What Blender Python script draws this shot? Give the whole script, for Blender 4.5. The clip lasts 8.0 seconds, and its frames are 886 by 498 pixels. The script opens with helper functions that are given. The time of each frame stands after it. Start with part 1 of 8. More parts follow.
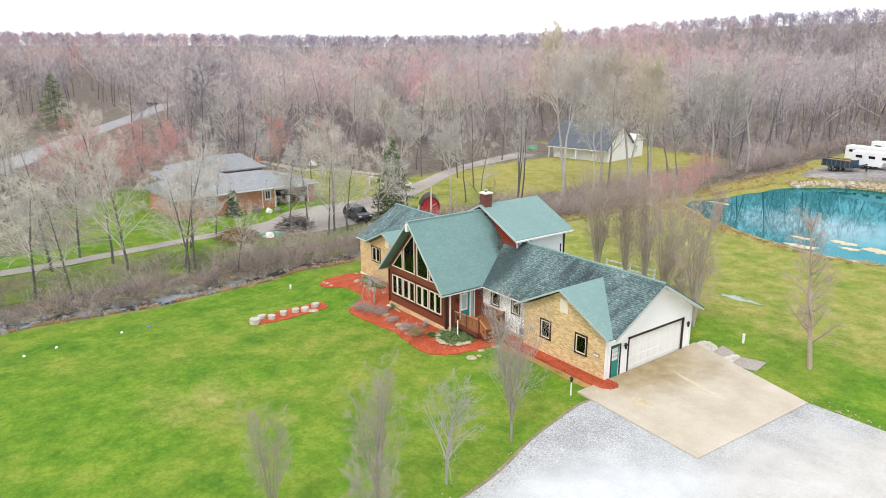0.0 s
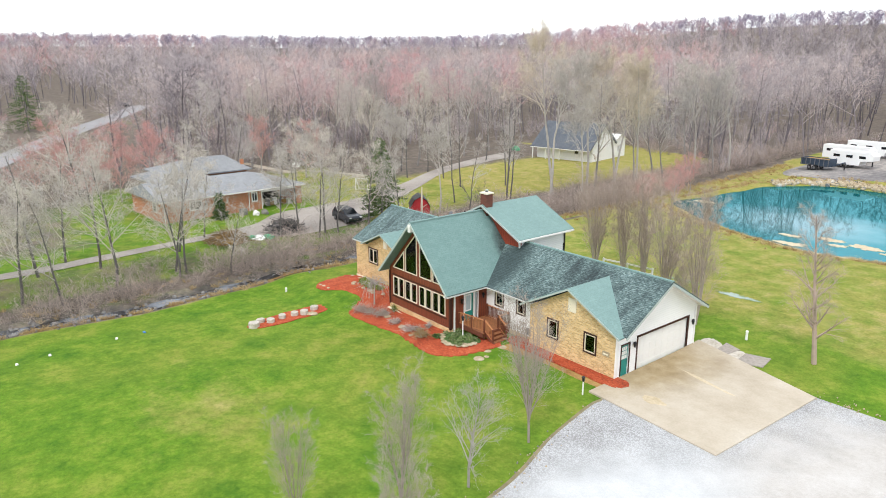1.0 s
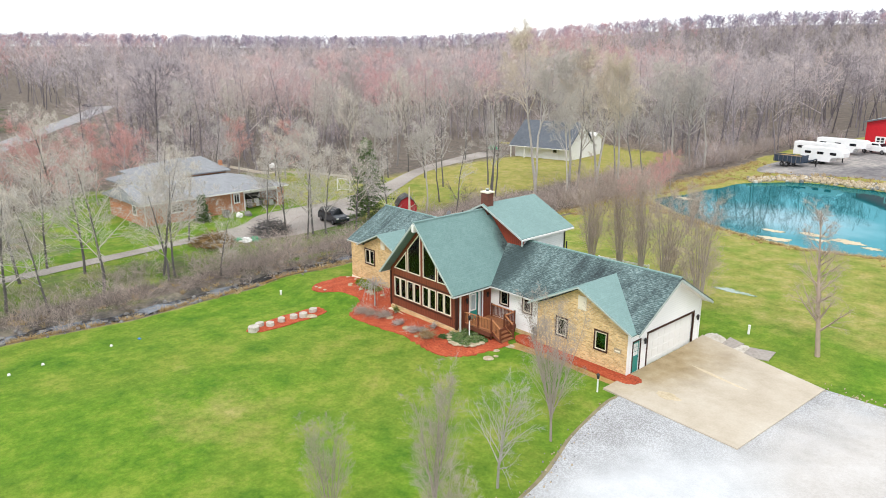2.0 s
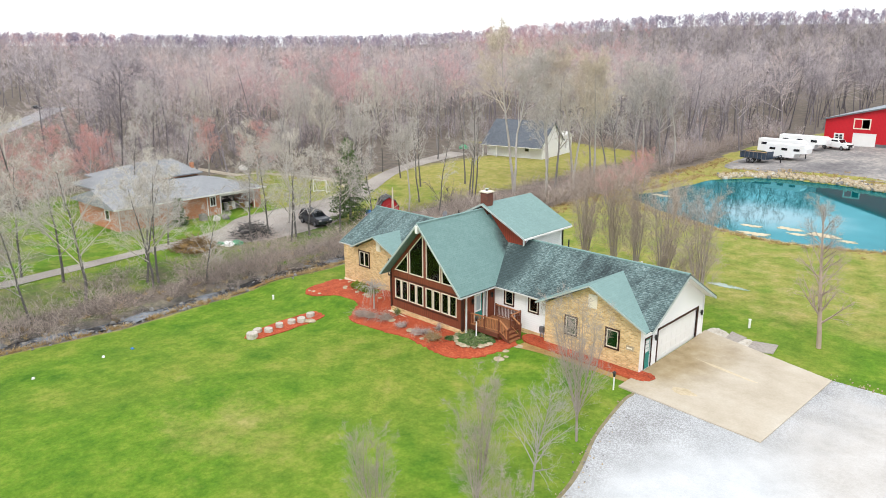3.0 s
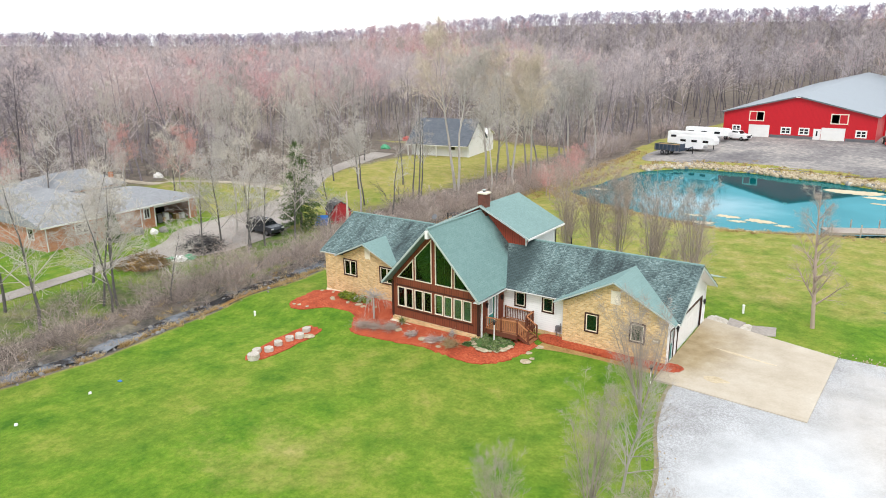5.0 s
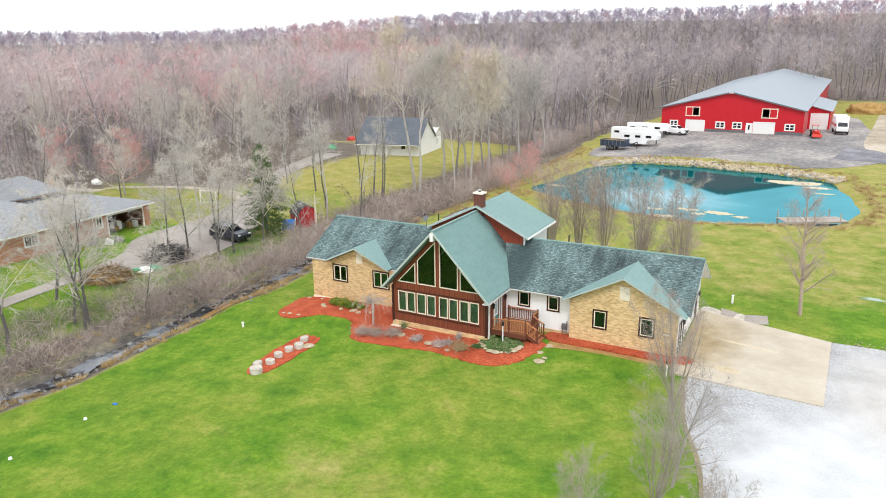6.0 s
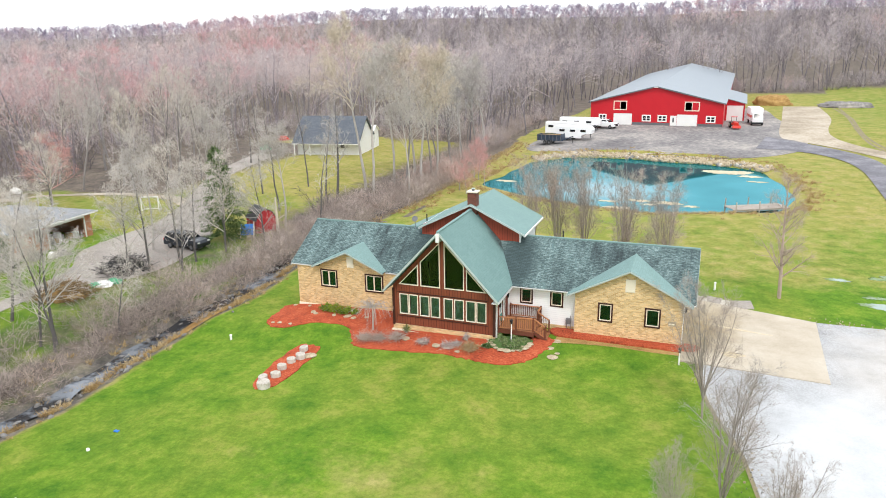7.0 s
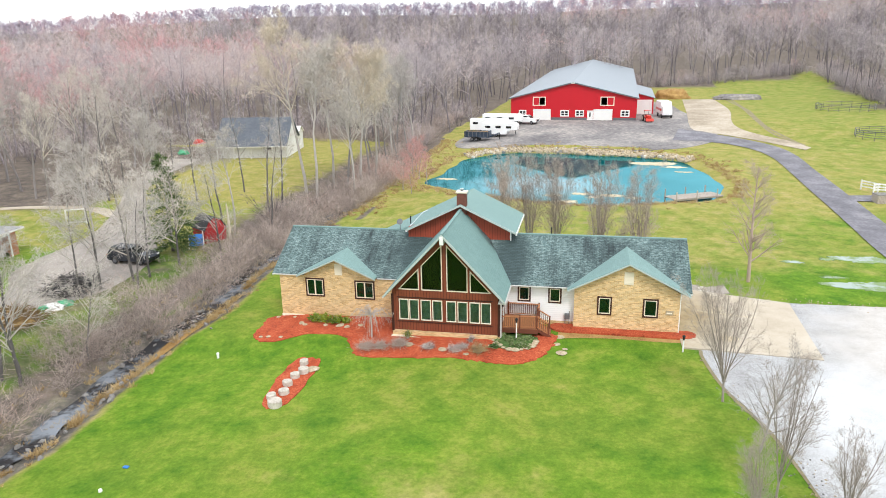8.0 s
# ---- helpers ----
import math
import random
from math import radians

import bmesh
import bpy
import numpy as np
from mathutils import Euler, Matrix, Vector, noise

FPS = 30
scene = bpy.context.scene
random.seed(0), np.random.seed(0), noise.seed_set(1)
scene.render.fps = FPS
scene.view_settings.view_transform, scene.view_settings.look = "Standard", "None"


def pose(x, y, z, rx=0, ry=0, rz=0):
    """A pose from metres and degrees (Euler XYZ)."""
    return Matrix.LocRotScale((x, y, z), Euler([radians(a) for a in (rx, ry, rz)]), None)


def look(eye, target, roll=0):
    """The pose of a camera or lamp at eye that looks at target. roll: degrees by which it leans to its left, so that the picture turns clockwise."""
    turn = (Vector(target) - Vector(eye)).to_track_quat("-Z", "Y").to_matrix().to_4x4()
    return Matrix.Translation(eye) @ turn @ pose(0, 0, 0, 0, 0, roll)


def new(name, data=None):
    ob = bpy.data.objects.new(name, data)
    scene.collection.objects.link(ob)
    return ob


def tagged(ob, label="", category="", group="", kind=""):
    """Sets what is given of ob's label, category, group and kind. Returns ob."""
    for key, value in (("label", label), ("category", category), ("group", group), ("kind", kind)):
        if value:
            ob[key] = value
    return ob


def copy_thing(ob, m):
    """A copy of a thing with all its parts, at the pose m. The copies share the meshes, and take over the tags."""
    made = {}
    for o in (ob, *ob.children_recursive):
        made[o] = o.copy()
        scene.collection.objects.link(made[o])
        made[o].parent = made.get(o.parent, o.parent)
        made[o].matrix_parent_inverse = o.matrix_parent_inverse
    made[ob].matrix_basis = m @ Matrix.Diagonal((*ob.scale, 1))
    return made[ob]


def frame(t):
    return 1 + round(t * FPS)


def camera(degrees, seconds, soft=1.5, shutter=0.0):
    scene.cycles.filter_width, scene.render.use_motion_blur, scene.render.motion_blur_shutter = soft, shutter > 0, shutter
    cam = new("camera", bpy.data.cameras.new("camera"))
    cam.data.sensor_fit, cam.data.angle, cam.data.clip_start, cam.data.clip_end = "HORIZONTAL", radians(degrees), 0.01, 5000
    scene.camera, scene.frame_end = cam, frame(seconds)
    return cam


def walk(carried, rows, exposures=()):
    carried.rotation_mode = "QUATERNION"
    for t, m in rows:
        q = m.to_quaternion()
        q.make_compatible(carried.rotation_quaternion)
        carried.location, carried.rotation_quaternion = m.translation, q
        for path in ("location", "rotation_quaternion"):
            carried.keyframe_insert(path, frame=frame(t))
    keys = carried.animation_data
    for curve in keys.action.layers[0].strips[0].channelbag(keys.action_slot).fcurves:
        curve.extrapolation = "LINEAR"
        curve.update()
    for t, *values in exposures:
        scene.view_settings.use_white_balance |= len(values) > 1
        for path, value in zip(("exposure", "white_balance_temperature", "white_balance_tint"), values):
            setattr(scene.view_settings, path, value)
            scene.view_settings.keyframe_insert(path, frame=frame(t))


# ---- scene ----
cam = camera(65.6, 8.0, soft=0.95)
PATH = [
    (0, (36.894, -27.788, 19.03), (35.35, -26.635, 18.497), -0.1),
    (0.5, (36.191, -28.495, 18.973), (34.667, -27.315, 18.442), -0.1),
    (1, (35.353, -29.243, 18.903), (33.853, -28.03, 18.373), -0.1),
    (1.5, (34.411, -30.151, 18.85), (32.941, -28.903, 18.32), -0.1),
    (3, (30.677, -33.161, 18.779), (29.327, -31.785, 18.247), -0.2),
    (3.5, (29.099, -34.286, 18.804), (27.801, -32.86, 18.271), -0.2),
    (4, (27.378, -35.41, 18.819), (26.139, -33.933, 18.286), -0.3),
    (4.5, (25.423, -36.573, 18.895), (24.251, -35.044, 18.359), -0.4),
    (6, (18.256, -39.916, 19.12), (17.343, -38.222, 18.573), -0.7),
    (6.5, (15.394, -40.959, 19.212), (14.593, -39.212, 18.659), -0.7),
    (7, (12.227, -41.898, 19.3), (11.548, -40.102, 18.74), -0.9),
    (7.5, (8.948, -42.658, 19.452), (8.402, -40.82, 18.886), -1.1),
    (8, (5.379, -43.163, 19.565), (4.982, -41.288, 18.993), -1.2),
]
walk(cam, [(t, look(eye, target, roll)) for t, eye, target, roll in PATH], [(0.0, 0.74), (3.0, 0.74), (6.0, 0.78), (8.0, 0.86)])

# ---- world, sun, exposure ----
world = bpy.data.worlds.new("overcast_sky")
scene.world = world
world.use_nodes = True
wt = world.node_tree
wt.nodes.clear()
w_out = wt.nodes.new("ShaderNodeOutputWorld")
w_bg = wt.nodes.new("ShaderNodeBackground")
w_sky = wt.nodes.new("ShaderNodeTexSky")
w_sky.sky_type = "NISHITA"
w_sky.sun_disc = False
w_sky.sun_elevation, w_sky.sun_rotation = radians(48), radians(150)
w_mul = wt.nodes.new("ShaderNodeVectorMath")
w_mul.operation = "SCALE"
w_mul.inputs["Scale"].default_value = 0.10
w_mix = wt.nodes.new("ShaderNodeMix")
w_mix.data_type = "RGBA"
w_mix.inputs["Factor"].default_value = 0.82
w_mix.inputs["B"].default_value = (0.93, 0.965, 1.0, 1)
wt.links.new(w_sky.outputs["Color"], w_mul.inputs[0])
wt.links.new(w_mul.outputs["Vector"], w_mix.inputs["A"])
wt.links.new(w_mix.outputs["Result"], w_bg.inputs["Color"])
w_bg.inputs["Strength"].default_value = 1.0
wt.links.new(w_bg.outputs["Background"], w_out.inputs["Surface"])
sun = new("sun", bpy.data.lights.new("sun", "SUN"))
sun.data.energy, sun.data.angle, sun.data.color = 1.1, radians(14), (1.0, 0.96, 0.9)
sun.matrix_world = look((20, -35, 50), (0, 0, 0))


# ---- materials ----
def ramp(nt, fac, stops):
    n = nt.nodes.new("ShaderNodeValToRGB")
    el = n.color_ramp.elements
    while len(el) < len(stops):
        el.new(0.5)
    for e, (p, c) in zip(el, stops):
        e.position, e.color = p, (*c, 1)
    nt.links.new(fac, n.inputs["Fac"])
    return n.outputs["Color"]


def noise_fac(nt, vec, scale, detail=4.0, rough=0.6):
    n = nt.nodes.new("ShaderNodeTexNoise")
    n.inputs["Scale"].default_value, n.inputs["Detail"].default_value, n.inputs["Roughness"].default_value = scale, detail, rough
    nt.links.new(vec, n.inputs["Vector"])
    return n.outputs["Fac"]


def mixed(nt, fac, a, b, mode="MIX"):
    n = nt.nodes.new("ShaderNodeMix")
    n.data_type, n.blend_type = "RGBA", mode
    for key, v in (("Factor", fac), ("A", a), ("B", b)):
        if isinstance(v, (int, float)):
            n.inputs[key].default_value = v
        elif isinstance(v, tuple):
            n.inputs[key].default_value = (*v, 1)
        else:
            nt.links.new(v, n.inputs[key])
    return n.outputs["Result"]


def stepped(nt, fac, lo, hi):
    n = nt.nodes.new("ShaderNodeMapRange")
    n.inputs["From Min"].default_value, n.inputs["From Max"].default_value = lo, hi
    nt.links.new(fac, n.inputs["Value"])
    return n.outputs["Result"]


def base_mat(name, rough=0.8, metal=0.0, spec=0.3):
    m = bpy.data.materials.new(name)
    m.use_nodes = True
    nt = m.node_tree
    p = nt.nodes["Principled BSDF"]
    p.inputs["Roughness"].default_value, p.inputs["Metallic"].default_value = rough, metal
    p.inputs["Specular IOR Level"].default_value = spec
    co = nt.nodes.new("ShaderNodeTexCoord").outputs["Object"]
    return m, nt, p, co


def bump(nt, p, height, strength=0.3, dist=0.02):
    b = nt.nodes.new("ShaderNodeBump")
    b.inputs["Strength"].default_value, b.inputs["Distance"].default_value = strength, dist
    nt.links.new(height, b.inputs["Height"])
    nt.links.new(b.outputs["Normal"], p.inputs["Normal"])


def rough_mat(name, stops, big=0.3, fine=12.0, rough=0.85, bumps=0.3, dist=0.02, metal=0.0, spec=0.3, fine_mix=0.45):
    """A surface whose colour wanders at two scales, with fine relief."""
    m, nt, p, co = base_mat(name, rough, metal, spec)
    a, b = noise_fac(nt, co, big), noise_fac(nt, co, fine, 3.0)
    f = nt.nodes.new("ShaderNodeMix")
    f.inputs["Factor"].default_value = fine_mix
    nt.links.new(a, f.inputs["A"])
    nt.links.new(b, f.inputs["B"])
    nt.links.new(ramp(nt, f.outputs["Result"], stops), p.inputs["Base Color"])
    if bumps:
        bump(nt, p, b, bumps, dist)
    return m


def tone(c, k=0.12):
    """Three stops round a colour."""
    return [(0.3, tuple(v * (1 - k) for v in c)), (0.5, c), (0.7, tuple(min(1, v * (1 + k)) for v in c))]


def uv_vec(nt, co, u, v):
    """A flat pattern's coordinates: u and v are weights of x, y and z."""
    out = nt.nodes.new("ShaderNodeCombineXYZ")
    for k, w in enumerate((u, v)):
        d = nt.nodes.new("ShaderNodeVectorMath")
        d.operation = "DOT_PRODUCT"
        d.inputs[1].default_value = w
        nt.links.new(co, d.inputs[0])
        nt.links.new(d.outputs["Value"], out.inputs[k])
    return out.outputs["Vector"]


def coursed_mat(name, u, v, width, height, mortar, c1, c2, joint, stain, rough=0.85, dirt=0.5, depth=0.01, bias=0.0):
    """Bricks or shingles laid in courses, with stains over them."""
    m, nt, p, co = base_mat(name, rough)
    vec = uv_vec(nt, co, u, v)
    br = nt.nodes.new("ShaderNodeTexBrick")
    nt.links.new(vec, br.inputs["Vector"])
    br.inputs["Scale"].default_value = 1.0
    br.inputs["Brick Width"].default_value, br.inputs["Row Height"].default_value = width, height
    br.inputs["Mortar Size"].default_value, br.inputs["Bias"].default_value = mortar, bias
    br.inputs["Color1"].default_value, br.inputs["Color2"].default_value, br.inputs["Mortar"].default_value = (*c1, 1), (*c2, 1), (*joint, 1)
    big, fine = noise_fac(nt, co, 0.5, 5.0, 0.65), noise_fac(nt, co, 9.0, 3.0)
    col = mixed(nt, stepped(nt, big, 0.45, 0.75), br.outputs["Color"], mixed(nt, dirt, br.outputs["Color"], stain))
    col = mixed(nt, 0.25, col, ramp(nt, fine, [(0.3, (0.35, 0.35, 0.35)), (0.7, (1.0, 1.0, 1.0))]), "MULTIPLY")
    nt.links.new(col, p.inputs["Base Color"])
    bump(nt, p, br.outputs["Fac"], -0.5, depth)
    return m


def grooved_mat(name, u, pitch, c1, c2, groove, rough=0.7, depth=0.012, grain=(30.0, 30.0, 2.0)):
    """Boards or siding: a groove at every pitch along u, grain along the boards."""
    m, nt, p, co = base_mat(name, rough)
    d = nt.nodes.new("ShaderNodeVectorMath")
    d.operation = "DOT_PRODUCT"
    d.inputs[1].default_value = tuple(w / pitch for w in u)
    nt.links.new(co, d.inputs[0])
    fr = nt.nodes.new("ShaderNodeMath")
    fr.operation = "FRACT"
    nt.links.new(d.outputs["Value"], fr.inputs[0])
    edge = nt.nodes.new("ShaderNodeMath")
    edge.operation = "LESS_THAN"
    edge.inputs[1].default_value = 0.12
    nt.links.new(fr.outputs["Value"], edge.inputs[0])
    fl = nt.nodes.new("ShaderNodeMath")
    fl.operation = "FLOOR"
    nt.links.new(d.outputs["Value"], fl.inputs[0])
    wn = nt.nodes.new("ShaderNodeTexWhiteNoise")
    wn.noise_dimensions = "1D"
    nt.links.new(fl.outputs["Value"], wn.inputs["W"])
    sc = nt.nodes.new("ShaderNodeVectorMath")
    sc.operation = "MULTIPLY"
    sc.inputs[1].default_value = grain
    nt.links.new(co, sc.inputs[0])
    g = noise_fac(nt, sc.outputs["Vector"], 0.6, 4.0)
    big = noise_fac(nt, co, 0.6)
    f = mixed(nt, 0.5, wn.outputs["Value"], g)
    f2 = mixed(nt, 0.4, f, big)
    col = mixed(nt, f2, c1, c2)
    col = mixed(nt, edge.outputs["Value"], col, groove)
    nt.links.new(col, p.inputs["Base Color"])
    bump(nt, p, edge.outputs["Value"], -0.6, depth)
    return m


def ellipse_fac(nt, co, centre, reach, wobble, lo, hi):
    """1 inside a loose oval on the ground, 0 outside it."""
    v = nt.nodes.new("ShaderNodeVectorMath")
    v.operation = "SUBTRACT"
    v.inputs[1].default_value = (*centre, 0)
    nt.links.new(co, v.inputs[0])
    d = nt.nodes.new("ShaderNodeVectorMath")
    d.operation = "MULTIPLY"
    d.inputs[1].default_value = (1 / reach[0], 1 / reach[1], 0)
    nt.links.new(v.outputs["Vector"], d.inputs[0])
    ln = nt.nodes.new("ShaderNodeVectorMath")
    ln.operation = "LENGTH"
    nt.links.new(d.outputs["Vector"], ln.inputs[0])
    ma = nt.nodes.new("ShaderNodeMath")
    ma.operation = "MULTIPLY_ADD"
    ma.inputs[1].default_value = wobble
    nt.links.new(noise_fac(nt, co, 0.35, 4.0, 0.6), ma.inputs[0])
    nt.links.new(ln.outputs["Value"], ma.inputs[2])
    return stepped(nt, ma.outputs["Value"], hi, lo)


def bark_mat(name, stops):
    """Bark and twigs: each tree has its own tint, carried by its mesh."""
    m, nt, p, co = base_mat(name, 0.9, 0, 0.2)
    at = nt.nodes.new("ShaderNodeAttribute")
    at.attribute_name = "tint"
    n = noise_fac(nt, co, 1.2, 3.0)
    col = ramp(nt, at.outputs["Fac"], stops)
    col = mixed(nt, 0.35, col, ramp(nt, n, [(0.3, (0.45, 0.45, 0.45)), (0.7, (1, 1, 1))]), "MULTIPLY")
    nt.links.new(col, p.inputs["Base Color"])
    return m


M = {}
M["white_wall"] = grooved_mat("white_siding", (0, 0, 1), 0.15, (0.85, 0.85, 0.85), (0.90, 0.90, 0.90), (0.76, 0.76, 0.77), 0.5, 0.004, (1.0, 1.0, 6.0))
M["white"] = rough_mat("white_paint", tone((0.80, 0.79, 0.77), 0.05), 0.8, 20, 0.5, 0.1)
M["gutter"] = rough_mat("weathered_gutter_paint", tone((0.56, 0.56, 0.54), 0.1), 0.8, 20, 0.5, 0.1)
M["cream"] = rough_mat("cream_paint", tone((0.78, 0.71, 0.58), 0.08), 0.8, 20, 0.5, 0.1)
M["wood_siding"] = grooved_mat("stained_wood_siding", (1, 1, 0), 0.2, (0.15, 0.04, 0.02), (0.26, 0.07, 0.034), (0.06, 0.016, 0.009), 0.6)
M["red_siding"] = grooved_mat("red_stained_siding", (1, 1, 0), 0.2, (0.28, 0.05, 0.028), (0.37, 0.075, 0.04), (0.13, 0.022, 0.014), 0.6)
M["trim_brown"] = rough_mat("dark_brown_trim", tone((0.05, 0.018, 0.012), 0.2), 0.8, 14, 0.55, 0.1)
M["brick"] = coursed_mat("buff_brick", (1, 1, 0), (0, 0, 1), 0.26, 0.09, 0.008, (0.84, 0.60, 0.31), (0.52, 0.33, 0.145), (0.70, 0.57, 0.38), (0.38, 0.24, 0.11), 0.85, 0.3)
M["brick_red"] = coursed_mat("orange_brick", (1, 1, 0), (0, 0, 1), 0.25, 0.08, 0.008, (0.62, 0.27, 0.14), (0.50, 0.18, 0.09), (0.50, 0.36, 0.27), (0.30, 0.12, 0.07), 0.85, 0.4)
TEAL, TEAL2 = (0.165, 0.275, 0.262), (0.19, 0.305, 0.29)
M["roof_great"] = coursed_mat("teal_shingles_steep", (0, 1, 0), (1.35, 0, 0), 0.33, 0.145, 0.004, TEAL, TEAL2, (0.115, 0.20, 0.188), (0.125, 0.215, 0.205), 0.8, 0.5, 0.004)
gt = M["roof_great"].node_tree
g_p, g_co = gt.nodes["Principled BSDF"], gt.nodes["Texture Coordinate"].outputs["Object"]
g_col = g_p.inputs["Base Color"].links[0].from_socket
# A darker mottled oval where this slope meets the dormer wall.
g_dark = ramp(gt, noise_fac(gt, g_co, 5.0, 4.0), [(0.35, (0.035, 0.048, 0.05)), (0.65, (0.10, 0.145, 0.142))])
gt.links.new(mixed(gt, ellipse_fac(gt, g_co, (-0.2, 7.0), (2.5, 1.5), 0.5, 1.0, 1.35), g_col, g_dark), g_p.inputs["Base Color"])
M["roof_cross"] = coursed_mat("teal_shingles_gable", (0, 1, 0), (1.1, 0, 0), 0.33, 0.145, 0.004, (0.20, 0.315, 0.30), (0.225, 0.345, 0.33), (0.155, 0.25, 0.24), (0.18, 0.28, 0.27), 0.8, 0.5, 0.004)


def weathered_mat(name, dark, mid, pale, cover):
    """Old shingles: courses, pale flecks where the grit is left, dark runs down the slope; darker ovals beside the
    great room.
    """
    m, nt, p, co = base_mat(name, 0.9, 0, 0.2)
    vec = uv_vec(nt, co, (1, 0, 0), (0, 1.15, 0))
    br = nt.nodes.new("ShaderNodeTexBrick")
    nt.links.new(vec, br.inputs["Vector"])
    br.inputs["Scale"].default_value = 1.0
    br.inputs["Brick Width"].default_value, br.inputs["Row Height"].default_value = 0.33, 0.145
    br.inputs["Mortar Size"].default_value = 0.014
    br.inputs["Color1"].default_value, br.inputs["Color2"].default_value, br.inputs["Mortar"].default_value = (1, 1, 1, 1), (0.66, 0.68, 0.68, 1), (0.38, 0.38, 0.38, 1)
    def wide(sx, sy, scale, detail):
        v = nt.nodes.new("ShaderNodeVectorMath")
        v.operation = "MULTIPLY"
        v.inputs[1].default_value = (sx, sy, sy)
        nt.links.new(co, v.inputs[0])
        return noise_fac(nt, v.outputs["Vector"], scale, detail, 0.65)
    flecks, runs, big = wide(4.5, 13.0, 1.0, 3.0), wide(1.3, 0.3, 1.0, 4.0), noise_fac(nt, co, 0.22, 3.0, 0.5)
    wear = mixed(nt, 0.45, runs, big)
    body = mixed(nt, stepped(nt, wear, 0.36, 0.62), dark, mid)
    light = mixed(nt, stepped(nt, wear, cover, cover + 0.2), body, pale)
    col = mixed(nt, stepped(nt, flecks, 0.46, 0.60), body, light)
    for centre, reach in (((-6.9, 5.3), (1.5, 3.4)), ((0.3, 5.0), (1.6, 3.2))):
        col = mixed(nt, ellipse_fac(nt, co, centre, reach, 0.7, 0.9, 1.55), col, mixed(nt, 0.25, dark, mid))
    col = mixed(nt, 0.85, col, br.outputs["Color"], "MULTIPLY")
    nt.links.new(col, p.inputs["Base Color"])
    bump(nt, p, br.outputs["Fac"], -0.5, 0.008)
    return m


M["roof_wing"] = weathered_mat("weathered_shingles", (0.05, 0.068, 0.072), (0.13, 0.20, 0.20), (0.27, 0.355, 0.35), 0.36)


def gravel_mat():
    """Coarse grey limestone, whiter in a loose oval, tan fines towards the lane."""
    m, nt, p, co = base_mat("pale_gravel", 0.95, 0, 0.2)
    vo = nt.nodes.new("ShaderNodeTexVoronoi")
    vo.inputs["Scale"].default_value = 13.0
    nt.links.new(co, vo.inputs["Vector"])
    big, fine = noise_fac(nt, co, 0.5, 5.0, 0.65), noise_fac(nt, co, 6.0, 5.0, 0.75)
    stones = ramp(nt, mixed(nt, 0.5, vo.outputs["Distance"], fine), [(0.25, (0.58, 0.59, 0.61)), (0.42, (0.50, 0.51, 0.53)), (0.58, (0.34, 0.34, 0.34))])
    patchy = ramp(nt, big, [(0.35, (0.78, 0.77, 0.76)), (0.65, (1.0, 1.0, 1.0))])
    coarse = mixed(nt, 1.0, stones, patchy, "MULTIPLY")
    fines = ramp(nt, mixed(nt, 0.4, big, fine), [(0.35, (0.42, 0.395, 0.365)), (0.5, (0.50, 0.475, 0.45)), (0.65, (0.56, 0.54, 0.52))])
    white_oval = ramp(nt, mixed(nt, 0.4, big, fine), [(0.35, (0.47, 0.48, 0.49)), (0.5, (0.535, 0.545, 0.555)), (0.65, (0.60, 0.605, 0.61))])
    col = mixed(nt, ellipse_fac(nt, co, (33.0, -2.0), (13.0, 20.0), 0.4, 0.95, 1.25), coarse, fines)
    col = mixed(nt, ellipse_fac(nt, co, (20.6, -8.0), (4.6, 7.2), 0.6, 0.85, 1.6), col, white_oval)
    nt.links.new(col, p.inputs["Base Color"])
    bump(nt, p, vo.outputs["Distance"], 0.35, 0.03)
    return m


M["gravel"] = gravel_mat()


def concrete_mat():
    m, nt, p, co = base_mat("tan_concrete", 0.8, 0, 0.3)
    big, mid, fine = noise_fac(nt, co, 0.25, 5.0, 0.6), noise_fac(nt, co, 1.1, 5.0, 0.7), noise_fac(nt, co, 8.0, 4.0)
    clean = ramp(nt, mixed(nt, 0.35, big, mid), [(0.36, (0.44, 0.375, 0.29)), (0.5, (0.51, 0.445, 0.355)), (0.64, (0.57, 0.515, 0.43))])
    damp = ramp(nt, mixed(nt, 0.5, big, mid), [(0.36, (0.26, 0.19, 0.10)), (0.52, (0.37, 0.285, 0.165)), (0.66, (0.46, 0.375, 0.25))])
    col = mixed(nt, ellipse_fac(nt, co, (12.4, 6.6), (3.4, 5.6), 0.9, 0.85, 1.6), clean, damp)
    col = mixed(nt, 0.3, col, ramp(nt, fine, [(0.3, (0.72, 0.72, 0.72)), (0.7, (1.0, 1.0, 1.0))]), "MULTIPLY")
    nt.links.new(col, p.inputs["Base Color"])
    bump(nt, p, fine, 0.1, 0.006)
    return m


M["concrete"] = concrete_mat()
M["gravel_dark"] = rough_mat("grey_gravel", [(0.36, (0.13, 0.12, 0.125)), (0.5, (0.24, 0.225, 0.22)), (0.62, (0.40, 0.365, 0.33))], 0.09, 1.3, 0.95, 0.5, 0.03, fine_mix=0.42)
M["asphalt"] = rough_mat("worn_asphalt", [(0.36, (0.11, 0.105, 0.12)), (0.5, (0.17, 0.165, 0.185)), (0.64, (0.27, 0.26, 0.28))], 0.3, 3.0, 0.75, 0.4, 0.03, fine_mix=0.4)
M["drive"] = rough_mat("dirt_driveway", [(0.34, (0.22, 0.19, 0.17)), (0.5, (0.33, 0.295, 0.265)), (0.66, (0.42, 0.38, 0.345))], 0.2, 5.0, 0.95, 0.4, 0.03)
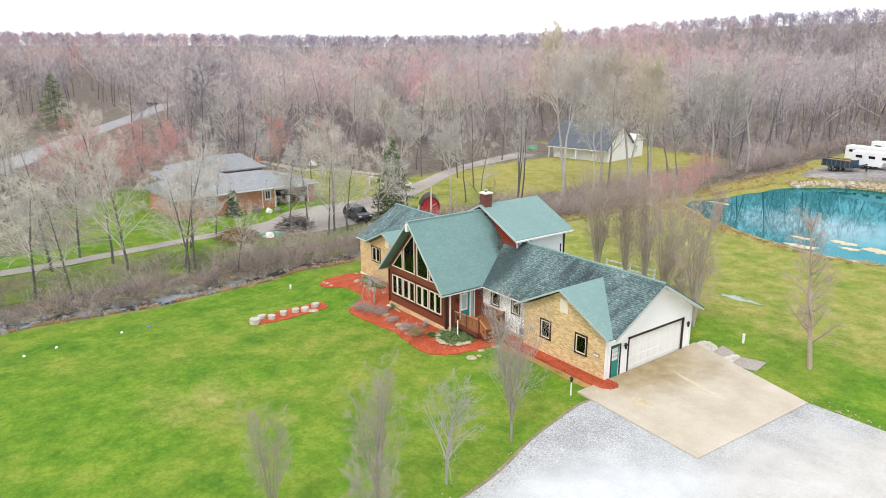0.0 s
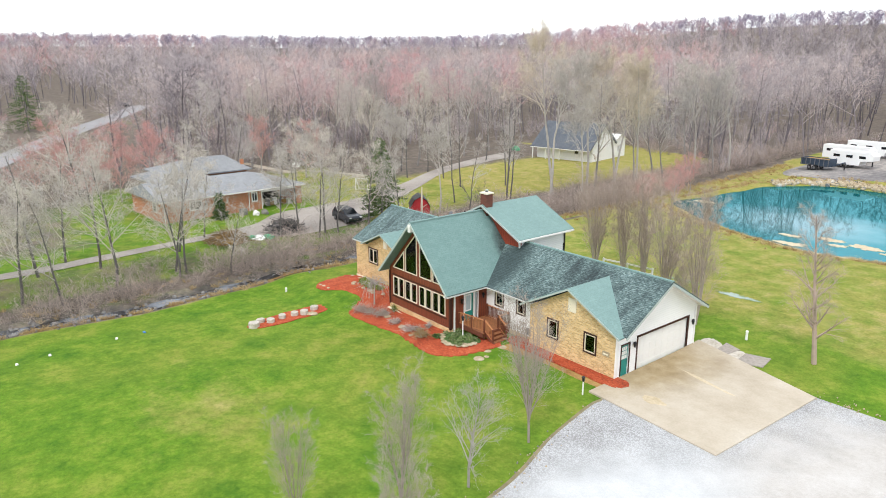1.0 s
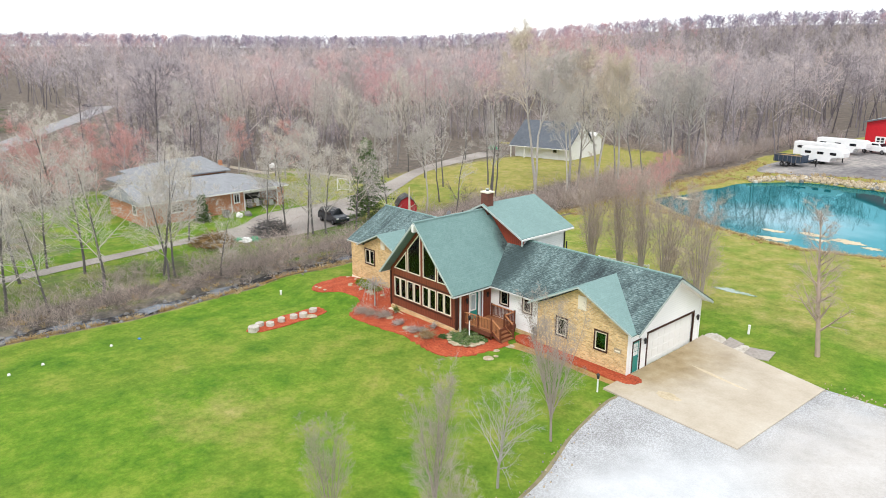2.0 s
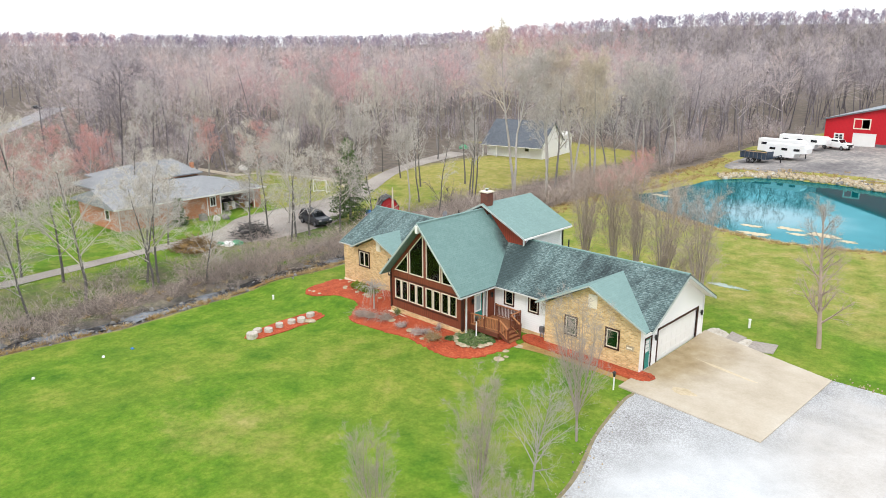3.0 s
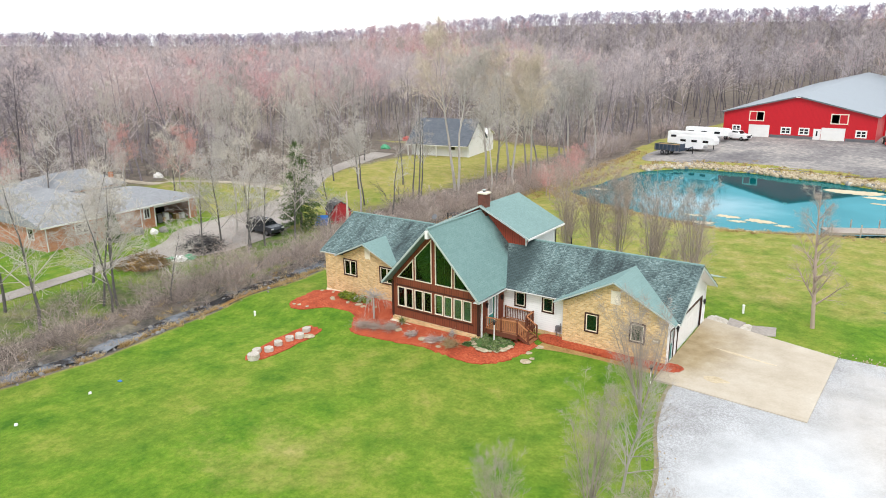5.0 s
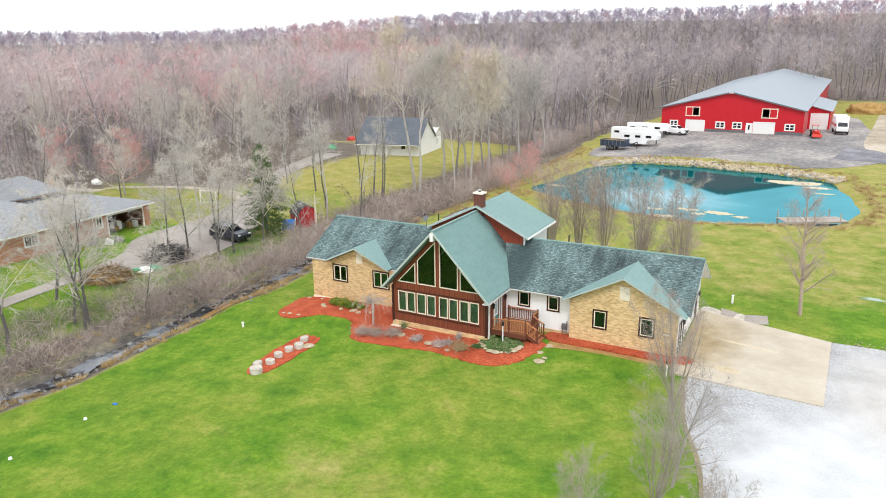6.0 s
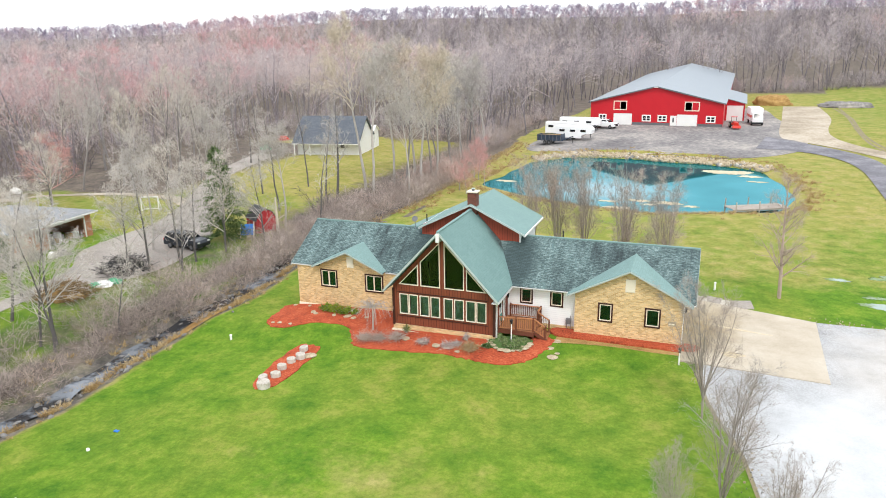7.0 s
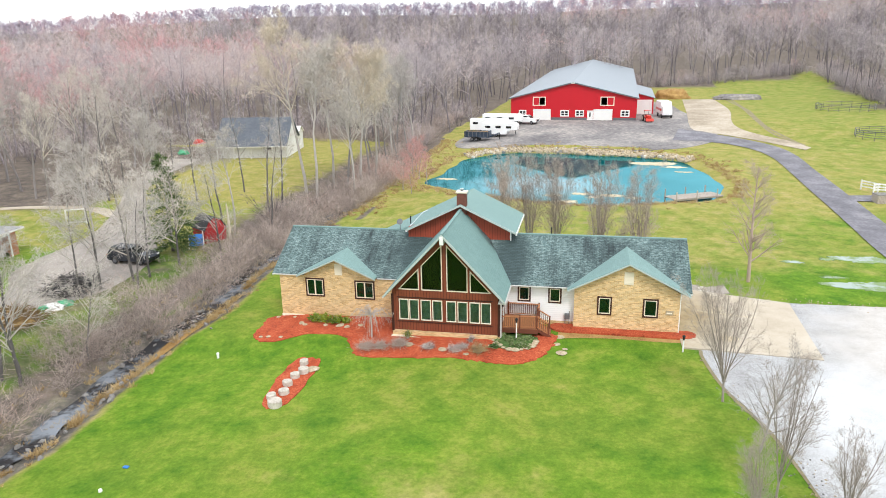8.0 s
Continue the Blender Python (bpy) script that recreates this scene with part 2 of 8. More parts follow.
M["road_old"] = rough_mat("bleached_asphalt", tone((0.29, 0.28, 0.285), 0.2), 0.2, 2.0, 0.9, 0.2)
M["mulch"] = rough_mat("red_mulch", [(0.34, (0.17, 0.035, 0.016)), (0.5, (0.40, 0.070, 0.028)), (0.66, (0.52, 0.15, 0.07))], 0.9, 8.0, 0.95, 0.8, 0.05, fine_mix=0.6)
M["stone"] = rough_mat("pale_stone", [(0.3, (0.26, 0.20, 0.13)), (0.5, (0.42, 0.34, 0.23)), (0.7, (0.56, 0.49, 0.38))], 1.5, 8.0, 0.9, 0.4, 0.03)
M["stone_white"] = rough_mat("white_stone", [(0.3, (0.30, 0.26, 0.21)), (0.5, (0.50, 0.46, 0.40)), (0.7, (0.64, 0.60, 0.54))], 1.5, 8.0, 0.9, 0.4, 0.03)
M["stone_grey"] = rough_mat("grey_stone", tone((0.22, 0.21, 0.20), 0.35), 1.5, 8.0, 0.9, 0.4, 0.03)
M["deck_wood"] = grooved_mat("cedar_decking", (0, 1, 0), 0.14, (0.24, 0.095, 0.04), (0.36, 0.155, 0.07), (0.06, 0.025, 0.012), 0.6, 0.006, (2.0, 30.0, 30.0))
M["rail_wood"] = rough_mat("cedar_rail", tone((0.42, 0.18, 0.08), 0.2), 1.5, 20, 0.6, 0.1)
M["rail_dark"] = rough_mat("dark_cedar", tone((0.15, 0.05, 0.028), 0.2), 1.5, 20, 0.6, 0.1)
M["teal_paint"] = rough_mat("teal_door_paint", tone((0.015, 0.235, 0.205), 0.1), 0.8, 20, 0.35, 0.05, spec=0.5)
M["barn_red"] = grooved_mat("red_ribbed_metal", (1, 1, 0), 0.23, (0.50, 0.012, 0.022), (0.56, 0.018, 0.028), (0.40, 0.01, 0.018), 0.4, 0.012, (2.0, 2.0, 1.0))
M["barn_roof"] = grooved_mat("grey_ribbed_metal_roof", (0, 1, 0), 0.9, (0.23, 0.265, 0.30), (0.285, 0.32, 0.355), (0.20, 0.23, 0.26), 0.42, 0.02, (1.0, 1.0, 1.0))
M["grey_metal"] = rough_mat("grey_metal", tone((0.16, 0.16, 0.17), 0.15), 1.0, 15, 0.45, 0.05, metal=0.3)
M["roof_grey"] = coursed_mat("grey_shingles", (0, 1, 0), (1.1, 0, 0), 0.33, 0.145, 0.004, (0.27, 0.28, 0.295), (0.34, 0.35, 0.365), (0.21, 0.215, 0.225), (0.21, 0.215, 0.23), 0.85, 0.5, 0.004)
M["roof_dark"] = coursed_mat("slate_grey_shingles", (1, 0, 0), (0, 1.1, 0), 0.33, 0.145, 0.004, (0.10, 0.115, 0.14), (0.15, 0.165, 0.19), (0.08, 0.09, 0.1), (0.07, 0.08, 0.10), 0.85, 0.5, 0.004)
M["black"] = rough_mat("black_metal", tone((0.018, 0.018, 0.02), 0.3), 1.0, 20, 0.4, 0.05)
# Indoor dimness is put into this near-black wall and floor colour.
M["dark_room"] = rough_mat("dim_interior", tone((0.045, 0.045, 0.04), 0.3), 0.8, 4, 0.9, 0.0)
M["rubber"] = rough_mat("tyre_rubber", tone((0.02, 0.02, 0.02), 0.2), 2, 30, 0.85, 0.1)
M["car_dark"] = rough_mat("dark_car_paint", tone((0.03, 0.035, 0.045), 0.1), 0.5, 5, 0.2, 0.0, metal=0.3, spec=0.6)
M["vehicle_white"] = rough_mat("white_vehicle_paint", tone((0.82, 0.82, 0.82), 0.03), 0.5, 5, 0.3, 0.0, spec=0.5)
M["red_paint"] = rough_mat("red_machine_paint", tone((0.55, 0.03, 0.015), 0.1), 0.5, 5, 0.35, 0.0, spec=0.5)
M["blue_plastic"] = rough_mat("blue_plastic", tone((0.02, 0.16, 0.50), 0.1), 0.5, 5, 0.4, 0.0, spec=0.5)
M["shed_red"] = rough_mat("faded_red_paint", tone((0.40, 0.03, 0.035), 0.15), 0.5, 8, 0.7, 0.1)
M["straw"] = rough_mat("tan_hay", [(0.3, (0.18, 0.10, 0.035)), (0.5, (0.36, 0.22, 0.08)), (0.7, (0.50, 0.33, 0.13))], 0.8, 9, 0.95, 0.6, 0.08)
M["dock_wood"] = grooved_mat("weathered_dock_boards", (1, 0, 0), 0.15, (0.34, 0.29, 0.25), (0.46, 0.41, 0.36), (0.16, 0.13, 0.11), 0.8, 0.008, (30, 2, 30))
M["green_leaf"] = bark_mat("green_needles", [(0.0, (0.035, 0.07, 0.03)), (0.5, (0.085, 0.145, 0.05)), (1.0, (0.24, 0.31, 0.12))])
M["shrub_green"] = bark_mat("yellow_green_shrub", [(0.0, (0.10, 0.16, 0.03)), (0.5, (0.19, 0.26, 0.03)), (1.0, (0.28, 0.33, 0.04))])
M["bark"] = bark_mat("grey_bark", [(0.0, (0.12, 0.11, 0.108)), (0.15, (0.34, 0.312, 0.30)), (0.35, (0.54, 0.50, 0.468)), (0.65, (0.66, 0.60, 0.525)), (0.85, (0.62, 0.42, 0.385)), (1.0, (0.62, 0.32, 0.295))])
M["bark_brush"] = bark_mat("brush_twigs", [(0.0, (0.26, 0.215, 0.195)), (0.4, (0.50, 0.415, 0.375)), (0.7, (0.60, 0.50, 0.435)), (1.0, (0.62, 0.39, 0.345))])
M["bark_brown"] = bark_mat("brown_twigs", [(0.0, (0.25, 0.215, 0.19)), (0.5, (0.43, 0.37, 0.32)), (1.0, (0.50, 0.38, 0.32))])
# Paler mauve and bluer twig tones put distance haze into the woods' colour.
M["bark_far"] = bark_mat("mauve_hazed_twigs", [(0.0, (0.122, 0.107, 0.118)), (0.14, (0.335, 0.298, 0.32)), (0.35, (0.55, 0.488, 0.50)), (0.6, (0.65, 0.55, 0.515)), (0.8, (0.64, 0.44, 0.435)), (1.0, (0.65, 0.35, 0.35))])
M["bark_hill_haze"] = bark_mat("hazed_hill_twigs", [(0.0, (0.25, 0.225, 0.31)), (0.35, (0.38, 0.33, 0.42)), (0.65, (0.48, 0.37, 0.43)), (0.85, (0.55, 0.35, 0.38)), (1.0, (0.58, 0.33, 0.34))])
M["bark_pale"] = bark_mat("pale_bark", [(0.0, (0.36, 0.335, 0.315)), (0.5, (0.54, 0.50, 0.46)), (1.0, (0.68, 0.585, 0.46))])
M["dry_grass"] = bark_mat("dry_stems", [(0.0, (0.20, 0.13, 0.06)), (0.5, (0.34, 0.23, 0.12)), (1.0, (0.42, 0.31, 0.16))])


def glass_mat(name, tint, gloss):
    """Window glass: clear to what lies behind, with the gloss of its surface."""
    m = bpy.data.materials.new(name)
    m.use_nodes = True
    nt = m.node_tree
    nt.nodes.clear()
    out = nt.nodes.new("ShaderNodeOutputMaterial")
    mx = nt.nodes.new("ShaderNodeMixShader")
    tr, gl, fr = nt.nodes.new("ShaderNodeBsdfTransparent"), nt.nodes.new("ShaderNodeBsdfGlossy"), nt.nodes.new("ShaderNodeFresnel")
    tr.inputs["Color"].default_value = (*tint, 1)
    gl.inputs["Roughness"].default_value = gloss
    fr.inputs["IOR"].default_value = 1.55
    nt.links.new(fr.outputs["Fac"], mx.inputs["Fac"])
    nt.links.new(tr.outputs["BSDF"], mx.inputs[1])
    nt.links.new(gl.outputs["BSDF"], mx.inputs[2])
    nt.links.new(mx.outputs["Shader"], out.inputs["Surface"])
    return m


M["glass"] = glass_mat("window_glass", (0.45, 0.68, 0.58), 0.03)
M["glass_clear"] = glass_mat("clear_window_glass", (0.82, 0.93, 0.89), 0.03)
# Entry glass: the pale blue-grey reflection is put into the base colour.
M["pale_glass"] = rough_mat("pale_reflecting_glass", tone((0.42, 0.50, 0.52), 0.15), 2.0, 12, 0.15, 0.1, spec=0.6)
M["glass_dark"] = rough_mat("tinted_glass", tone((0.012, 0.014, 0.018), 0.1), 0.5, 3, 0.06, 0.0, spec=0.6)


def water_mat(name, shallow, deep, rough, ripple, ior=1.33):
    m, nt, p, co = base_mat(name, rough, 0, 0.5)
    n = noise_fac(nt, co, 0.45, 4.0)
    # The lighter tone puts pale sky glints into the base colour, in noise patches.
    nt.links.new(ramp(nt, n, [(0.46, deep), (0.58, shallow)]), p.inputs["Base Color"])
    p.inputs["IOR"].default_value = ior
    bump(nt, p, noise_fac(nt, co, 0.9, 3.0), ripple, 0.05)
    return m




def pond_mat():
    """Dyed pond water: a tinted mirror over a little milky colour, a pale sky reflection painted into its tint."""
    m = bpy.data.materials.new("turquoise_water")
    m.use_nodes = True
    nt = m.node_tree
    nt.nodes.clear()
    out = nt.nodes.new("ShaderNodeOutputMaterial")
    co = nt.nodes.new("ShaderNodeTexCoord").outputs["Object"]
    mx, gl, df = nt.nodes.new("ShaderNodeMixShader"), nt.nodes.new("ShaderNodeBsdfGlossy"), nt.nodes.new("ShaderNodeBsdfDiffuse")
    n = noise_fac(nt, co, 0.05, 3.0)
    nt.links.new(ramp(nt, n, [(0.4, (0.15, 0.36, 0.42)), (0.62, (0.19, 0.46, 0.53))]), gl.inputs["Color"])
    tint = gl.inputs["Color"].links[0].from_socket
    # Whitish oval in the gloss colour paints reflected sky at one spot.
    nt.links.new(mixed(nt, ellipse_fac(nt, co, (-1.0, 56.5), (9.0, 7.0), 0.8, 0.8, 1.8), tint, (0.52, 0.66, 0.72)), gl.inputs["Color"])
    gl.inputs["Roughness"].default_value = 0.03
    df.inputs["Color"].default_value = (0.006, 0.20, 0.215, 1)
    mx.inputs["Fac"].default_value = 0.30
    b = nt.nodes.new("ShaderNodeBump")
    b.inputs["Strength"].default_value, b.inputs["Distance"].default_value = 0.012, 0.05
    nt.links.new(noise_fac(nt, co, 0.8, 3.0), b.inputs["Height"])
    nt.links.new(b.outputs["Normal"], gl.inputs["Normal"])
    nt.links.new(gl.outputs["BSDF"], mx.inputs[1])
    nt.links.new(df.outputs["BSDF"], mx.inputs[2])
    nt.links.new(mx.outputs["Shader"], out.inputs["Surface"])
    return m


M["pond"] = pond_mat()
M["rake"] = rough_mat("pale_green_metal_edge", tone((0.42, 0.48, 0.46), 0.06), 0.8, 15, 0.45, 0.05)
M["sand"] = rough_mat("pale_pond_sand", [(0.3, (0.42, 0.34, 0.22)), (0.5, (0.56, 0.47, 0.33)), (0.7, (0.64, 0.57, 0.44))], 0.5, 5, 0.95, 0.3)
M["green_net"] = rough_mat("green_cloth", tone((0.10, 0.36, 0.20), 0.3), 2.0, 6, 0.8, 0.2)
M["ground_cover"] = rough_mat("creeping_ground_cover", [(0.3, (0.03, 0.07, 0.02)), (0.5, (0.07, 0.14, 0.035)), (0.7, (0.15, 0.21, 0.08))], 2.0, 16, 0.95, 0.9, 0.08, fine_mix=0.6)
M["creek"] = water_mat("creek_water", (0.20, 0.22, 0.25), (0.03, 0.03, 0.033), 0.1, 0.4, 1.4)
M["puddle"] = water_mat("puddle_water", (0.30, 0.37, 0.32), (0.13, 0.21, 0.05), 0.22, 0.05, 1.33)
M["rut"] = rough_mat("brown_rut_soil", tone((0.24, 0.205, 0.12), 0.3), 0.6, 3, 0.95, 0.4)
# Teal for sheets added behind the wing panes, in place of reflections.
M["backing_teal"] = rough_mat("teal_pane_backing", tone((0.05, 0.15, 0.13), 0.25), 1.5, 6, 0.8, 0.0)
M["blind_green"] = rough_mat("grey_green_curtain", tone((0.15, 0.21, 0.18), 0.4), 1.5, 5, 0.85, 0.0)
M["dirt"] = rough_mat("grey_tan_dirt", [(0.36, (0.27, 0.225, 0.165)), (0.5, (0.41, 0.345, 0.265)), (0.64, (0.52, 0.46, 0.375))], 0.12, 1.5, 0.95, 0.4, 0.04, fine_mix=0.4)
M["metal_blue"] = rough_mat("dark_blue_steel", tone((0.045, 0.065, 0.10), 0.3), 1.0, 8, 0.45, 0.1, metal=0.2)
M["tan_tuft"] = bark_mat("tan_dead_grass", [(0.0, (0.30, 0.19, 0.08)), (0.5, (0.50, 0.36, 0.17)), (1.0, (0.60, 0.48, 0.28))])


# ---- shape of the land ----
def sstep(a, b, v):
    t = np.clip((np.asarray(v, float) - a) / (b - a), 0, 1)
    return t * t * (3 - 2 * t)


def creek_x(y):
    return -25.4 + 0.5 * np.sin(np.asarray(y, float) * 0.33) + 0.4 * np.sin(np.asarray(y, float) * 0.12 + 1)


POND_C = (3.0, 63.5)
POND_R = [21.3, 21.4, 23.6, 22.3, 20.9, 23.2, 25.6, 24.2, 21.0, 20.2, 22.9, 20.3, 18.8, 19.3, 20.6, 21.2, 24.2, 22.8]


def pond_rim(az):
    """The pond's outline: its reach from the middle, by direction."""
    k = np.asarray(az, float) / (2 * math.pi) * len(POND_R)
    i = np.floor(k).astype(int) % len(POND_R)
    f = k - np.floor(k)
    f = f * f * (3 - 2 * f)
    r = np.array(POND_R)
    return r[i] * (1 - f) + r[(i + 1) % len(POND_R)] * f


def pond_rel(x, y):
    dx, dy = np.asarray(x, float) - POND_C[0], np.asarray(y, float) - POND_C[1]
    az = np.arctan2(dy, dx) % (2 * math.pi)
    return np.hypot(dx, dy) / pond_rim(az)


def land(x, y):
    """Height of the ground."""
    x, y = np.asarray(x, float), np.asarray(y, float)
    south = sstep(0.5, -4.5, y)
    h = -0.45 * south * (1 - 0.6 * sstep(3, 14, x)) - 0.45 * sstep(0, -16, x) * (0.35 + 0.65 * south) - 0.65 * sstep(-13, -22, x)
    h = h - 0.006 * np.clip(-y - 5, 0, 60)
    h = h + 0.25 * sstep(9, 16, y) * sstep(-14, -4, x)
    h = h * (1 - sstep(-28, -36, x)) + (-0.85) * sstep(-28, -36, x)
    cx = x - creek_x(y)
    h = h - 0.62 * np.exp(-(cx / 1.7) ** 2) * sstep(60, 25, y)
    h = h + (0.45 * sstep(50, 88, y) + 1.4 * sstep(88, 122, y)) * sstep(-45, -22, x)
    h = h + 0.8 * sstep(25, 70, y) * sstep(-22, -45, x)
    rel = pond_rel(x, y)
    h = h * sstep(1.0, 1.16, rel) + (-0.16) * (1 - sstep(1.0, 1.16, rel)) - 1.1 * sstep(1.02, 0.9, rel)
    r = np.hypot(x, y)
    az = np.degrees(np.arctan2(y, x)) % 360
    tall = 34 + 21 * sstep(142, 112, az) * sstep(-30, 40, az)
    tall = np.where(az > 230, 10, tall)
    h = h + tall * sstep(170, 900, r) + 1.2 * np.sin(x * 0.006 + 1) * np.sin(y * 0.007) * sstep(250, 500, r)
    return h


def land1(x, y):
    return float(land(x, y))


def inside(poly, x, y):
    """Whether points lie in a polygon."""
    x, y = np.asarray(x, float), np.asarray(y, float)
    res = np.zeros(x.shape, bool)
    n = len(poly)
    for i in range(n):
        (x0, y0), (x1, y1) = poly[i], poly[(i + 1) % n]
        if y0 == y1:
            continue
        c = ((y0 > y) != (y1 > y)) & (x < (x1 - x0) * (y - y0) / (y1 - y0) + x0)
        res ^= c
    return res


OPEN_HOME = [(-27.5, -300), (-27.5, 22), (-21, 36), (-22, 45), (-25, 64), (-23, 80), (-25, 105), (-22, 140), (-20, 205), (46, 226), (92, 262), (84, 200), (78, 149), (92, 90), (125, 50), (300, 0), (300, -300)]
OPEN_BRICK = [(-97, -44), (-97, -5), (-80, 33), (-62, 38), (-30, 30), (-27, 20), (-27, -60), (-60, -60)]
OPEN_WHITE = [(-80, 33), (-62, 38), (-45, 30), (-22, 32), (-22, 60), (-25, 78), (-36, 97), (-62, 104), (-86, 84), (-92, 60)]
OPEN_ROAD = [(-95, -78), (-84, -30), (-95, 0), (-130, 18), (-190, 38), (-258, 68), (-268, 50), (-262, 25), (-205, -25), (-140, -62)]
OPENINGS = (OPEN_HOME, OPEN_BRICK, OPEN_WHITE, OPEN_ROAD)


def wooded(x, y):
    res = np.ones(np.asarray(x).shape, bool)
    for poly in OPENINGS:
        res &= ~inside(poly, x, y)
    return res


def mesh_of(name, verts, faces, material=None, smooth=False):
    me = bpy.data.meshes.new(name)
    me.from_pydata([tuple(v) for v in verts], [], [tuple(f) for f in faces])
    if material:
        me.materials.append(material)
    if smooth:
        me.shade_smooth()
    me.update()
    return me


def fast_mesh(name, verts, tris, material, attr=None):
    """A mesh of triangles from arrays, with a value for each corner point."""
    me = bpy.data.meshes.new(name)
    verts, tris = np.asarray(verts, np.float32), np.asarray(tris, np.int32)
    me.vertices.add(len(verts))
    me.vertices.foreach_set("co", verts.ravel())
    me.loops.add(tris.size)
    me.loops.foreach_set("vertex_index", tris.ravel())
    me.polygons.add(len(tris))
    me.polygons.foreach_set("loop_start", np.arange(0, tris.size, 3, dtype=np.int32))
    me.update(calc_edges=True)
    if attr is not None:
        a = me.attributes.new("tint", "FLOAT", "POINT")
        a.data.foreach_set("value", np.asarray(attr, np.float32))
    if material:
        me.materials.append(material)
    return me


def spaced(lo, hi, step, far, grow=1.22):
    mid = list(np.arange(lo, hi + step * 0.5, step))
    left, right, d = [], [], step
    a, b = mid[0], mid[-1]
    while a > -far or b < far:
        d *= grow
        a, b = a - d, b + d
        left.append(a)
        right.append(b)
    return np.array(left[::-1] + mid + right)


def grass_mat():
    m, nt, p, co = base_mat("lawn_grass", 0.95, 0, 0.15)
    big, mid, fine = noise_fac(nt, co, 0.06, 4.0), noise_fac(nt, co, 0.5, 8.0, 0.72), noise_fac(nt, co, 5.0, 6.0, 0.8)
    lush = ramp(nt, mid, [(0.34, (0.068, 0.168, 0.014)), (0.5, (0.13, 0.243, 0.02)), (0.64, (0.215, 0.30, 0.036))])
    worn = ramp(nt, mid, [(0.32, (0.15, 0.23, 0.028)), (0.55, (0.255, 0.285, 0.05)), (0.7, (0.36, 0.31, 0.10))])
    col = mixed(nt, stepped(nt, big, 0.44, 0.74), lush, worn)
    dry = ramp(nt, mid, [(0.32, (0.25, 0.245, 0.055)), (0.5, (0.35, 0.315, 0.09)), (0.66, (0.44, 0.34, 0.16))])
    # Brown litter, darkened further for the shade between trees.
    litter = ramp(nt, mid, [(0.3, (0.105, 0.085, 0.08)), (0.5, (0.18, 0.145, 0.13)), (0.7, (0.28, 0.22, 0.185))])
    mud = ramp(nt, mid, [(0.36, (0.08, 0.072, 0.07)), (0.5, (0.16, 0.14, 0.13)), (0.64, (0.29, 0.245, 0.195))])
    for key, c in (("dry", dry), ("woods", litter), ("mud", mud)):
        at = nt.nodes.new("ShaderNodeAttribute")
        at.attribute_name = key
        jag = nt.nodes.new("ShaderNodeMath")
        jag.operation = "ADD"
        nt.links.new(at.outputs["Fac"], jag.inputs[0])
        off = nt.nodes.new("ShaderNodeMath")
        off.operation = "MULTIPLY_ADD"
        off.inputs[1].default_value, off.inputs[2].default_value = 0.9, -0.45
        nt.links.new(noise_fac(nt, co, 0.35, 4.0, 0.7), off.inputs[0])
        nt.links.new(off.outputs["Value"], jag.inputs[1])
        col = mixed(nt, stepped(nt, jag.outputs["Value"], 0.3, 0.7), col, c)
    clump = noise_fac(nt, co, 1.7, 6.0, 0.75)
    col = mixed(nt, 0.45, col, ramp(nt, clump, [(0.35, (0.42, 0.55, 0.35)), (0.6, (1.0, 1.0, 1.0))]), "MULTIPLY")
    col = mixed(nt, 0.45, col, ramp(nt, fine, [(0.35, (0.45, 0.52, 0.4)), (0.62, (1.15, 1.12, 1.1))]), "MULTIPLY")
    nt.links.new(col, p.inputs["Base Color"])
    bump(nt, p, fine, 0.5, 0.05)
    return m


M["grass"] = grass_mat()


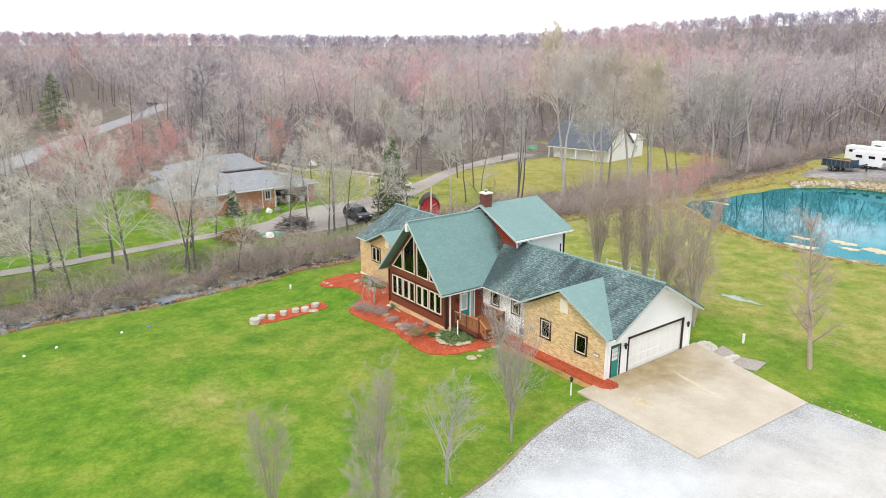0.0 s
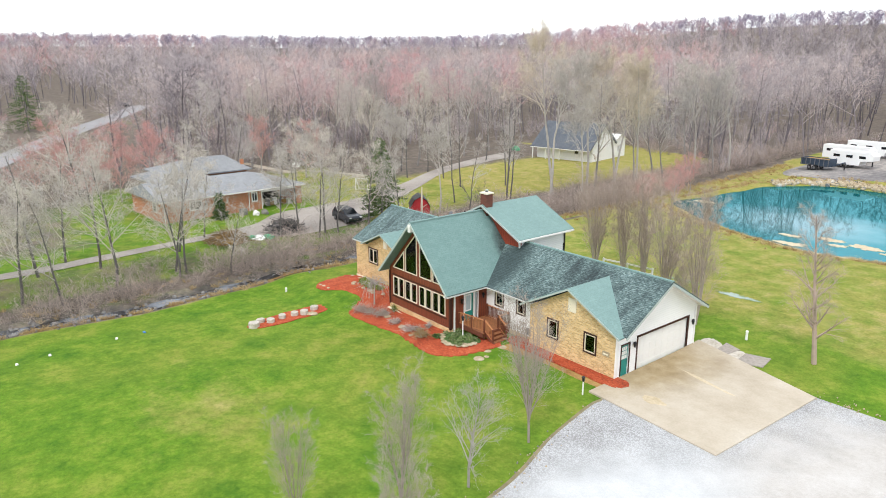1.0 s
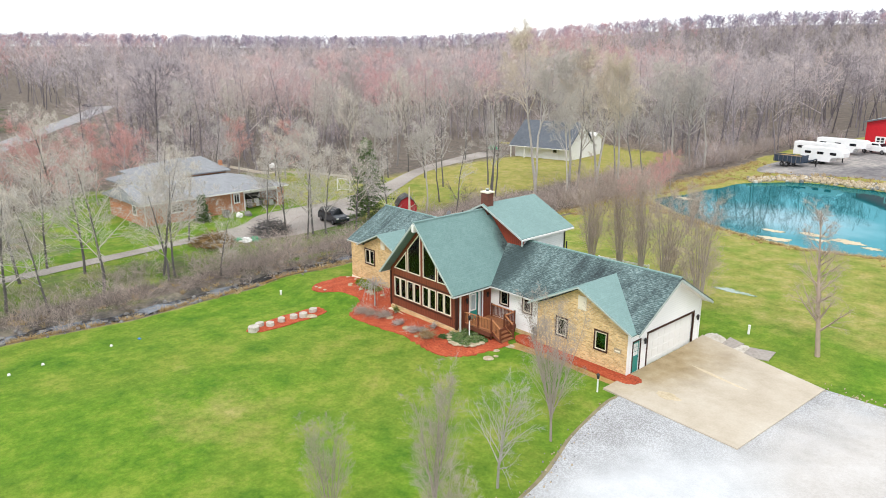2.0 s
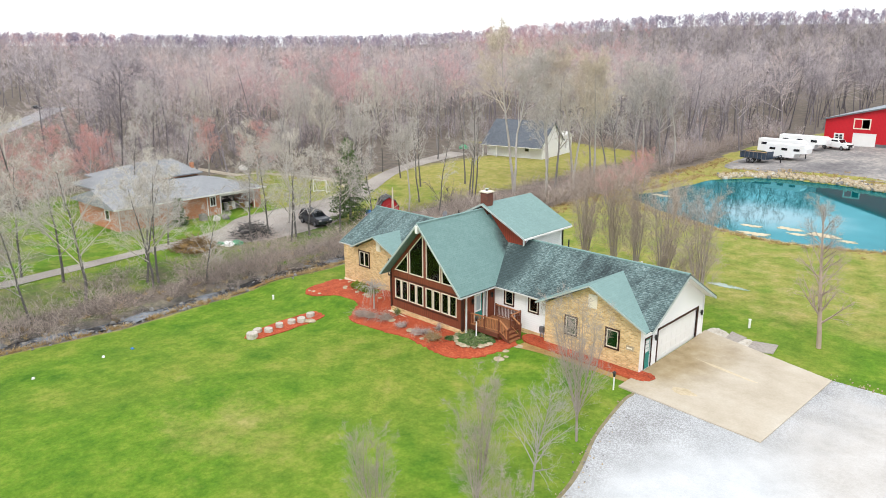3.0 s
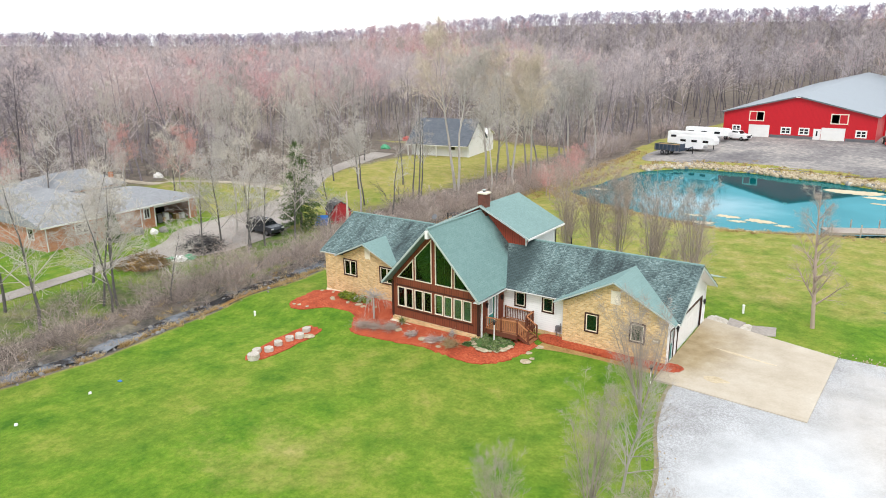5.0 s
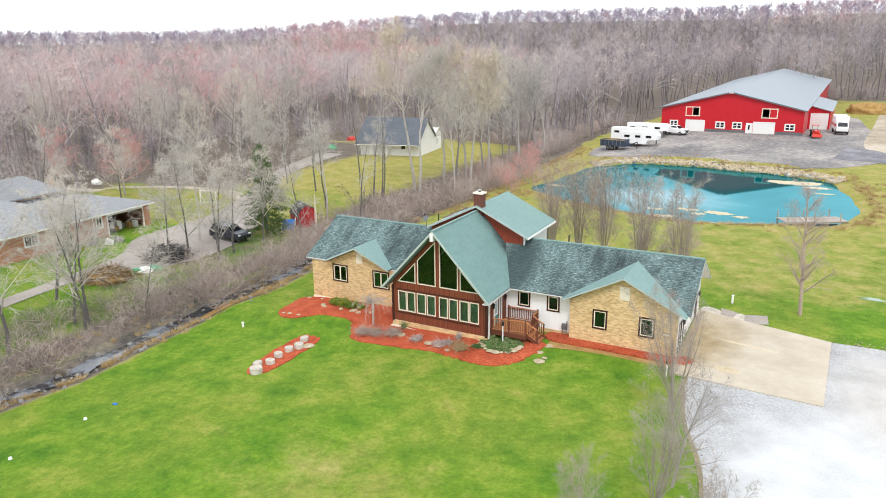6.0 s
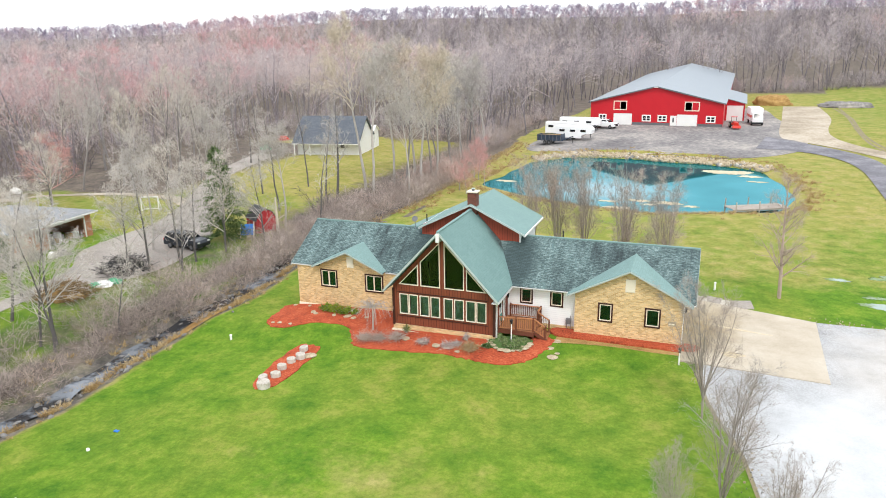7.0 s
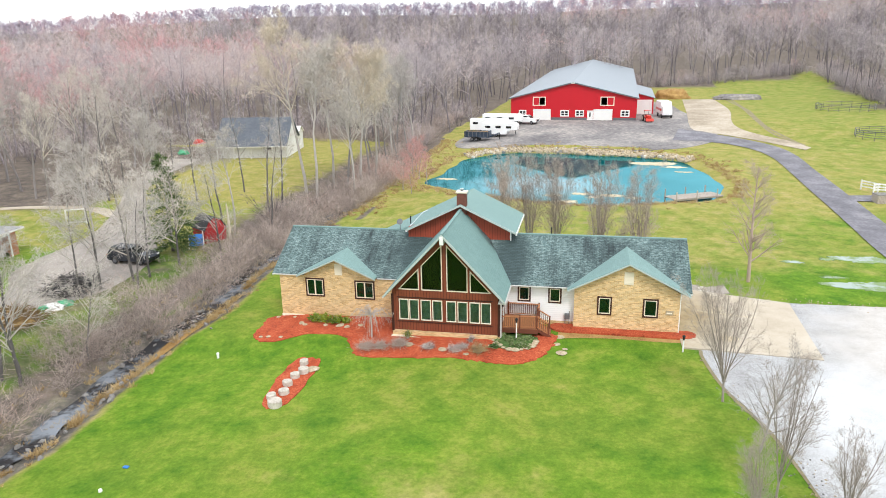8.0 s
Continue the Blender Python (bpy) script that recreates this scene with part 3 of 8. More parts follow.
def build_ground():
    xs, ys = spaced(-44, 44, 0.8, 3400), spaced(-34, 128, 0.8, 3400)
    gx, gy = np.meshgrid(xs, ys)
    z = land(gx, gy)
    n, m = gx.shape
    verts = np.stack([gx, gy, z], -1).reshape(-1, 3)
    i = np.arange(n * m).reshape(n, m)
    quads = np.stack([i[:-1, :-1], i[:-1, 1:], i[1:, 1:], i[1:, :-1]], -1).reshape(-1, 4)
    tris = np.concatenate([quads[:, [0, 1, 2]], quads[:, [0, 2, 3]]])
    me = fast_mesh("ground", verts, tris, M["grass"])
    x, y = verts[:, 0], verts[:, 1]
    rel = pond_rel(x, y)
    woods = wooded(x, y).astype(float)
    cx = np.abs(x - creek_x(y))
    bank = (1 - sstep(0.6, 3.6, cx)) * sstep(45, 20, y) * (x < creek_x(y) + 0.7)
    west = sstep(-26.5, -28, x) * sstep(-33.5, -29.5, x) * 0.75 * sstep(45, 25, y)
    woods = np.maximum(woods, np.maximum(bank, west))
    woods = np.maximum(woods, 0.47 * sstep(-28, -32, x) * sstep(-40, -36, x) * sstep(-45, -20, y))
    edge = sstep(1.30, 1.05, rel)
    verge = sstep(-14, -21, x) * sstep(30, 45, y) * sstep(130, 100, y)
    field = (0.66 - 0.14 * sstep(28, 60, x)) * sstep(24, 44, y) * sstep(-40, -24, x)
    dry = np.maximum(np.maximum(edge * 0.9, verge * 0.8), field)
    dry = np.maximum(dry, 0.3 * sstep(-27, -32, x))
    dry = np.maximum(dry, 0.56 * sstep(13, 20, y) * (1 - 0.3 * sstep(22, 30, x)))
    dry = np.maximum(dry, 0.75 * (1 - sstep(1.8, 3.0, x - creek_x(y))) * (x > creek_x(y)) * sstep(45, 20, y))
    dry = np.maximum(dry, 0.42 * np.exp(-((x + 1) / 10.0) ** 2 - ((y + 17) / 6.5) ** 2))
    mud = (1 - sstep(1.5, 2.5, cx)) * sstep(48, 25, y) * 0.95
    behind = sstep(-58, -64, x) * sstep(31, 37, y) * sstep(92, 84, y) * 0.95
    behind = np.maximum(behind, 0.9 * sstep(-66, -74, x) * sstep(-2, -14, y) + 0.9 * sstep(-76, -82, x) * sstep(60, 20, y))
    behind = np.maximum(behind, 0.62 * sstep(-43, -47, x) * sstep(-8, -16, y))
    behind = np.maximum(behind, 0.72 * sstep(-39, -34, x) * sstep(22, 28, y) * sstep(100, 92, y) * (x < -24))
    woods = np.maximum(woods, behind)
    dry = np.maximum(dry, 0.8 * inside(OPEN_ROAD, x, y))
    woods = np.maximum(woods, 0.55 * inside(OPEN_ROAD, x, y) * (0.5 + 0.5 * np.sin(x * 0.09) * np.sin(y * 0.13 + 1)))
    for key, v in (("woods", woods), ("dry", dry), ("mud", mud)):
        a = me.attributes.new(key, "FLOAT", "POINT")
        a.data.foreach_set("value", np.asarray(v, np.float32))
    me.shade_smooth()
    return tagged(new("ground", me), "green spring lawn and fields running into leaf-littered woods", "ground", kind="structure")


build_ground()


def rounded(pts, per=6, closed=True):
    """Smooth line through points."""
    n, out = len(pts), []
    P = [Vector((*p, 0)) for p in pts]
    for i in range(n if closed else n - 1):
        a, b, c, d = (P[(i + k) % n] if closed else P[min(max(i + k, 0), n - 1)] for k in (-1, 0, 1, 2))
        for k in range(per):
            t = k / per
            v = 0.5 * (2 * b + (c - a) * t + (2 * a - 5 * b + 4 * c - d) * t * t + (3 * b - a - 3 * c + d) * t ** 3)
            out.append((v.x, v.y))
    if not closed:
        out.append(pts[-1])
    return out


def patch(name, outline, material, lift, label, category, rings=6, smooth_edge=True, wobble=0.0, thick=0.0, flat=None):
    """A sheet on the land with a star-shaped outline, laid in rings round its middle."""
    pts = rounded(outline) if smooth_edge else [tuple(np.array(outline[i]) * (1 - t) + np.array(outline[(i + 1) % len(outline)]) * t) for i in range(len(outline)) for t in (0, 0.25, 0.5, 0.75)]
    pts = np.array(pts)
    mid = pts.mean(0)
    rnd = np.random.RandomState(len(pts) * 7 + rings)
    if wobble:
        pts = pts + (pts - mid) / np.linalg.norm(pts - mid, axis=1)[:, None] * rnd.uniform(-wobble, wobble, (len(pts), 1))
    n = len(pts)
    verts = [(mid[0], mid[1])]
    for k in range(1, rings + 1):
        verts += [tuple(mid + (p - mid) * k / rings) for p in pts]
    v3 = [(x, y, (land1(x, y) if flat is None else flat) + lift) for x, y in verts]
    faces = [(0, 1 + i, 1 + (i + 1) % n) for i in range(n)]
    for k in range(rings - 1):
        a, b = 1 + k * n, 1 + (k + 1) * n
        faces += [(a + i, b + i, b + (i + 1) % n, a + (i + 1) % n) for i in range(n)]
    o = len(v3)
    v3 += [(x, y, z - lift - thick - 0.06) for x, y, z in v3[o - n:o]]
    faces += [(o - n + i, o + i, o + (i + 1) % n, o - n + (i + 1) % n) for i in range(n)]
    ob = new(name, mesh_of(name, v3, faces, material, smooth=False))
    return tagged(ob, label, category, kind="structure")


def strip(name, left, right, material, lift, label, category, per=8, across=4, level=False):
    """A road between two edges."""
    a, b = rounded(left, per, False), rounded(right, per, False)
    verts, faces = [], []
    for p, q in zip(a, b):
        for k in range(across + 1):
            f = k / across
            x, y = p[0] * (1 - f) + q[0] * f, p[1] * (1 - f) + q[1] * f
            verts.append((x, y, (land1((p[0] + q[0]) / 2, y) if level else land1(x, y)) + lift))
    w = across + 1
    for i in range(len(a) - 1):
        faces += [(i * w + k, (i + 1) * w + k, (i + 1) * w + k + 1, i * w + k + 1) for k in range(across)]
    return tagged(new(name, mesh_of(name, verts, faces, material)), label, category, kind="structure")


SLAB = [(12.1, 0.6), (20.5, 0.05), (20.95, 10.05), (12.1, 12.3)]
strip("driveway_gravel", [(15, 10.0), (14, 6), (13.3, 1), (13.3, 0.2), (13.3, -0.8), (14.0, -4.6), (15.25, -8.2), (15.9, -11.5), (17.8, -24), (24, -48)], [(44, 10.7), (47, 6), (50, 1), (52, 0.2), (53, -0.6), (58, -4.6), (60, -8.2), (62, -11.5), (62, -24), (60, -48)],
      M["gravel"], 0.05, "pale limestone gravel turnaround in front of the garage", "gravel drive", 8, 56)
strip("gravel_verge", [(13.1, 0.5), (13.08, -0.8), (13.8, -4.6), (15.0, -8.2), (15.7, -11.5), (17.6, -24)], [(13.5, 0.5), (13.5, -0.8), (14.2, -4.6), (15.4, -8.2), (16.05, -11.5), (18.0, -24)], M["rut"], 0.035, "trodden brown soil between gravel and lawn", "soil", 8, 3)
slab = patch("driveway_slab", SLAB, M["concrete"], 0.11, "stained tan concrete slab before the garage doors", "driveway", 8, smooth_edge=False, thick=0.05)
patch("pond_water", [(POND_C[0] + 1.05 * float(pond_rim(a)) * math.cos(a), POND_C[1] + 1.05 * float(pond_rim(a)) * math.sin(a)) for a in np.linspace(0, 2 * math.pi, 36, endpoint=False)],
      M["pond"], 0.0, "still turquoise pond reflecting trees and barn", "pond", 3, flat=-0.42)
strip("creek_water", [(float(creek_x(y)) - 1.0 - 0.35 * math.sin(y * 0.9), y) for y in range(-60, 42, 2)], [(float(creek_x(y)) + 0.65 + 0.3 * math.sin(y * 1.3 + 1), y) for y in range(-60, 42, 2)],
      M["creek"], 0.17, "shallow creek between brushy banks", "creek", 3, 3, True)
strip("straw_bank", [(float(creek_x(y)) + 0.75 + 0.2 * math.sin(y * 1.1), y) for y in range(-7, 6, 1)], [(float(creek_x(y)) + 1.55 + 0.35 * math.sin(y * 0.7 + 2), y) for y in range(-7, 6, 1)], M["straw"], 0.07, "bank of flattened tan grass beside the creek", "bank", 3, 3)
patch("barn_yard", [(-21, 96), (-17.5, 88.5), (-9, 87.6), (2, 87.6), (12, 85.6), (19, 84.6), (25.5, 90), (30, 98), (31, 112), (28.5, 140), (27, 165), (19, 166), (15, 122), (0, 123), (-13, 126), (-19, 108)],
      M["gravel_dark"], 0.05, "grey gravel yard in front of the red barn", "gravel yard", 10)
strip("farm_lane", [(21.5, 95.5), (27.5, 94), (31.8, 90.4), (34.3, 84), (35.2, 76.1), (34.9, 66.2), (34.2, 53.7), (33.5, 42.3), (32.9, 33.9), (32.2, 22.6), (32, 0), (34, -20)], [(24, 108), (28.9, 103.5), (35, 96.7), (38.6, 89.2), (39.4, 79.5), (38.8, 67.8), (38.2, 54.9), (37.5, 45.1), (36.8, 35.5), (36.3, 24), (36, 0), (38, -20)],
      M["asphalt"], 0.085, "worn asphalt farm lane curving to the barn", "lane")
strip("side_drive", [(36.5, 46.5), (41.0, 46.5)], [(37.0, 49.6), (42.0, 50.4)], M["asphalt"], 0.09, "short grey spur off the farm lane", "lane", 4, 3)
strip("dirt_lane", [(32.8, 176), (29.2, 137), (26.6, 110), (29.0, 104.6), (33.6, 99.8), (38.5, 93.5), (42.5, 85.5)], [(41.8, 177), (40.3, 144), (36.3, 118.5), (36.2, 108.5), (38.8, 101.5), (42.4, 95.6), (44.2, 88.5)], M["dirt"], 0.065, "tan dirt track beside the barn", "dirt track")
for rut in ([(45.1, 185), (44.5, 152), (42.6, 130), (41.5, 118.5), (41.2, 104.5), (43, 92.9)], [(46.2, 173), (44.9, 150), (44.4, 141), (41.8, 114.4), (42.7, 99.9), (43.9, 91.1)]):
    strip("wheel_rut", [(x - 0.3, y) for x, y in rut], [(x + 0.3, y) for x, y in rut], M["rut"], 0.03, "brown wheel rut worn across the field", "rut", 8, 2)
strip("foot_path", [(-96, 25.0), (-80, 26.4), (-78.7, 29.8), (-71.7, 33.3), (-66, 34.6), (-59, 34.2), (-54, 31.5)], [(-96, 26.6), (-81, 28.2), (-79.4, 31.2), (-72.1, 34.8), (-66, 36.2), (-58, 36.0), (-52.5, 33)], M["dirt"], 0.045, "narrow tan path through leaf litter", "path", 6, 2)
strip("bare_soil", [(3.95, 0.9), (5.5, 1.25), (8, 1.5), (10.5, 1.4), (12.8, 1.5)], [(3.95, 2.0), (5.5, 2.0), (8, 2.02), (10.5, 1.98), (12.8, 1.95)], M["straw"], 0.02, "bare tan soil along the mulch strip", "soil", 5, 3)
strip("neighbor_drive", [(-41.0, -60), (-40.2, -24), (-41.1, -14), (-43.0, -1), (-44.5, 5), (-48.5, 10), (-49.5, 16), (-50.5, 24), (-56, 36), (-63.5, 50), (-70, 72)], [(-38.8, -60), (-38.0, -24), (-38.9, -14), (-40.5, -1), (-36.5, 5), (-36.0, 10), (-38, 18), (-44.5, 26), (-51.5, 36), (-60, 50), (-64.5, 72)],
      M["drive"], 0.06, "worn dirt and asphalt driveway past the brick house", "driveway")
strip("country_road", [(-80, -44), (-116, -22), (-135, -13), (-162, -1.5), (-198, 15.5), (-245, 41), (-262, 50)], [(-80, -36), (-116, -14), (-135, -6), (-162, 6), (-198, 23.5), (-245, 50), (-262, 59)], M["road_old"], 0.15, "grey country road leading through the woods", "road")
patch("mulch_bed", [(-17.8, 2.92), (-18.0, 0.8), (-17.8, -0.7), (-17.0, -1.4), (-15.6, -1.4), (-14.1, -0.7), (-11.9, -0.35), (-10.3, -0.9), (-8.6, -1.0), (-7.3, 0.6), (-7.5, 2.92), (-12.5, 2.92)],
      M["mulch"], 0.05, "red wood-mulch bed below the brick wing", "mulch bed", 9, wobble=0.15)
patch("mulch_bed", [(-10.5, -0.9), (-9.8, -2.2), (-8.9, -2.85), (-5.5, -2.75), (-2.5, -2.6), (-0.5, -2.8), (1.3, -2.9), (2.5, -2.3), (3.4, -1.1), (3.85, 0.3), (3.7, 1.6), (2.2, 1.2), (0.0, 0.35), (-4, 0.12), (-7.5, 0.2), (-9.2, 0.2)],
      M["mulch"], 0.058, "red wood-mulch bed with shrubs and stones before the glass gable", "mulch bed", 8, wobble=0.15)
patch("mulch_bed", [(3.7, 3.35), (3.9, 2.1), (8, 2.05), (12, 2.0), (12.9, 2.2), (13.2, 2.8), (12.8, 3.3), (12.2, 3.3), (8, 3.2)], M["mulch"], 0.14, "red mulch strip along the brick garage wall", "mulch bed", 3, wobble=0.09)
patch("mulch_bed", [(-13.0, -9.4), (-13.5, -6.8), (-13.4, -3.7), (-12.3, -3.3), (-11.5, -4.0), (-11.4, -8.2), (-12.0, -9.9)], M["mulch"], 0.05, "red mulch island with pale stones on the lawn", "mulch bed", 4, wobble=0.12)


# ---- building helpers ----
def thing(name, label, category, at=(0, 0, 0), turn=0, group="", kind=""):
    ob = new(name)
    ob.empty_display_size = 0.3
    ob.matrix_basis = pose(*at, 0, 0, turn)
    return tagged(ob, label, category, group, kind)


def part(name, bm, material, parent, label=""):
    """Links a bmesh as one mesh under a thing or part."""
    bmesh.ops.recalc_face_normals(bm, faces=bm.faces)
    me = bpy.data.meshes.new(name)
    bm.to_mesh(me)
    bm.free()
    me.materials.append(material)
    ob = new(name, me)
    ob.parent = parent
    return tagged(ob, label)


def add_box(bm, x0, x1, y0, y1, z0, z1):
    r = bmesh.ops.create_cube(bm, size=1.0, matrix=Matrix.LocRotScale(((x0 + x1) / 2, (y0 + y1) / 2, (z0 + z1) / 2), None, (abs(x1 - x0), abs(y1 - y0), abs(z1 - z0))))
    return r["verts"]


def box_bm(*b, bevel=0.0):
    bm = bmesh.new()
    add_box(bm, *b)
    if bevel:
        bmesh.ops.bevel(bm, geom=bm.edges[:], offset=bevel, segments=2, affect="EDGES", profile=0.5)
    return bm


def bar(bm, p, q, w, d=None, sides=4):
    """A straight bar from p to q."""
    p, q = Vector(p), Vector(q)
    v = q - p
    m = Matrix.Translation((p + q) / 2) @ v.to_track_quat("Z", "Y").to_matrix().to_4x4()
    if sides == 4:
        bmesh.ops.create_cube(bm, size=1.0, matrix=m @ Matrix.Diagonal((w, d or w, v.length, 1)))
    else:
        bmesh.ops.create_cone(bm, cap_ends=True, segments=sides, radius1=w / 2, radius2=(d or w) / 2, depth=v.length, matrix=m)


def bar_bm(p, q, w, d=None, sides=4):
    bm = bmesh.new()
    bar(bm, p, q, w, d, sides)
    return bm


def slab_bm(outer, holes, axis, at, thick):
    """A wall: an outline with openings through it, in the plane axis = at, of that thickness along the axis."""
    bm = bmesh.new()
    put = {"y": lambda a, b: (a, at, b), "x": lambda a, b: (at, a, b), "z": lambda a, b: (a, b, at)}[axis]
    for loop in (outer, *holes):
        vs = [bm.verts.new(put(*p)) for p in loop]
        for i in range(len(vs)):
            bm.edges.new((vs[i], vs[(i + 1) % len(vs)]))
    bmesh.ops.triangle_fill(bm, use_beauty=True, edges=bm.edges[:])
    ex = bmesh.ops.extrude_face_region(bm, geom=bm.faces[:])
    off = {"x": Vector((thick, 0, 0)), "y": Vector((0, thick, 0)), "z": Vector((0, 0, thick))}[axis]
    bmesh.ops.translate(bm, verts=[v for v in ex["geom"] if isinstance(v, bmesh.types.BMVert)], vec=off)
    return bm


def rect(a0, a1, b0, b1):
    return [(a0, b0), (a1, b0), (a1, b1), (a0, b1)]


def inset_loop(loop, d):
    """A convex outline drawn in by d."""
    n, out = len(loop), []
    area = sum(loop[i][0] * loop[(i + 1) % n][1] - loop[(i + 1) % n][0] * loop[i][1] for i in range(n))
    s = 1 if area > 0 else -1
    lines = []
    for i in range(n):
        (x0, y0), (x1, y1) = loop[i], loop[(i + 1) % n]
        l = math.hypot(x1 - x0, y1 - y0)
        nx, ny = -(y1 - y0) / l * s, (x1 - x0) / l * s
        lines.append((nx, ny, nx * x0 + ny * y0 + d))
    for i in range(n):
        a, b = lines[i - 1], lines[i]
        det = a[0] * b[1] - a[1] * b[0]
        out.append(((a[2] * b[1] - b[2] * a[1]) / det, (a[0] * b[2] - b[0] * a[2]) / det))
    return out


def roof_bm(quad, thick):
    """A roof plane from its four top corners, with thickness."""
    bm = bmesh.new()
    top = [bm.verts.new(p) for p in quad]
    f = bm.faces.new(top)
    f.normal_update()
    nrm = f.normal if f.normal.z > 0 else -f.normal
    low = [bm.verts.new(Vector(p) - nrm * thick) for p in quad]
    n = len(quad)
    bm.faces.new(low[::-1])
    for i in range(n):
        bm.faces.new((top[i], low[i], low[(i + 1) % n], top[(i + 1) % n]))
    return bm


def window(parent, loop, axis, at, out, border=0.07, trim=None, glass=None, mullions=(), label="", blind=None):
    """A window in an opening: frame with a pane behind it. out: which way is outside along the axis."""
    fr = part("window", slab_bm(inset_loop(loop, -border), [inset_loop(loop, border * 0.8)], axis, at, 0.06 * out), trim or M["cream"], parent, label)
    inner = inset_loop(loop, border * 0.8)
    part("pane", slab_bm(inner, [], axis, at - 0.03 * out, 0.012 * out), glass or (M["glass_clear"] if blind else M["glass"]), fr)
    if blind:
        part("blind", slab_bm(inner, [], axis, at - 0.11 * out, 0.01 * out), blind, fr)
    for m0, m1 in mullions:
        bm = bmesh.new()
        if axis == "y":
            add_box(bm, m0[0], m1[0], at, at + 0.05 * out, m0[1], m1[1])
        else:
            add_box(bm, at, at + 0.05 * out, m0[0], m1[0], m0[1], m1[1])
        part("mullion", bm, trim or M["cream"], fr)
    return fr


# ---- the house ----
house = thing("house", "chalet-style ranch house with teal roof, buff brick wings and glass gable", "house")
GX, GZ, SL = -3.7, 7.62, 1.075     # great room ridge and slope


def great_z(x):
    return GZ - SL * abs(x - GX)


TRI = lambda a, b, z: rect(a, b, z[0], z[1])
gable_wins = [
    [(-6.92, 3.42), (-5.53, 3.42), (-5.53, 4.88)],
    [(-5.3, 3.42), (-3.9, 3.42), (-3.9, 6.6), (-5.3, 5.14)],
    [(-3.52, 3.42), (-2.15, 3.42), (-2.15, 5.14), (-3.52, 6.6)],
    [(-1.93, 3.42), (-0.58, 3.42), (-1.93, 4.86)],
]
row_wins = [rect(a, b, 1.2, 2.66) for a, b in ((-6.93, -6.31), (-6.2, -5.58), (-5.38, -4.72), (-4.56, -3.92), (-3.58, -2.95), (-2.8, -2.16), (-1.96, -1.32), (-1.19, -0.55))]
part("wall", slab_bm([(-7.45, 0.36), (0.03, 0.36), (0.03, great_z(0.03) - 0.3), (GX, GZ - 0.3), (-7.45, great_z(-7.45) - 0.3)], gable_wins + row_wins, "y", 0.0, 0.2), M["wood_siding"], house, "brown stained wood siding with glass gable")
part("foundation", box_bm(-7.5, 0.06, -0.03, 0.22, -0.7, 0.36), M["brick"], house)
part("sill", box_bm(-7.55, -2.6, -0.3, 0.0, -0.35, -0.02), M["cream"], house, "cream concrete ledge")
for loop in gable_wins:
    window(house, loop, "y", 0.0, -1, 0.032)
for loop in row_wins:
    window(house, loop, "y", 0.0, -1, 0.032, blind=M["blind_green"])
for z in (2.82, 1.02):
    part("trim", box_bm(-7.1, -0.42, -0.05, 0.0, z - 0.03, z + 0.03), M["trim_brown"], house)
# side walls of the great room
ENTRY_DOOR, SIDELIGHT = rect(1.28, 2.16, 0.68, 2.72), rect(2.24, 2.56, 0.68, 2.72)
part("wall", slab_bm(rect(0.2, 6.9, -0.3, 3.0), [ENTRY_DOOR, SIDELIGHT], "x", 0.03, -0.18), M["wood_siding"], house, "brown stained entry wall")
part("wall", slab_bm(rect(0.2, 3.0, -0.6, 3.2), [], "x", -7.45, 0.18), M["wood_siding"], house)
for x in (-7.45, 0.0):
    part("corner_post", box_bm(x - 0.06, x + 0.1, -0.07, 0.1, 0.3, 3.05), M["trim_brown"], house)
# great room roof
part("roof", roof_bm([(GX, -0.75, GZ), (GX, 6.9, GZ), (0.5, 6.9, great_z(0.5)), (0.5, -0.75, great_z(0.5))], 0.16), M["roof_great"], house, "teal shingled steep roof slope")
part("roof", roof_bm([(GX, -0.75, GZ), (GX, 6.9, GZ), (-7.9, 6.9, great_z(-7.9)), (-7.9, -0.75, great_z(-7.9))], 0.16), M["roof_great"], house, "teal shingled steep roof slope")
for s in (-1, 1):
    xe = GX + s * 4.2
    bm = bmesh.new()
    bar(bm, (GX, -0.77, GZ - 0.09), (xe, -0.77, great_z(xe) - 0.09), 0.04, 0.13)
    part("fascia", bm, M["rake"], house, "white rake board")
part("ridge_beam", box_bm(GX - 0.12, GX + 0.12, -0.86, 0.0, GZ - 0.72, GZ - 0.16), M["white"], house, "white projecting ridge beam")
part("ridge_cap", box_bm(GX - 0.1, GX + 0.1, -0.76, 6.7, GZ - 0.06, GZ + 0.03), M["roof_cross"], house)
for x in (0.5, -7.9):
    part("gutter", box_bm(x - 0.05, x + 0.05, -0.75, 3.0, great_z(0.5) - 0.17, great_z(0.5) - 0.11, bevel=0.015), M["gutter"], house, "off-white gutter")
part("downspout", box_bm(0.06, 0.16, 0.25, 0.35, -0.1, 3.0), M["white"], house, "white downspout")
part("soffit", box_bm(0.03, 0.45, -0.7, 3.4, 2.92, 2.96), M["white"], house)
# wings: ridge, eaves and slope
RY, RZ, EY, EZ = 7.42, 5.62, 2.95, 3.08
WS = (RZ - EZ) / (RY - EY)


def wing_z(y):
    return RZ - WS * abs(y - RY)


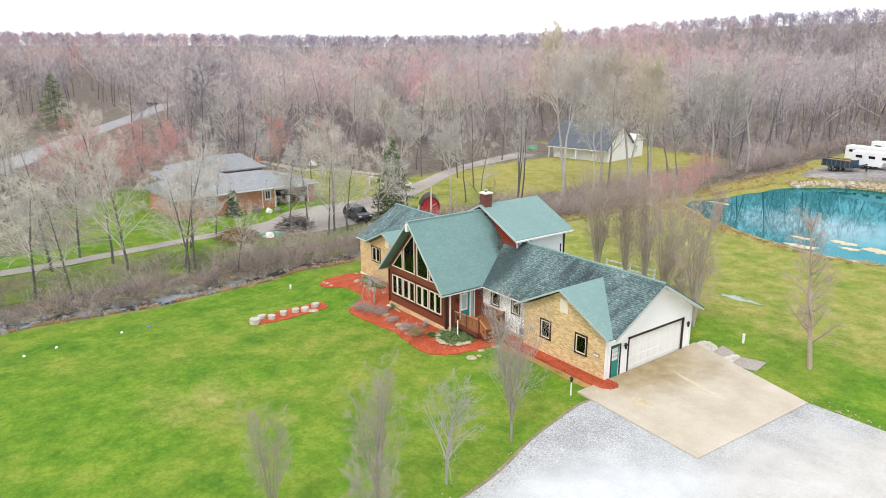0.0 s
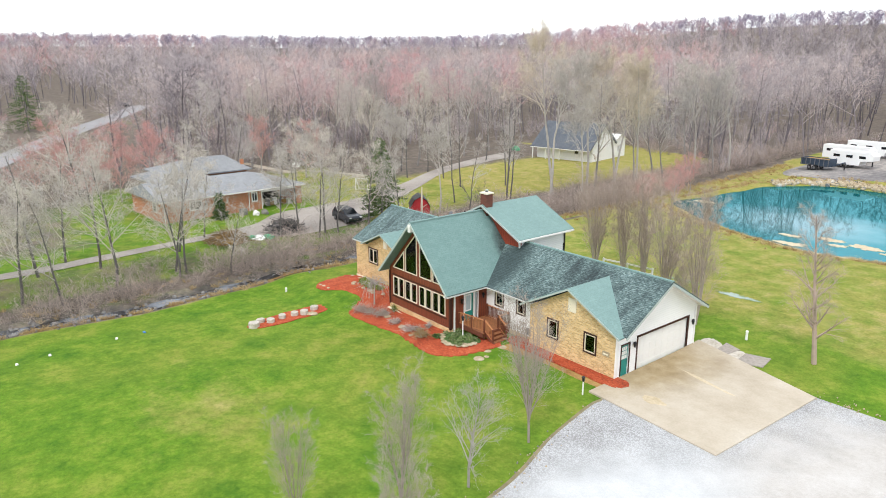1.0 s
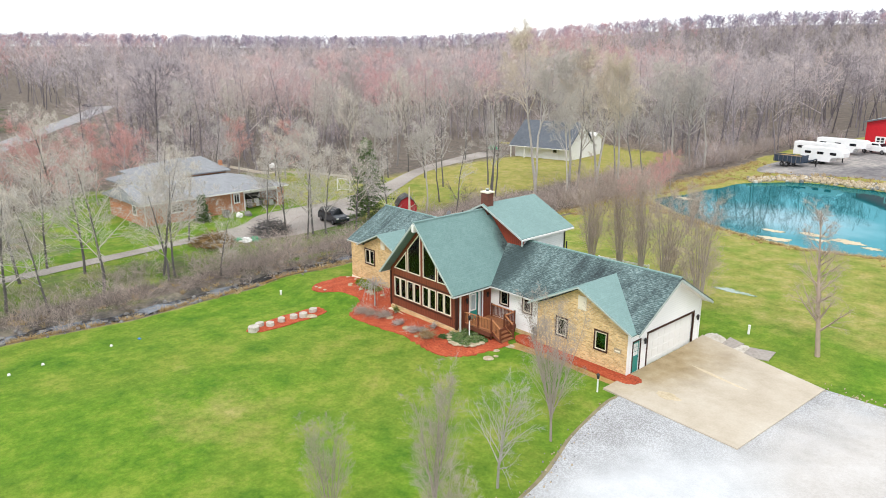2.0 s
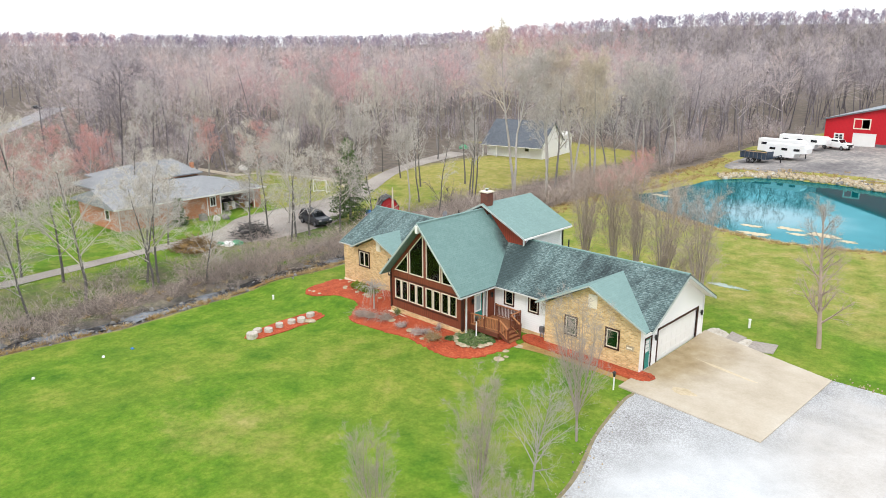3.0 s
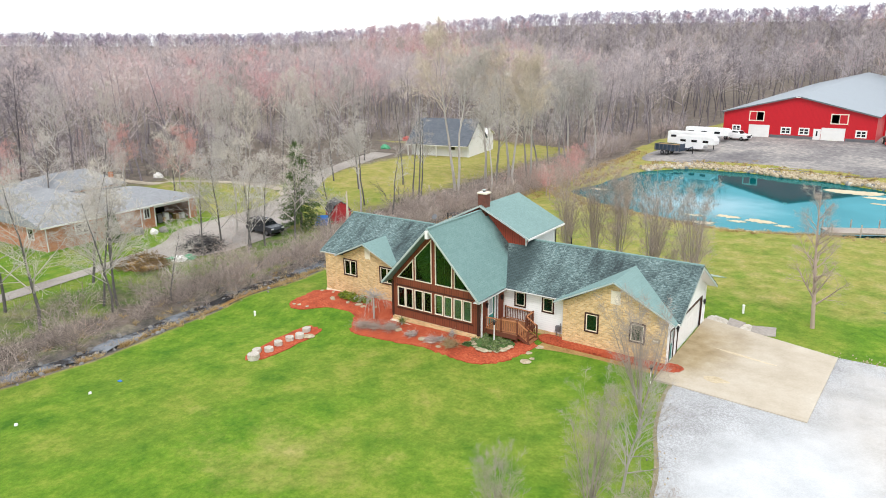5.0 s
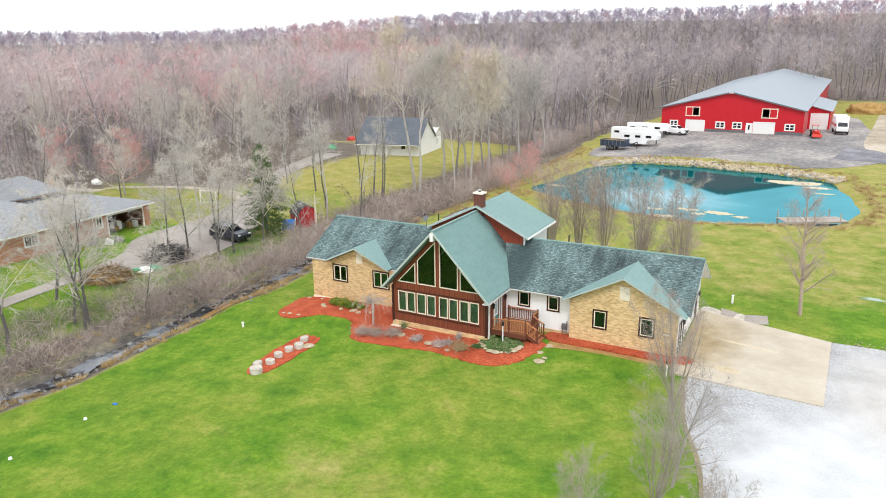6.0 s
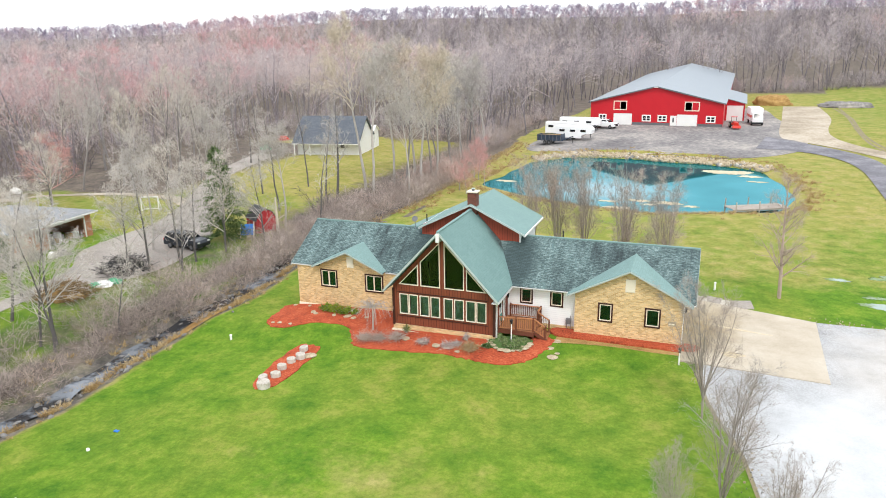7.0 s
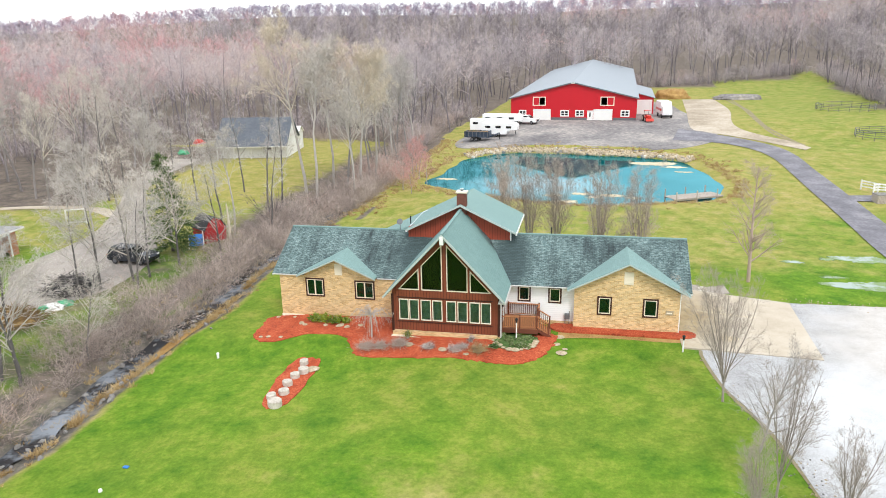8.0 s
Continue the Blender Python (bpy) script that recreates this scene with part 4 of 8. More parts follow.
LW = [rect(-15.05, -13.68, 1.40, 2.74), rect(-11.16, -9.72, 1.36, 2.70)]
RW = [rect(6.6, 7.48, 1.20, 2.46), rect(9.68, 10.6, 1.18, 2.44)]
WW = [rect(1.0, 1.82, 1.72, 2.80), rect(3.18, 4.0, 1.70, 2.78)]
LPK, RPK = (-12.52, 4.52), (8.56, 5.12)
part("wall", slab_bm([(-17.2, -0.9), (-7.45, -0.9), (-7.45, 2.95), (-9.5, 2.95), (LPK[0], LPK[1] - 0.2), (-15.5, 2.95), (-17.2, 2.95)], LW, "y", 3.0, 0.25), M["brick"], house, "buff brick front wall with cross gable")
part("sill", box_bm(-17.22, -7.46, 2.93, 3.0, -0.42, -0.22), M["cream"], house, "cream base course")
part("wall", slab_bm([(4.95, -0.3), (12.05, -0.3), (12.05, 2.95), (RPK[0], RPK[1] - 0.2), (4.95, 2.95)], RW, "y", 2.95, 0.25), M["brick"], house, "buff brick garage front with gable")
part("wall", slab_bm(rect(0.04, 4.95, 0.3, 3.05), WW, "y", 3.45, 0.2), M["white_wall"], house, "white siding link wall")
part("foundation", box_bm(0.04, 4.95, 3.42, 3.64, -0.3, 0.3), M["brick"], house)
part("wall", slab_bm(rect(3.2, 3.45, -0.3, 3.0), [], "x", 4.955, 0.2), M["brick"], house)
LEND = [(3.25, -0.9), (11.6, -0.9), (11.6, wing_z(11.6) - 0.2), (RY, RZ - 0.2), (3.25, wing_z(3.25) - 0.2)]
part("wall", slab_bm(LEND, [], "x", -17.2, 0.25), M["brick"], house, "buff brick end wall")
GDOOR, MDOOR = rect(5.15, 10.7, -0.25, 2.28), rect(3.55, 4.32, 0.02, 2.12)
part("wall", slab_bm([(3.2, -0.25), (11.6, -0.25), (11.6, wing_z(11.6) - 0.2), (RY, RZ - 0.2), (3.2, wing_z(3.2) - 0.2)], [GDOOR, MDOOR], "x", 12.07, -0.2), M["white_wall"], house, "white siding garage end wall")
part("wall", box_bm(-17.2, 12.05, 11.4, 11.6, -0.9, 3.1), M["white_wall"], house)
part("corner_post", box_bm(12.055, 12.11, 2.955, 3.22, -0.2, 3.0), M["white"], house)
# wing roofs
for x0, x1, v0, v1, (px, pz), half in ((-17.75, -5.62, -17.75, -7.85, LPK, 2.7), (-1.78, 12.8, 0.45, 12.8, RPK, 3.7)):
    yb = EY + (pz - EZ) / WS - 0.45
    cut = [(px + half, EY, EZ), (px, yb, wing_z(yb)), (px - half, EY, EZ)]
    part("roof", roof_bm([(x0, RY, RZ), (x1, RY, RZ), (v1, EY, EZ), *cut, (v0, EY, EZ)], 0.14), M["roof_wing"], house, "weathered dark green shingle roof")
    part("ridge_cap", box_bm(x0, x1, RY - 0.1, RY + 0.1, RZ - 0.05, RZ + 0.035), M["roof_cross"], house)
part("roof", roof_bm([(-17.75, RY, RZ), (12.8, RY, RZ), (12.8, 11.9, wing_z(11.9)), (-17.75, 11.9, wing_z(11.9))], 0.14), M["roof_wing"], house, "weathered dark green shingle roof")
for x, y0, y1 in ((12.8, EY, RY), (12.8, 11.9, RY), (-17.75, EY, RY), (-17.75, 11.9, RY)):
    bm = bmesh.new()
    bar(bm, (x, y0, wing_z(y0) - 0.17), (x, y1, wing_z(y1) - 0.17), 0.04, 0.15)
    part("fascia", bm, M["rake"], house)
part("soffit", slab_bm([(EY, wing_z(EY) - 0.16), (RY, RZ - 0.16), (11.9, wing_z(11.9) - 0.16), (11.9, wing_z(11.9) - 0.2), (RY, RZ - 0.2), (EY, wing_z(EY) - 0.2)], [], "x", 12.07, 0.72), M["white"], house)
for x0, x1 in ((-17.75, -15.6), (-9.4, -7.9), (0.5, 4.6)):
    part("gutter", box_bm(x0, x1, EY - 0.08, EY + 0.02, EZ - 0.115, EZ - 0.045, bevel=0.015), M["gutter"], house, "off-white gutter")
part("soffit", box_bm(0.1, 4.9, EY, 3.45, EZ - 0.1, EZ - 0.06), M["white"], house)
for x0, x1 in ((-17.7, -15.62), (-9.42, -7.5)):
    part("soffit", box_bm(x0, x1, EY, 3.0, EZ - 0.1, EZ - 0.06), M["white"], house)
# cross gables
for (px, pz), half, ez in ((LPK, 3.08, 3.13), (RPK, 4.1, 3.02)):
    yb = EY + (pz - EZ) / WS
    for s in (-1, 1):
        xe = px + s * half
        ye = EY + max(0.0, (ez - EZ) / WS)
        part("roof", roof_bm([(px, 2.45, pz), (px, yb + 0.15, pz + 0.02), (xe, ye + 0.15, ez + 0.02), (xe, 2.45, ez)], 0.13), M["roof_cross"], house, "clean teal cross-gable roof slope")
        bm = bmesh.new()
        bar(bm, (px, 2.44, pz - 0.08), (xe, 2.44, ez - 0.08), 0.04, 0.10)
        part("fascia", bm, M["rake"], house, "white rake board")
for a, b, z0, z1, y in ((-12.72, -12.16, 3.12, 3.98, 2.95), (8.28, 8.92, 3.46, 4.36, 2.9)):
    bm = bmesh.new()
    add_box(bm, a, b, y, y + 0.06, z0, z1)
    for k in range(9):
        zz = z0 + 0.06 + k * (z1 - z0 - 0.12) / 8
        add_box(bm, a + 0.04, b - 0.04, y - 0.02, y, zz - 0.02, zz + 0.02)
    part("vent", bm, M["cream"], house, "cream louvred gable vent")
def cased_window(loop, y, double=False):
    """A window of the wings: brown casing round a cream sash, with a pane and a sheet added for its teal reflection."""
    case = part("window", slab_bm(inset_loop(loop, -0.06), [inset_loop(loop, 0.045)], "y", y, -0.05), M["trim_brown"], house, "brown-cased window with a cream sash")
    sash = inset_loop(loop, 0.047)
    inner = inset_loop(loop, 0.105)
    part("sash", slab_bm(sash, [inner], "y", y, -0.035), M["cream"], case)
    part("pane", slab_bm(inner, [], "y", y + 0.02, 0.012), M["glass"], case)
    part("blind", slab_bm(inner, [], "y", y + 0.08, 0.01), M["backing_teal"], case)
    if double:
        xm = (loop[0][0] + loop[1][0]) / 2
        part("mullion", box_bm(xm - 0.045, xm + 0.045, y - 0.04, y + 0.01, inner[0][1], inner[2][1]), M["cream"], case)


for loop in LW:
    cased_window(loop, 3.0, True)
for loop, y in [(l, 2.95) for l in RW] + [(l, 3.45) for l in WW]:
    cased_window(loop, y)
part("number_plaque", box_bm(11.15, 11.66, 2.9, 2.95, 1.40, 1.70), M["stone"], house, "pale stone plaque")
part("sign_bar", box_bm(11.22, 11.58, 2.885, 2.9, 1.5, 1.59), M["cream"], house)
# garage doors
gd = part("garage_door", box_bm(11.9, 11.96, 5.2, 10.65, -0.2, 2.22), M["white"], house, "white sectional garage door")
for k in range(4):
    for j in range(8):
        z0, y0 = -0.12 + k * 0.6, 5.28 + j * 0.67
        part("panel", box_bm(11.955, 11.972, y0, y0 + 0.58, z0, z0 + 0.46, bevel=0.012), M["white"], gd)
for b in ((12.0, 12.12, 10.7, 10.82, -0.05, 2.4), (12.0, 12.12, 5.06, 5.15, -0.05, 2.4), (12.0, 12.12, 5.06, 10.82, 2.28, 2.4)):
    part("door_trim", box_bm(*b), M["trim_brown"], house, "dark brown garage door trim")
md = part("door", box_bm(11.95, 12.0, 3.58, 4.29, 0.03, 2.1), M["teal_paint"], house, "teal side door with nine panes")
for j in range(3):
    for k in range(3):
        part("pane", box_bm(12.0, 12.012, 3.66 + j * 0.19, 3.82 + j * 0.19, 1.15 + k * 0.28, 1.39 + k * 0.28), M["white"], md)
part("handle", bar_bm((12.0, 4.22, 1.0), (12.06, 4.22, 1.0), 0.05, None, 8), M["black"], md)
for b in ((12.05, 12.11, 3.48, 3.55, 0, 2.2), (12.05, 12.11, 4.32, 4.39, 0, 2.2), (12.05, 12.11, 3.48, 4.39, 2.12, 2.2)):
    part("door_trim", box_bm(*b), M["trim_brown"], house)


def wall_lamp(parent, x, y, z, axis):
    bm = bmesh.new()
    d = Vector((1, 0, 0)) if axis == "x" else Vector((0, -1, 0))
    p = Vector((x, y, z))
    bar(bm, p, p + d * 0.12, 0.06, None, 6)
    bar(bm, p + d * 0.13 + Vector((0, 0, -0.18)), p + d * 0.13 + Vector((0, 0, 0.1)), 0.13, 0.18, 6)
    bmesh.ops.create_cone(bm, cap_ends=True, segments=6, radius1=0.12, radius2=0.02, depth=0.1, matrix=Matrix.Translation(p + d * 0.13 + Vector((0, 0, 0.16))))
    return part("wall_lamp", bm, M["black"], parent, "black lantern wall lamp")


wall_lamp(house, 12.07, 4.72, 1.95, "x")
wall_lamp(house, 12.07, 11.2, 1.85, "x")
lamp_a = wall_lamp(house, 0.03, 0.95, 2.3, "x")
lamp_b = wall_lamp(house, 0.03, 3.02, 2.3, "x")
part("downspout", box_bm(12.08, 12.16, 11.5, 11.58, 0, 3.0), M["white"], house)
# entry door
ed = part("door", box_bm(-0.07, -0.02, 1.3, 2.14, 0.7, 2.7), M["teal_paint"], house, "teal entry door with oval-framed glass")
part("door_frame", slab_bm(rect(1.22, 2.62, 0.66, 2.8), [rect(1.3, 2.14, 0.66, 2.7), rect(2.26, 2.54, 0.66, 2.7)], "x", 0.03, 0.05), M["white"], house)
part("glass_frame", slab_bm(rect(1.4, 1.98, 1.35, 2.62), [rect(1.48, 1.9, 1.44, 2.53)], "x", -0.02, 0.03), M["white"], ed)
part("pane", box_bm(-0.03, -0.01, 1.48, 1.9, 1.44, 2.53), M["pale_glass"], ed)
part("sidelight", box_bm(-0.06, -0.03, 2.26, 2.54, 0.68, 2.7), M["pale_glass"], house, "pale glass sidelight")
# dormer at the back
DX0, DX1, DY0, DY1, DRZ, DEZ = -7.9, 0.05, 6.75, 11.9, 8.02, 5.98
DS = (DRZ - DEZ) / 4.2
part("wall", slab_bm([(DX0, 4.6), (DX1, 4.6), (DX1, DEZ + 0.02), (GX, DRZ - 0.16), (DX0, DEZ + 0.02)], [], "y", DY0, 0.2), M["red_siding"], house, "red-brown stained gable wall of the upper storey")
part("wall", slab_bm([(DX0, 2.9), (DX1, 2.9), (DX1, DEZ + 0.02), (GX, DRZ - 0.16), (DX0, DEZ + 0.02)], [], "y", DY1, -0.2), M["white_wall"], house)
for x, d in ((DX1, -0.2), (DX0, 0.2)):
    part("wall", slab_bm([(DY0 + 0.2, 3.0), (DY1, 3.0), (DY1, DEZ + 0.02), (DY0 + 0.2, DEZ + 0.02)], [], "x", x, d), M["white_wall"], house, "white siding upper wall")
for s in (-1, 1):
    xe = GX + s * 4.22
    low = lambda x: DRZ - DS * abs(x - GX)
    plan = [(GX, 6.15), (GX, 12.35), (xe, 12.35), (xe, 6.15)] if s > 0 else [(GX, 6.15), (GX, 12.35), (-12.4, 12.35), (-12.4, 10.5), (-8.55, 7.42), (xe, 7.42), (xe, 6.15)]
    part("roof", roof_bm([(x, y, low(x)) for x, y in plan], 0.14), M["roof_cross"], house, "teal shingle roof of the upper storey")
    bm = bmesh.new()
    bar(bm, (GX, 6.13, DRZ - 0.08), (xe, 6.13, DEZ - 0.08), 0.05, 0.13)
    part("fascia", bm, M["rake"], house)
    part("gutter", box_bm(xe - 0.06, xe + 0.06, 6.15, 12.35 if s > 0 else 7.4, DEZ - 0.2, DEZ - 0.06, bevel=0.02), M["white"], house)
part("corner_post", box_bm(0.0, 0.1, 6.68, 6.8, 4.7, 5.95), M["white"], house)
part("vent_pipe", bar_bm((-8.1, 8.3, 5.3), (-8.1, 8.3, 6.5), 0.1, None, 8), M["black"], house)
part("vent_pipe", bar_bm((3.0, 8.3, 5.0), (3.0, 8.3, 5.95), 0.1, None, 8), M["black"], house)
ch = part("chimney", box_bm(-3.98, -3.28, 6.35, 7.0, 7.0, 8.85), coursed_mat("chimney_brick", (1, 1, 0), (0, 0, 1), 0.22, 0.075, 0.006, (0.14, 0.05, 0.035), (0.20, 0.07, 0.05), (0.13, 0.085, 0.07), (0.08, 0.035, 0.025)), house, "red-brown brick chimney")
part("cap", box_bm(-4.05, -3.21, 6.28, 7.07, 8.85, 8.97, bevel=0.02), M["cream"], ch)
part("flue", bar_bm((-3.63, 6.68, 8.97), (-3.63, 6.68, 9.12), 0.22, None, 12), M["grey_metal"], ch)
part("flue_cap", bar_bm((-3.63, 6.68, 9.12), (-3.63, 6.68, 9.16), 0.32, 0.26, 12), M["rake"], ch)
# rooms behind the glass, unseen walls and floors in near-black
part("inner_floor", box_bm(-7.2, -0.2, 0.25, 6.7, 0.3, 0.38), M["dark_room"], house)
part("inner_wall", slab_bm([(-7.2, 0.3), (-0.2, 0.3), (-0.2, 3.3), (GX, 7.0), (-7.2, 3.3)], [], "y", 6.45, 0.15), M["dark_room"], house)
for b in ((-17.0, -7.3, 6.4, 6.5, -0.5, 3.1), (0.1, 11.85, 6.4, 6.5, -0.2, 3.1), (0.2, 4.9, 3.7, 6.4, 0.2, 0.3), (-17.0, -7.5, 3.3, 6.4, -0.6, -0.5)):
    part("inner_wall", box_bm(*b), M["dark_room"], house)

# ---- entry deck ----
deck = thing("entry_deck", "cedar entry deck with slatted railing and steps to the lawn", "deck", (1.3, 2.2, 0))


def dpart(name, bm, material, parent=None, label=""):
    bmesh.ops.translate(bm, verts=bm.verts[:], vec=(-1.3, -2.2, 0))
    return part(name, bm, material, parent or deck, label)


DZ = 0.62
dpart("floor", box_bm(0.05, 2.55, 0.8, 3.42, DZ - 0.06, DZ), M["deck_wood"])
for b in ((0.05, 2.6, 0.76, 0.8, DZ - 0.32, DZ), (2.55, 2.6, 0.94, 3.42, DZ - 0.3, DZ)):
    dpart("rim_joist", box_bm(*b), M["rail_dark"])
for x, y in ((0.14, 0.7), (2.5, 1.0), (2.5, 2.3), (2.5, 3.35), (0.3, 3.3), (1.35, 0.85)):
    dpart("post", box_bm(x - 0.05, x + 0.05, y - 0.05, y + 0.05, -0.5, DZ + 1.0, bevel=0.01), M["rail_dark"])


def railing(p, q, z0, z1, step=0.13, dark=False):
    p, q = Vector(p), Vector(q)
    n = max(2, int((q - p).length / step))
    for zz, hh in ((z0 + 0.9, z1 + 0.9), (z0 + 0.12, z1 + 0.12)):
        bm = bmesh.new()
        bar(bm, (*p, zz), (*q, hh), 0.13 if zz > z0 + 0.5 else 0.05, 0.04)
        dpart("rail", bm, M["rail_wood"])
    for k in range(1, n):
        f = k / n
        x, y, z = p.x + (q.x - p.x) * f, p.y + (q.y - p.y) * f, z0 + (z1 - z0) * f
        dpart("baluster", box_bm(x - 0.02, x + 0.02, y - 0.02, y + 0.02, z + 0.1, z + 0.9), M["rail_dark"] if dark else M["rail_wood"])


railing((0.14, 0.7), (2.5, 1.0), DZ, DZ)
railing((0.3, 3.32), (2.5, 3.32), DZ, DZ, dark=True)
railing((2.5, 2.35), (2.5, 3.32), DZ, DZ, dark=True)
railing((2.5, 1.05), (3.3, 1.05), DZ, DZ - 0.5)
railing((2.5, 2.35), (3.3, 2.35), DZ, DZ - 0.5, dark=True)
for k in range(3):
    z = DZ - 0.17 * (k + 1)
    dpart("step", box_bm(2.6 + k * 0.27, 2.9 + k * 0.27, 1.08, 2.32, z - 0.05, z, bevel=0.01), M["deck_wood"])
    dpart("riser", box_bm(2.6 + k * 0.27, 2.63 + k * 0.27, 1.1, 2.3, z - 0.05, z + 0.12), M["rail_dark"])
for y in (1.08, 2.32):
    dpart("stringer", bar_bm((2.6, y, DZ - 0.2), (3.45, y, 0.0), 0.05, 0.2), M["rail_dark"])
for y in (1.05, 2.35):
    dpart("post", box_bm(3.27, 3.37, y - 0.05, y + 0.05, -0.4, DZ + 0.45, bevel=0.01), M["rail_dark"])


# ---- trees ----
def unit(v):
    return v / (np.linalg.norm(v) + 1e-9)


def sprout(rnd, height, spec):
    """A bare tree as limbs (from, to, radii, level) and twigs (from, to, width). spec: for each level children, first
    place along the limb, angle, length ratio, pieces and lift; at the end the twig's number, length and width."""
    limbs, twigs = [], []
    stems = spec.get("stems", 1)
    todo = []
    bole = spec.get("bole", 0.0)
    if bole:
        limbs.append((np.array([0, 0, -0.3]), np.array([0, 0, bole]), spec["girth"] * 1.15, spec["girth"], 0))
    for s in range(stems):
        lean = spec.get("lean", 3.0) if stems == 1 else spec.get("spread", 14.0) * (0.3 + 0.7 * rnd.rand())
        a = rnd.rand() * 6.283
        d = np.array([math.sin(radians(lean)) * math.cos(a), math.sin(radians(lean)) * math.sin(a), math.cos(radians(lean))])
        todo.append((np.array([0.04 * math.cos(a), 0.04 * math.sin(a), bole - 0.1 + (bole * 0.5 * rnd.rand())]) if bole else np.array([0.12 * math.cos(a), 0.12 * math.sin(a), -0.3]) if stems > 1 else np.array([0, 0, -0.3]), d, height * (1 if stems == 1 else rnd.uniform(0.75, 1.0)), spec["girth"] * (1 if stems == 1 else 0.6), 0))
    levels = spec["levels"]
    tn, tl, tw = spec["twigs"]
    while todo:
        p, d, length, rad, lv = todo.pop()
        kids, start, ang, ratio, pieces, lift = levels[lv]
        pts = [p]
        step = length / pieces
        for k in range(pieces):
            d = unit(d + rnd.normal(0, spec.get("wander", 0.055) + 0.04 * lv, 3) + np.array([0, 0, lift]))
            pts.append(pts[-1] + d * step)
        for k in range(pieces):
            limbs.append((pts[k], pts[k + 1], rad * (1 - 0.85 * k / pieces), rad * (1 - 0.85 * (k + 1) / pieces), lv))
        for c in range(kids):
            f = start + (0.98 - start) * (c + rnd.rand()) / kids
            i = min(int(f * pieces), pieces - 1)
            q = pts[i] + (pts[i + 1] - pts[i]) * (f * pieces - i)
            axis = unit(pts[i + 1] - pts[i])
            side = unit(np.cross(axis, rnd.normal(0, 1, 3)))
            an = radians(ang * rnd.uniform(0.7, 1.3))
            nd = unit(axis * math.cos(an) + side * math.sin(an))
            nl = length * ratio * (1.15 - 0.75 * (f - start) / (1 - start)) * rnd.uniform(0.75, 1.2)
            if lv + 1 < len(levels):
                todo.append((q, nd, nl, rad * (1 - 0.8 * f) * spec.get("slender", 0.62), lv + 1))
            else:
                end = q + unit(nd + np.array([0, 0, lift])) * nl
                twigs.append((q, end, tw * 1.6))
                for t in range(tn):
                    g = rnd.uniform(0.25, 1.0)
                    o = q + (end - q) * g
                    twigs.append((o, o + unit(nd + rnd.normal(0, 0.55, 3)) * tl * rnd.uniform(0.6, 1.3), tw))
    return limbs, twigs


def limb_arrays(limbs, sides):
    """Tapered tubes for all the limbs."""
    if not limbs:
        return np.zeros((0, 3)), np.zeros((0, 3), int)
    a, b = np.array([l[0] for l in limbs]), np.array([l[1] for l in limbs])
    r0, r1 = np.array([l[2] for l in limbs]), np.array([l[3] for l in limbs])
    d = b - a
    d = d / (np.linalg.norm(d, axis=1)[:, None] + 1e-9)
    ref = np.where(np.abs(d[:, 2:3]) < 0.9, np.array([[0, 0, 1.0]]), np.array([[1.0, 0, 0]]))
    u = np.cross(d, ref)
    u = u / np.linalg.norm(u, axis=1)[:, None]
    v = np.cross(d, u)
    rings = []
    for k in range(sides):
        c, s = math.cos(6.283185 * k / sides), math.sin(6.283185 * k / sides)
        o = u * c + v * s
        rings.append(np.stack([a + o * r0[:, None], b + o * r1[:, None]], 1))
    verts = np.stack(rings, 1).reshape(-1, 3)
    base = np.arange(len(limbs))[:, None] * (2 * sides)
    tris = []
    for k in range(sides):
        i, j = 2 * k, 2 * ((k + 1) % sides)
        tris += [base + np.array([[i, j, j + 1]]), base + np.array([[i, j + 1, i + 1]])]
    return verts, np.concatenate(tris)


def twig_arrays(twigs, rnd):
    """A thin blade for each twig."""
    if not twigs:
        return np.zeros((0, 3)), np.zeros((0, 3), int)
    a, b, w = np.array([t[0] for t in twigs]), np.array([t[1] for t in twigs]), np.array([t[2] for t in twigs])
    d = b - a
    side = np.cross(d, rnd.normal(0, 1, d.shape))
    side = side / (np.linalg.norm(side, axis=1)[:, None] + 1e-9) * w[:, None]
    verts = np.stack([a - side, a + side, b], 1).reshape(-1, 3)
    return verts, np.arange(len(verts)).reshape(-1, 3)


def joined(pieces):
    vs, ts, n = [], [], 0
    for v, t in pieces:
        vs.append(v)
        ts.append(t + n)
        n += len(v)
    return np.concatenate(vs), np.concatenate(ts)


SHADE = dict(girth=0.15, lean=3, wander=0.075, slender=0.55, levels=[(15, 0.24, 48, 0.46, 6, 0.05), (9, 0.18, 46, 0.44, 3, 0.05), (5, 0.25, 42, 0.5, 2, 0.04)], twigs=(4, 0.6, 0.012))
POLE = dict(girth=0.2, levels=[(17, 0.40, 40, 0.32, 7, 0.06), (8, 0.2, 42, 0.45, 3, 0.06), (5, 0.25, 42, 0.5, 2, 0.05)], twigs=(4, 0.7, 0.013))
VASE = dict(girth=0.062, stems=13, spread=9.5, bole=0.25, slender=0.4, levels=[(9, 0.12, 25, 0.27, 6, 0.07), (5, 0.2, 28, 0.45, 3, 0.08), (4, 0.2, 30, 0.5, 2, 0.06)], twigs=(3, 0.45, 0.0046))
SLIM = dict(girth=0.14, lean=2, levels=[(13, 0.34, 40, 0.20, 7, 0.04), (6, 0.25, 45, 0.42, 3, 0.05), (4, 0.3, 42, 0.5, 2, 0.05)], twigs=(3, 0.5, 0.011))
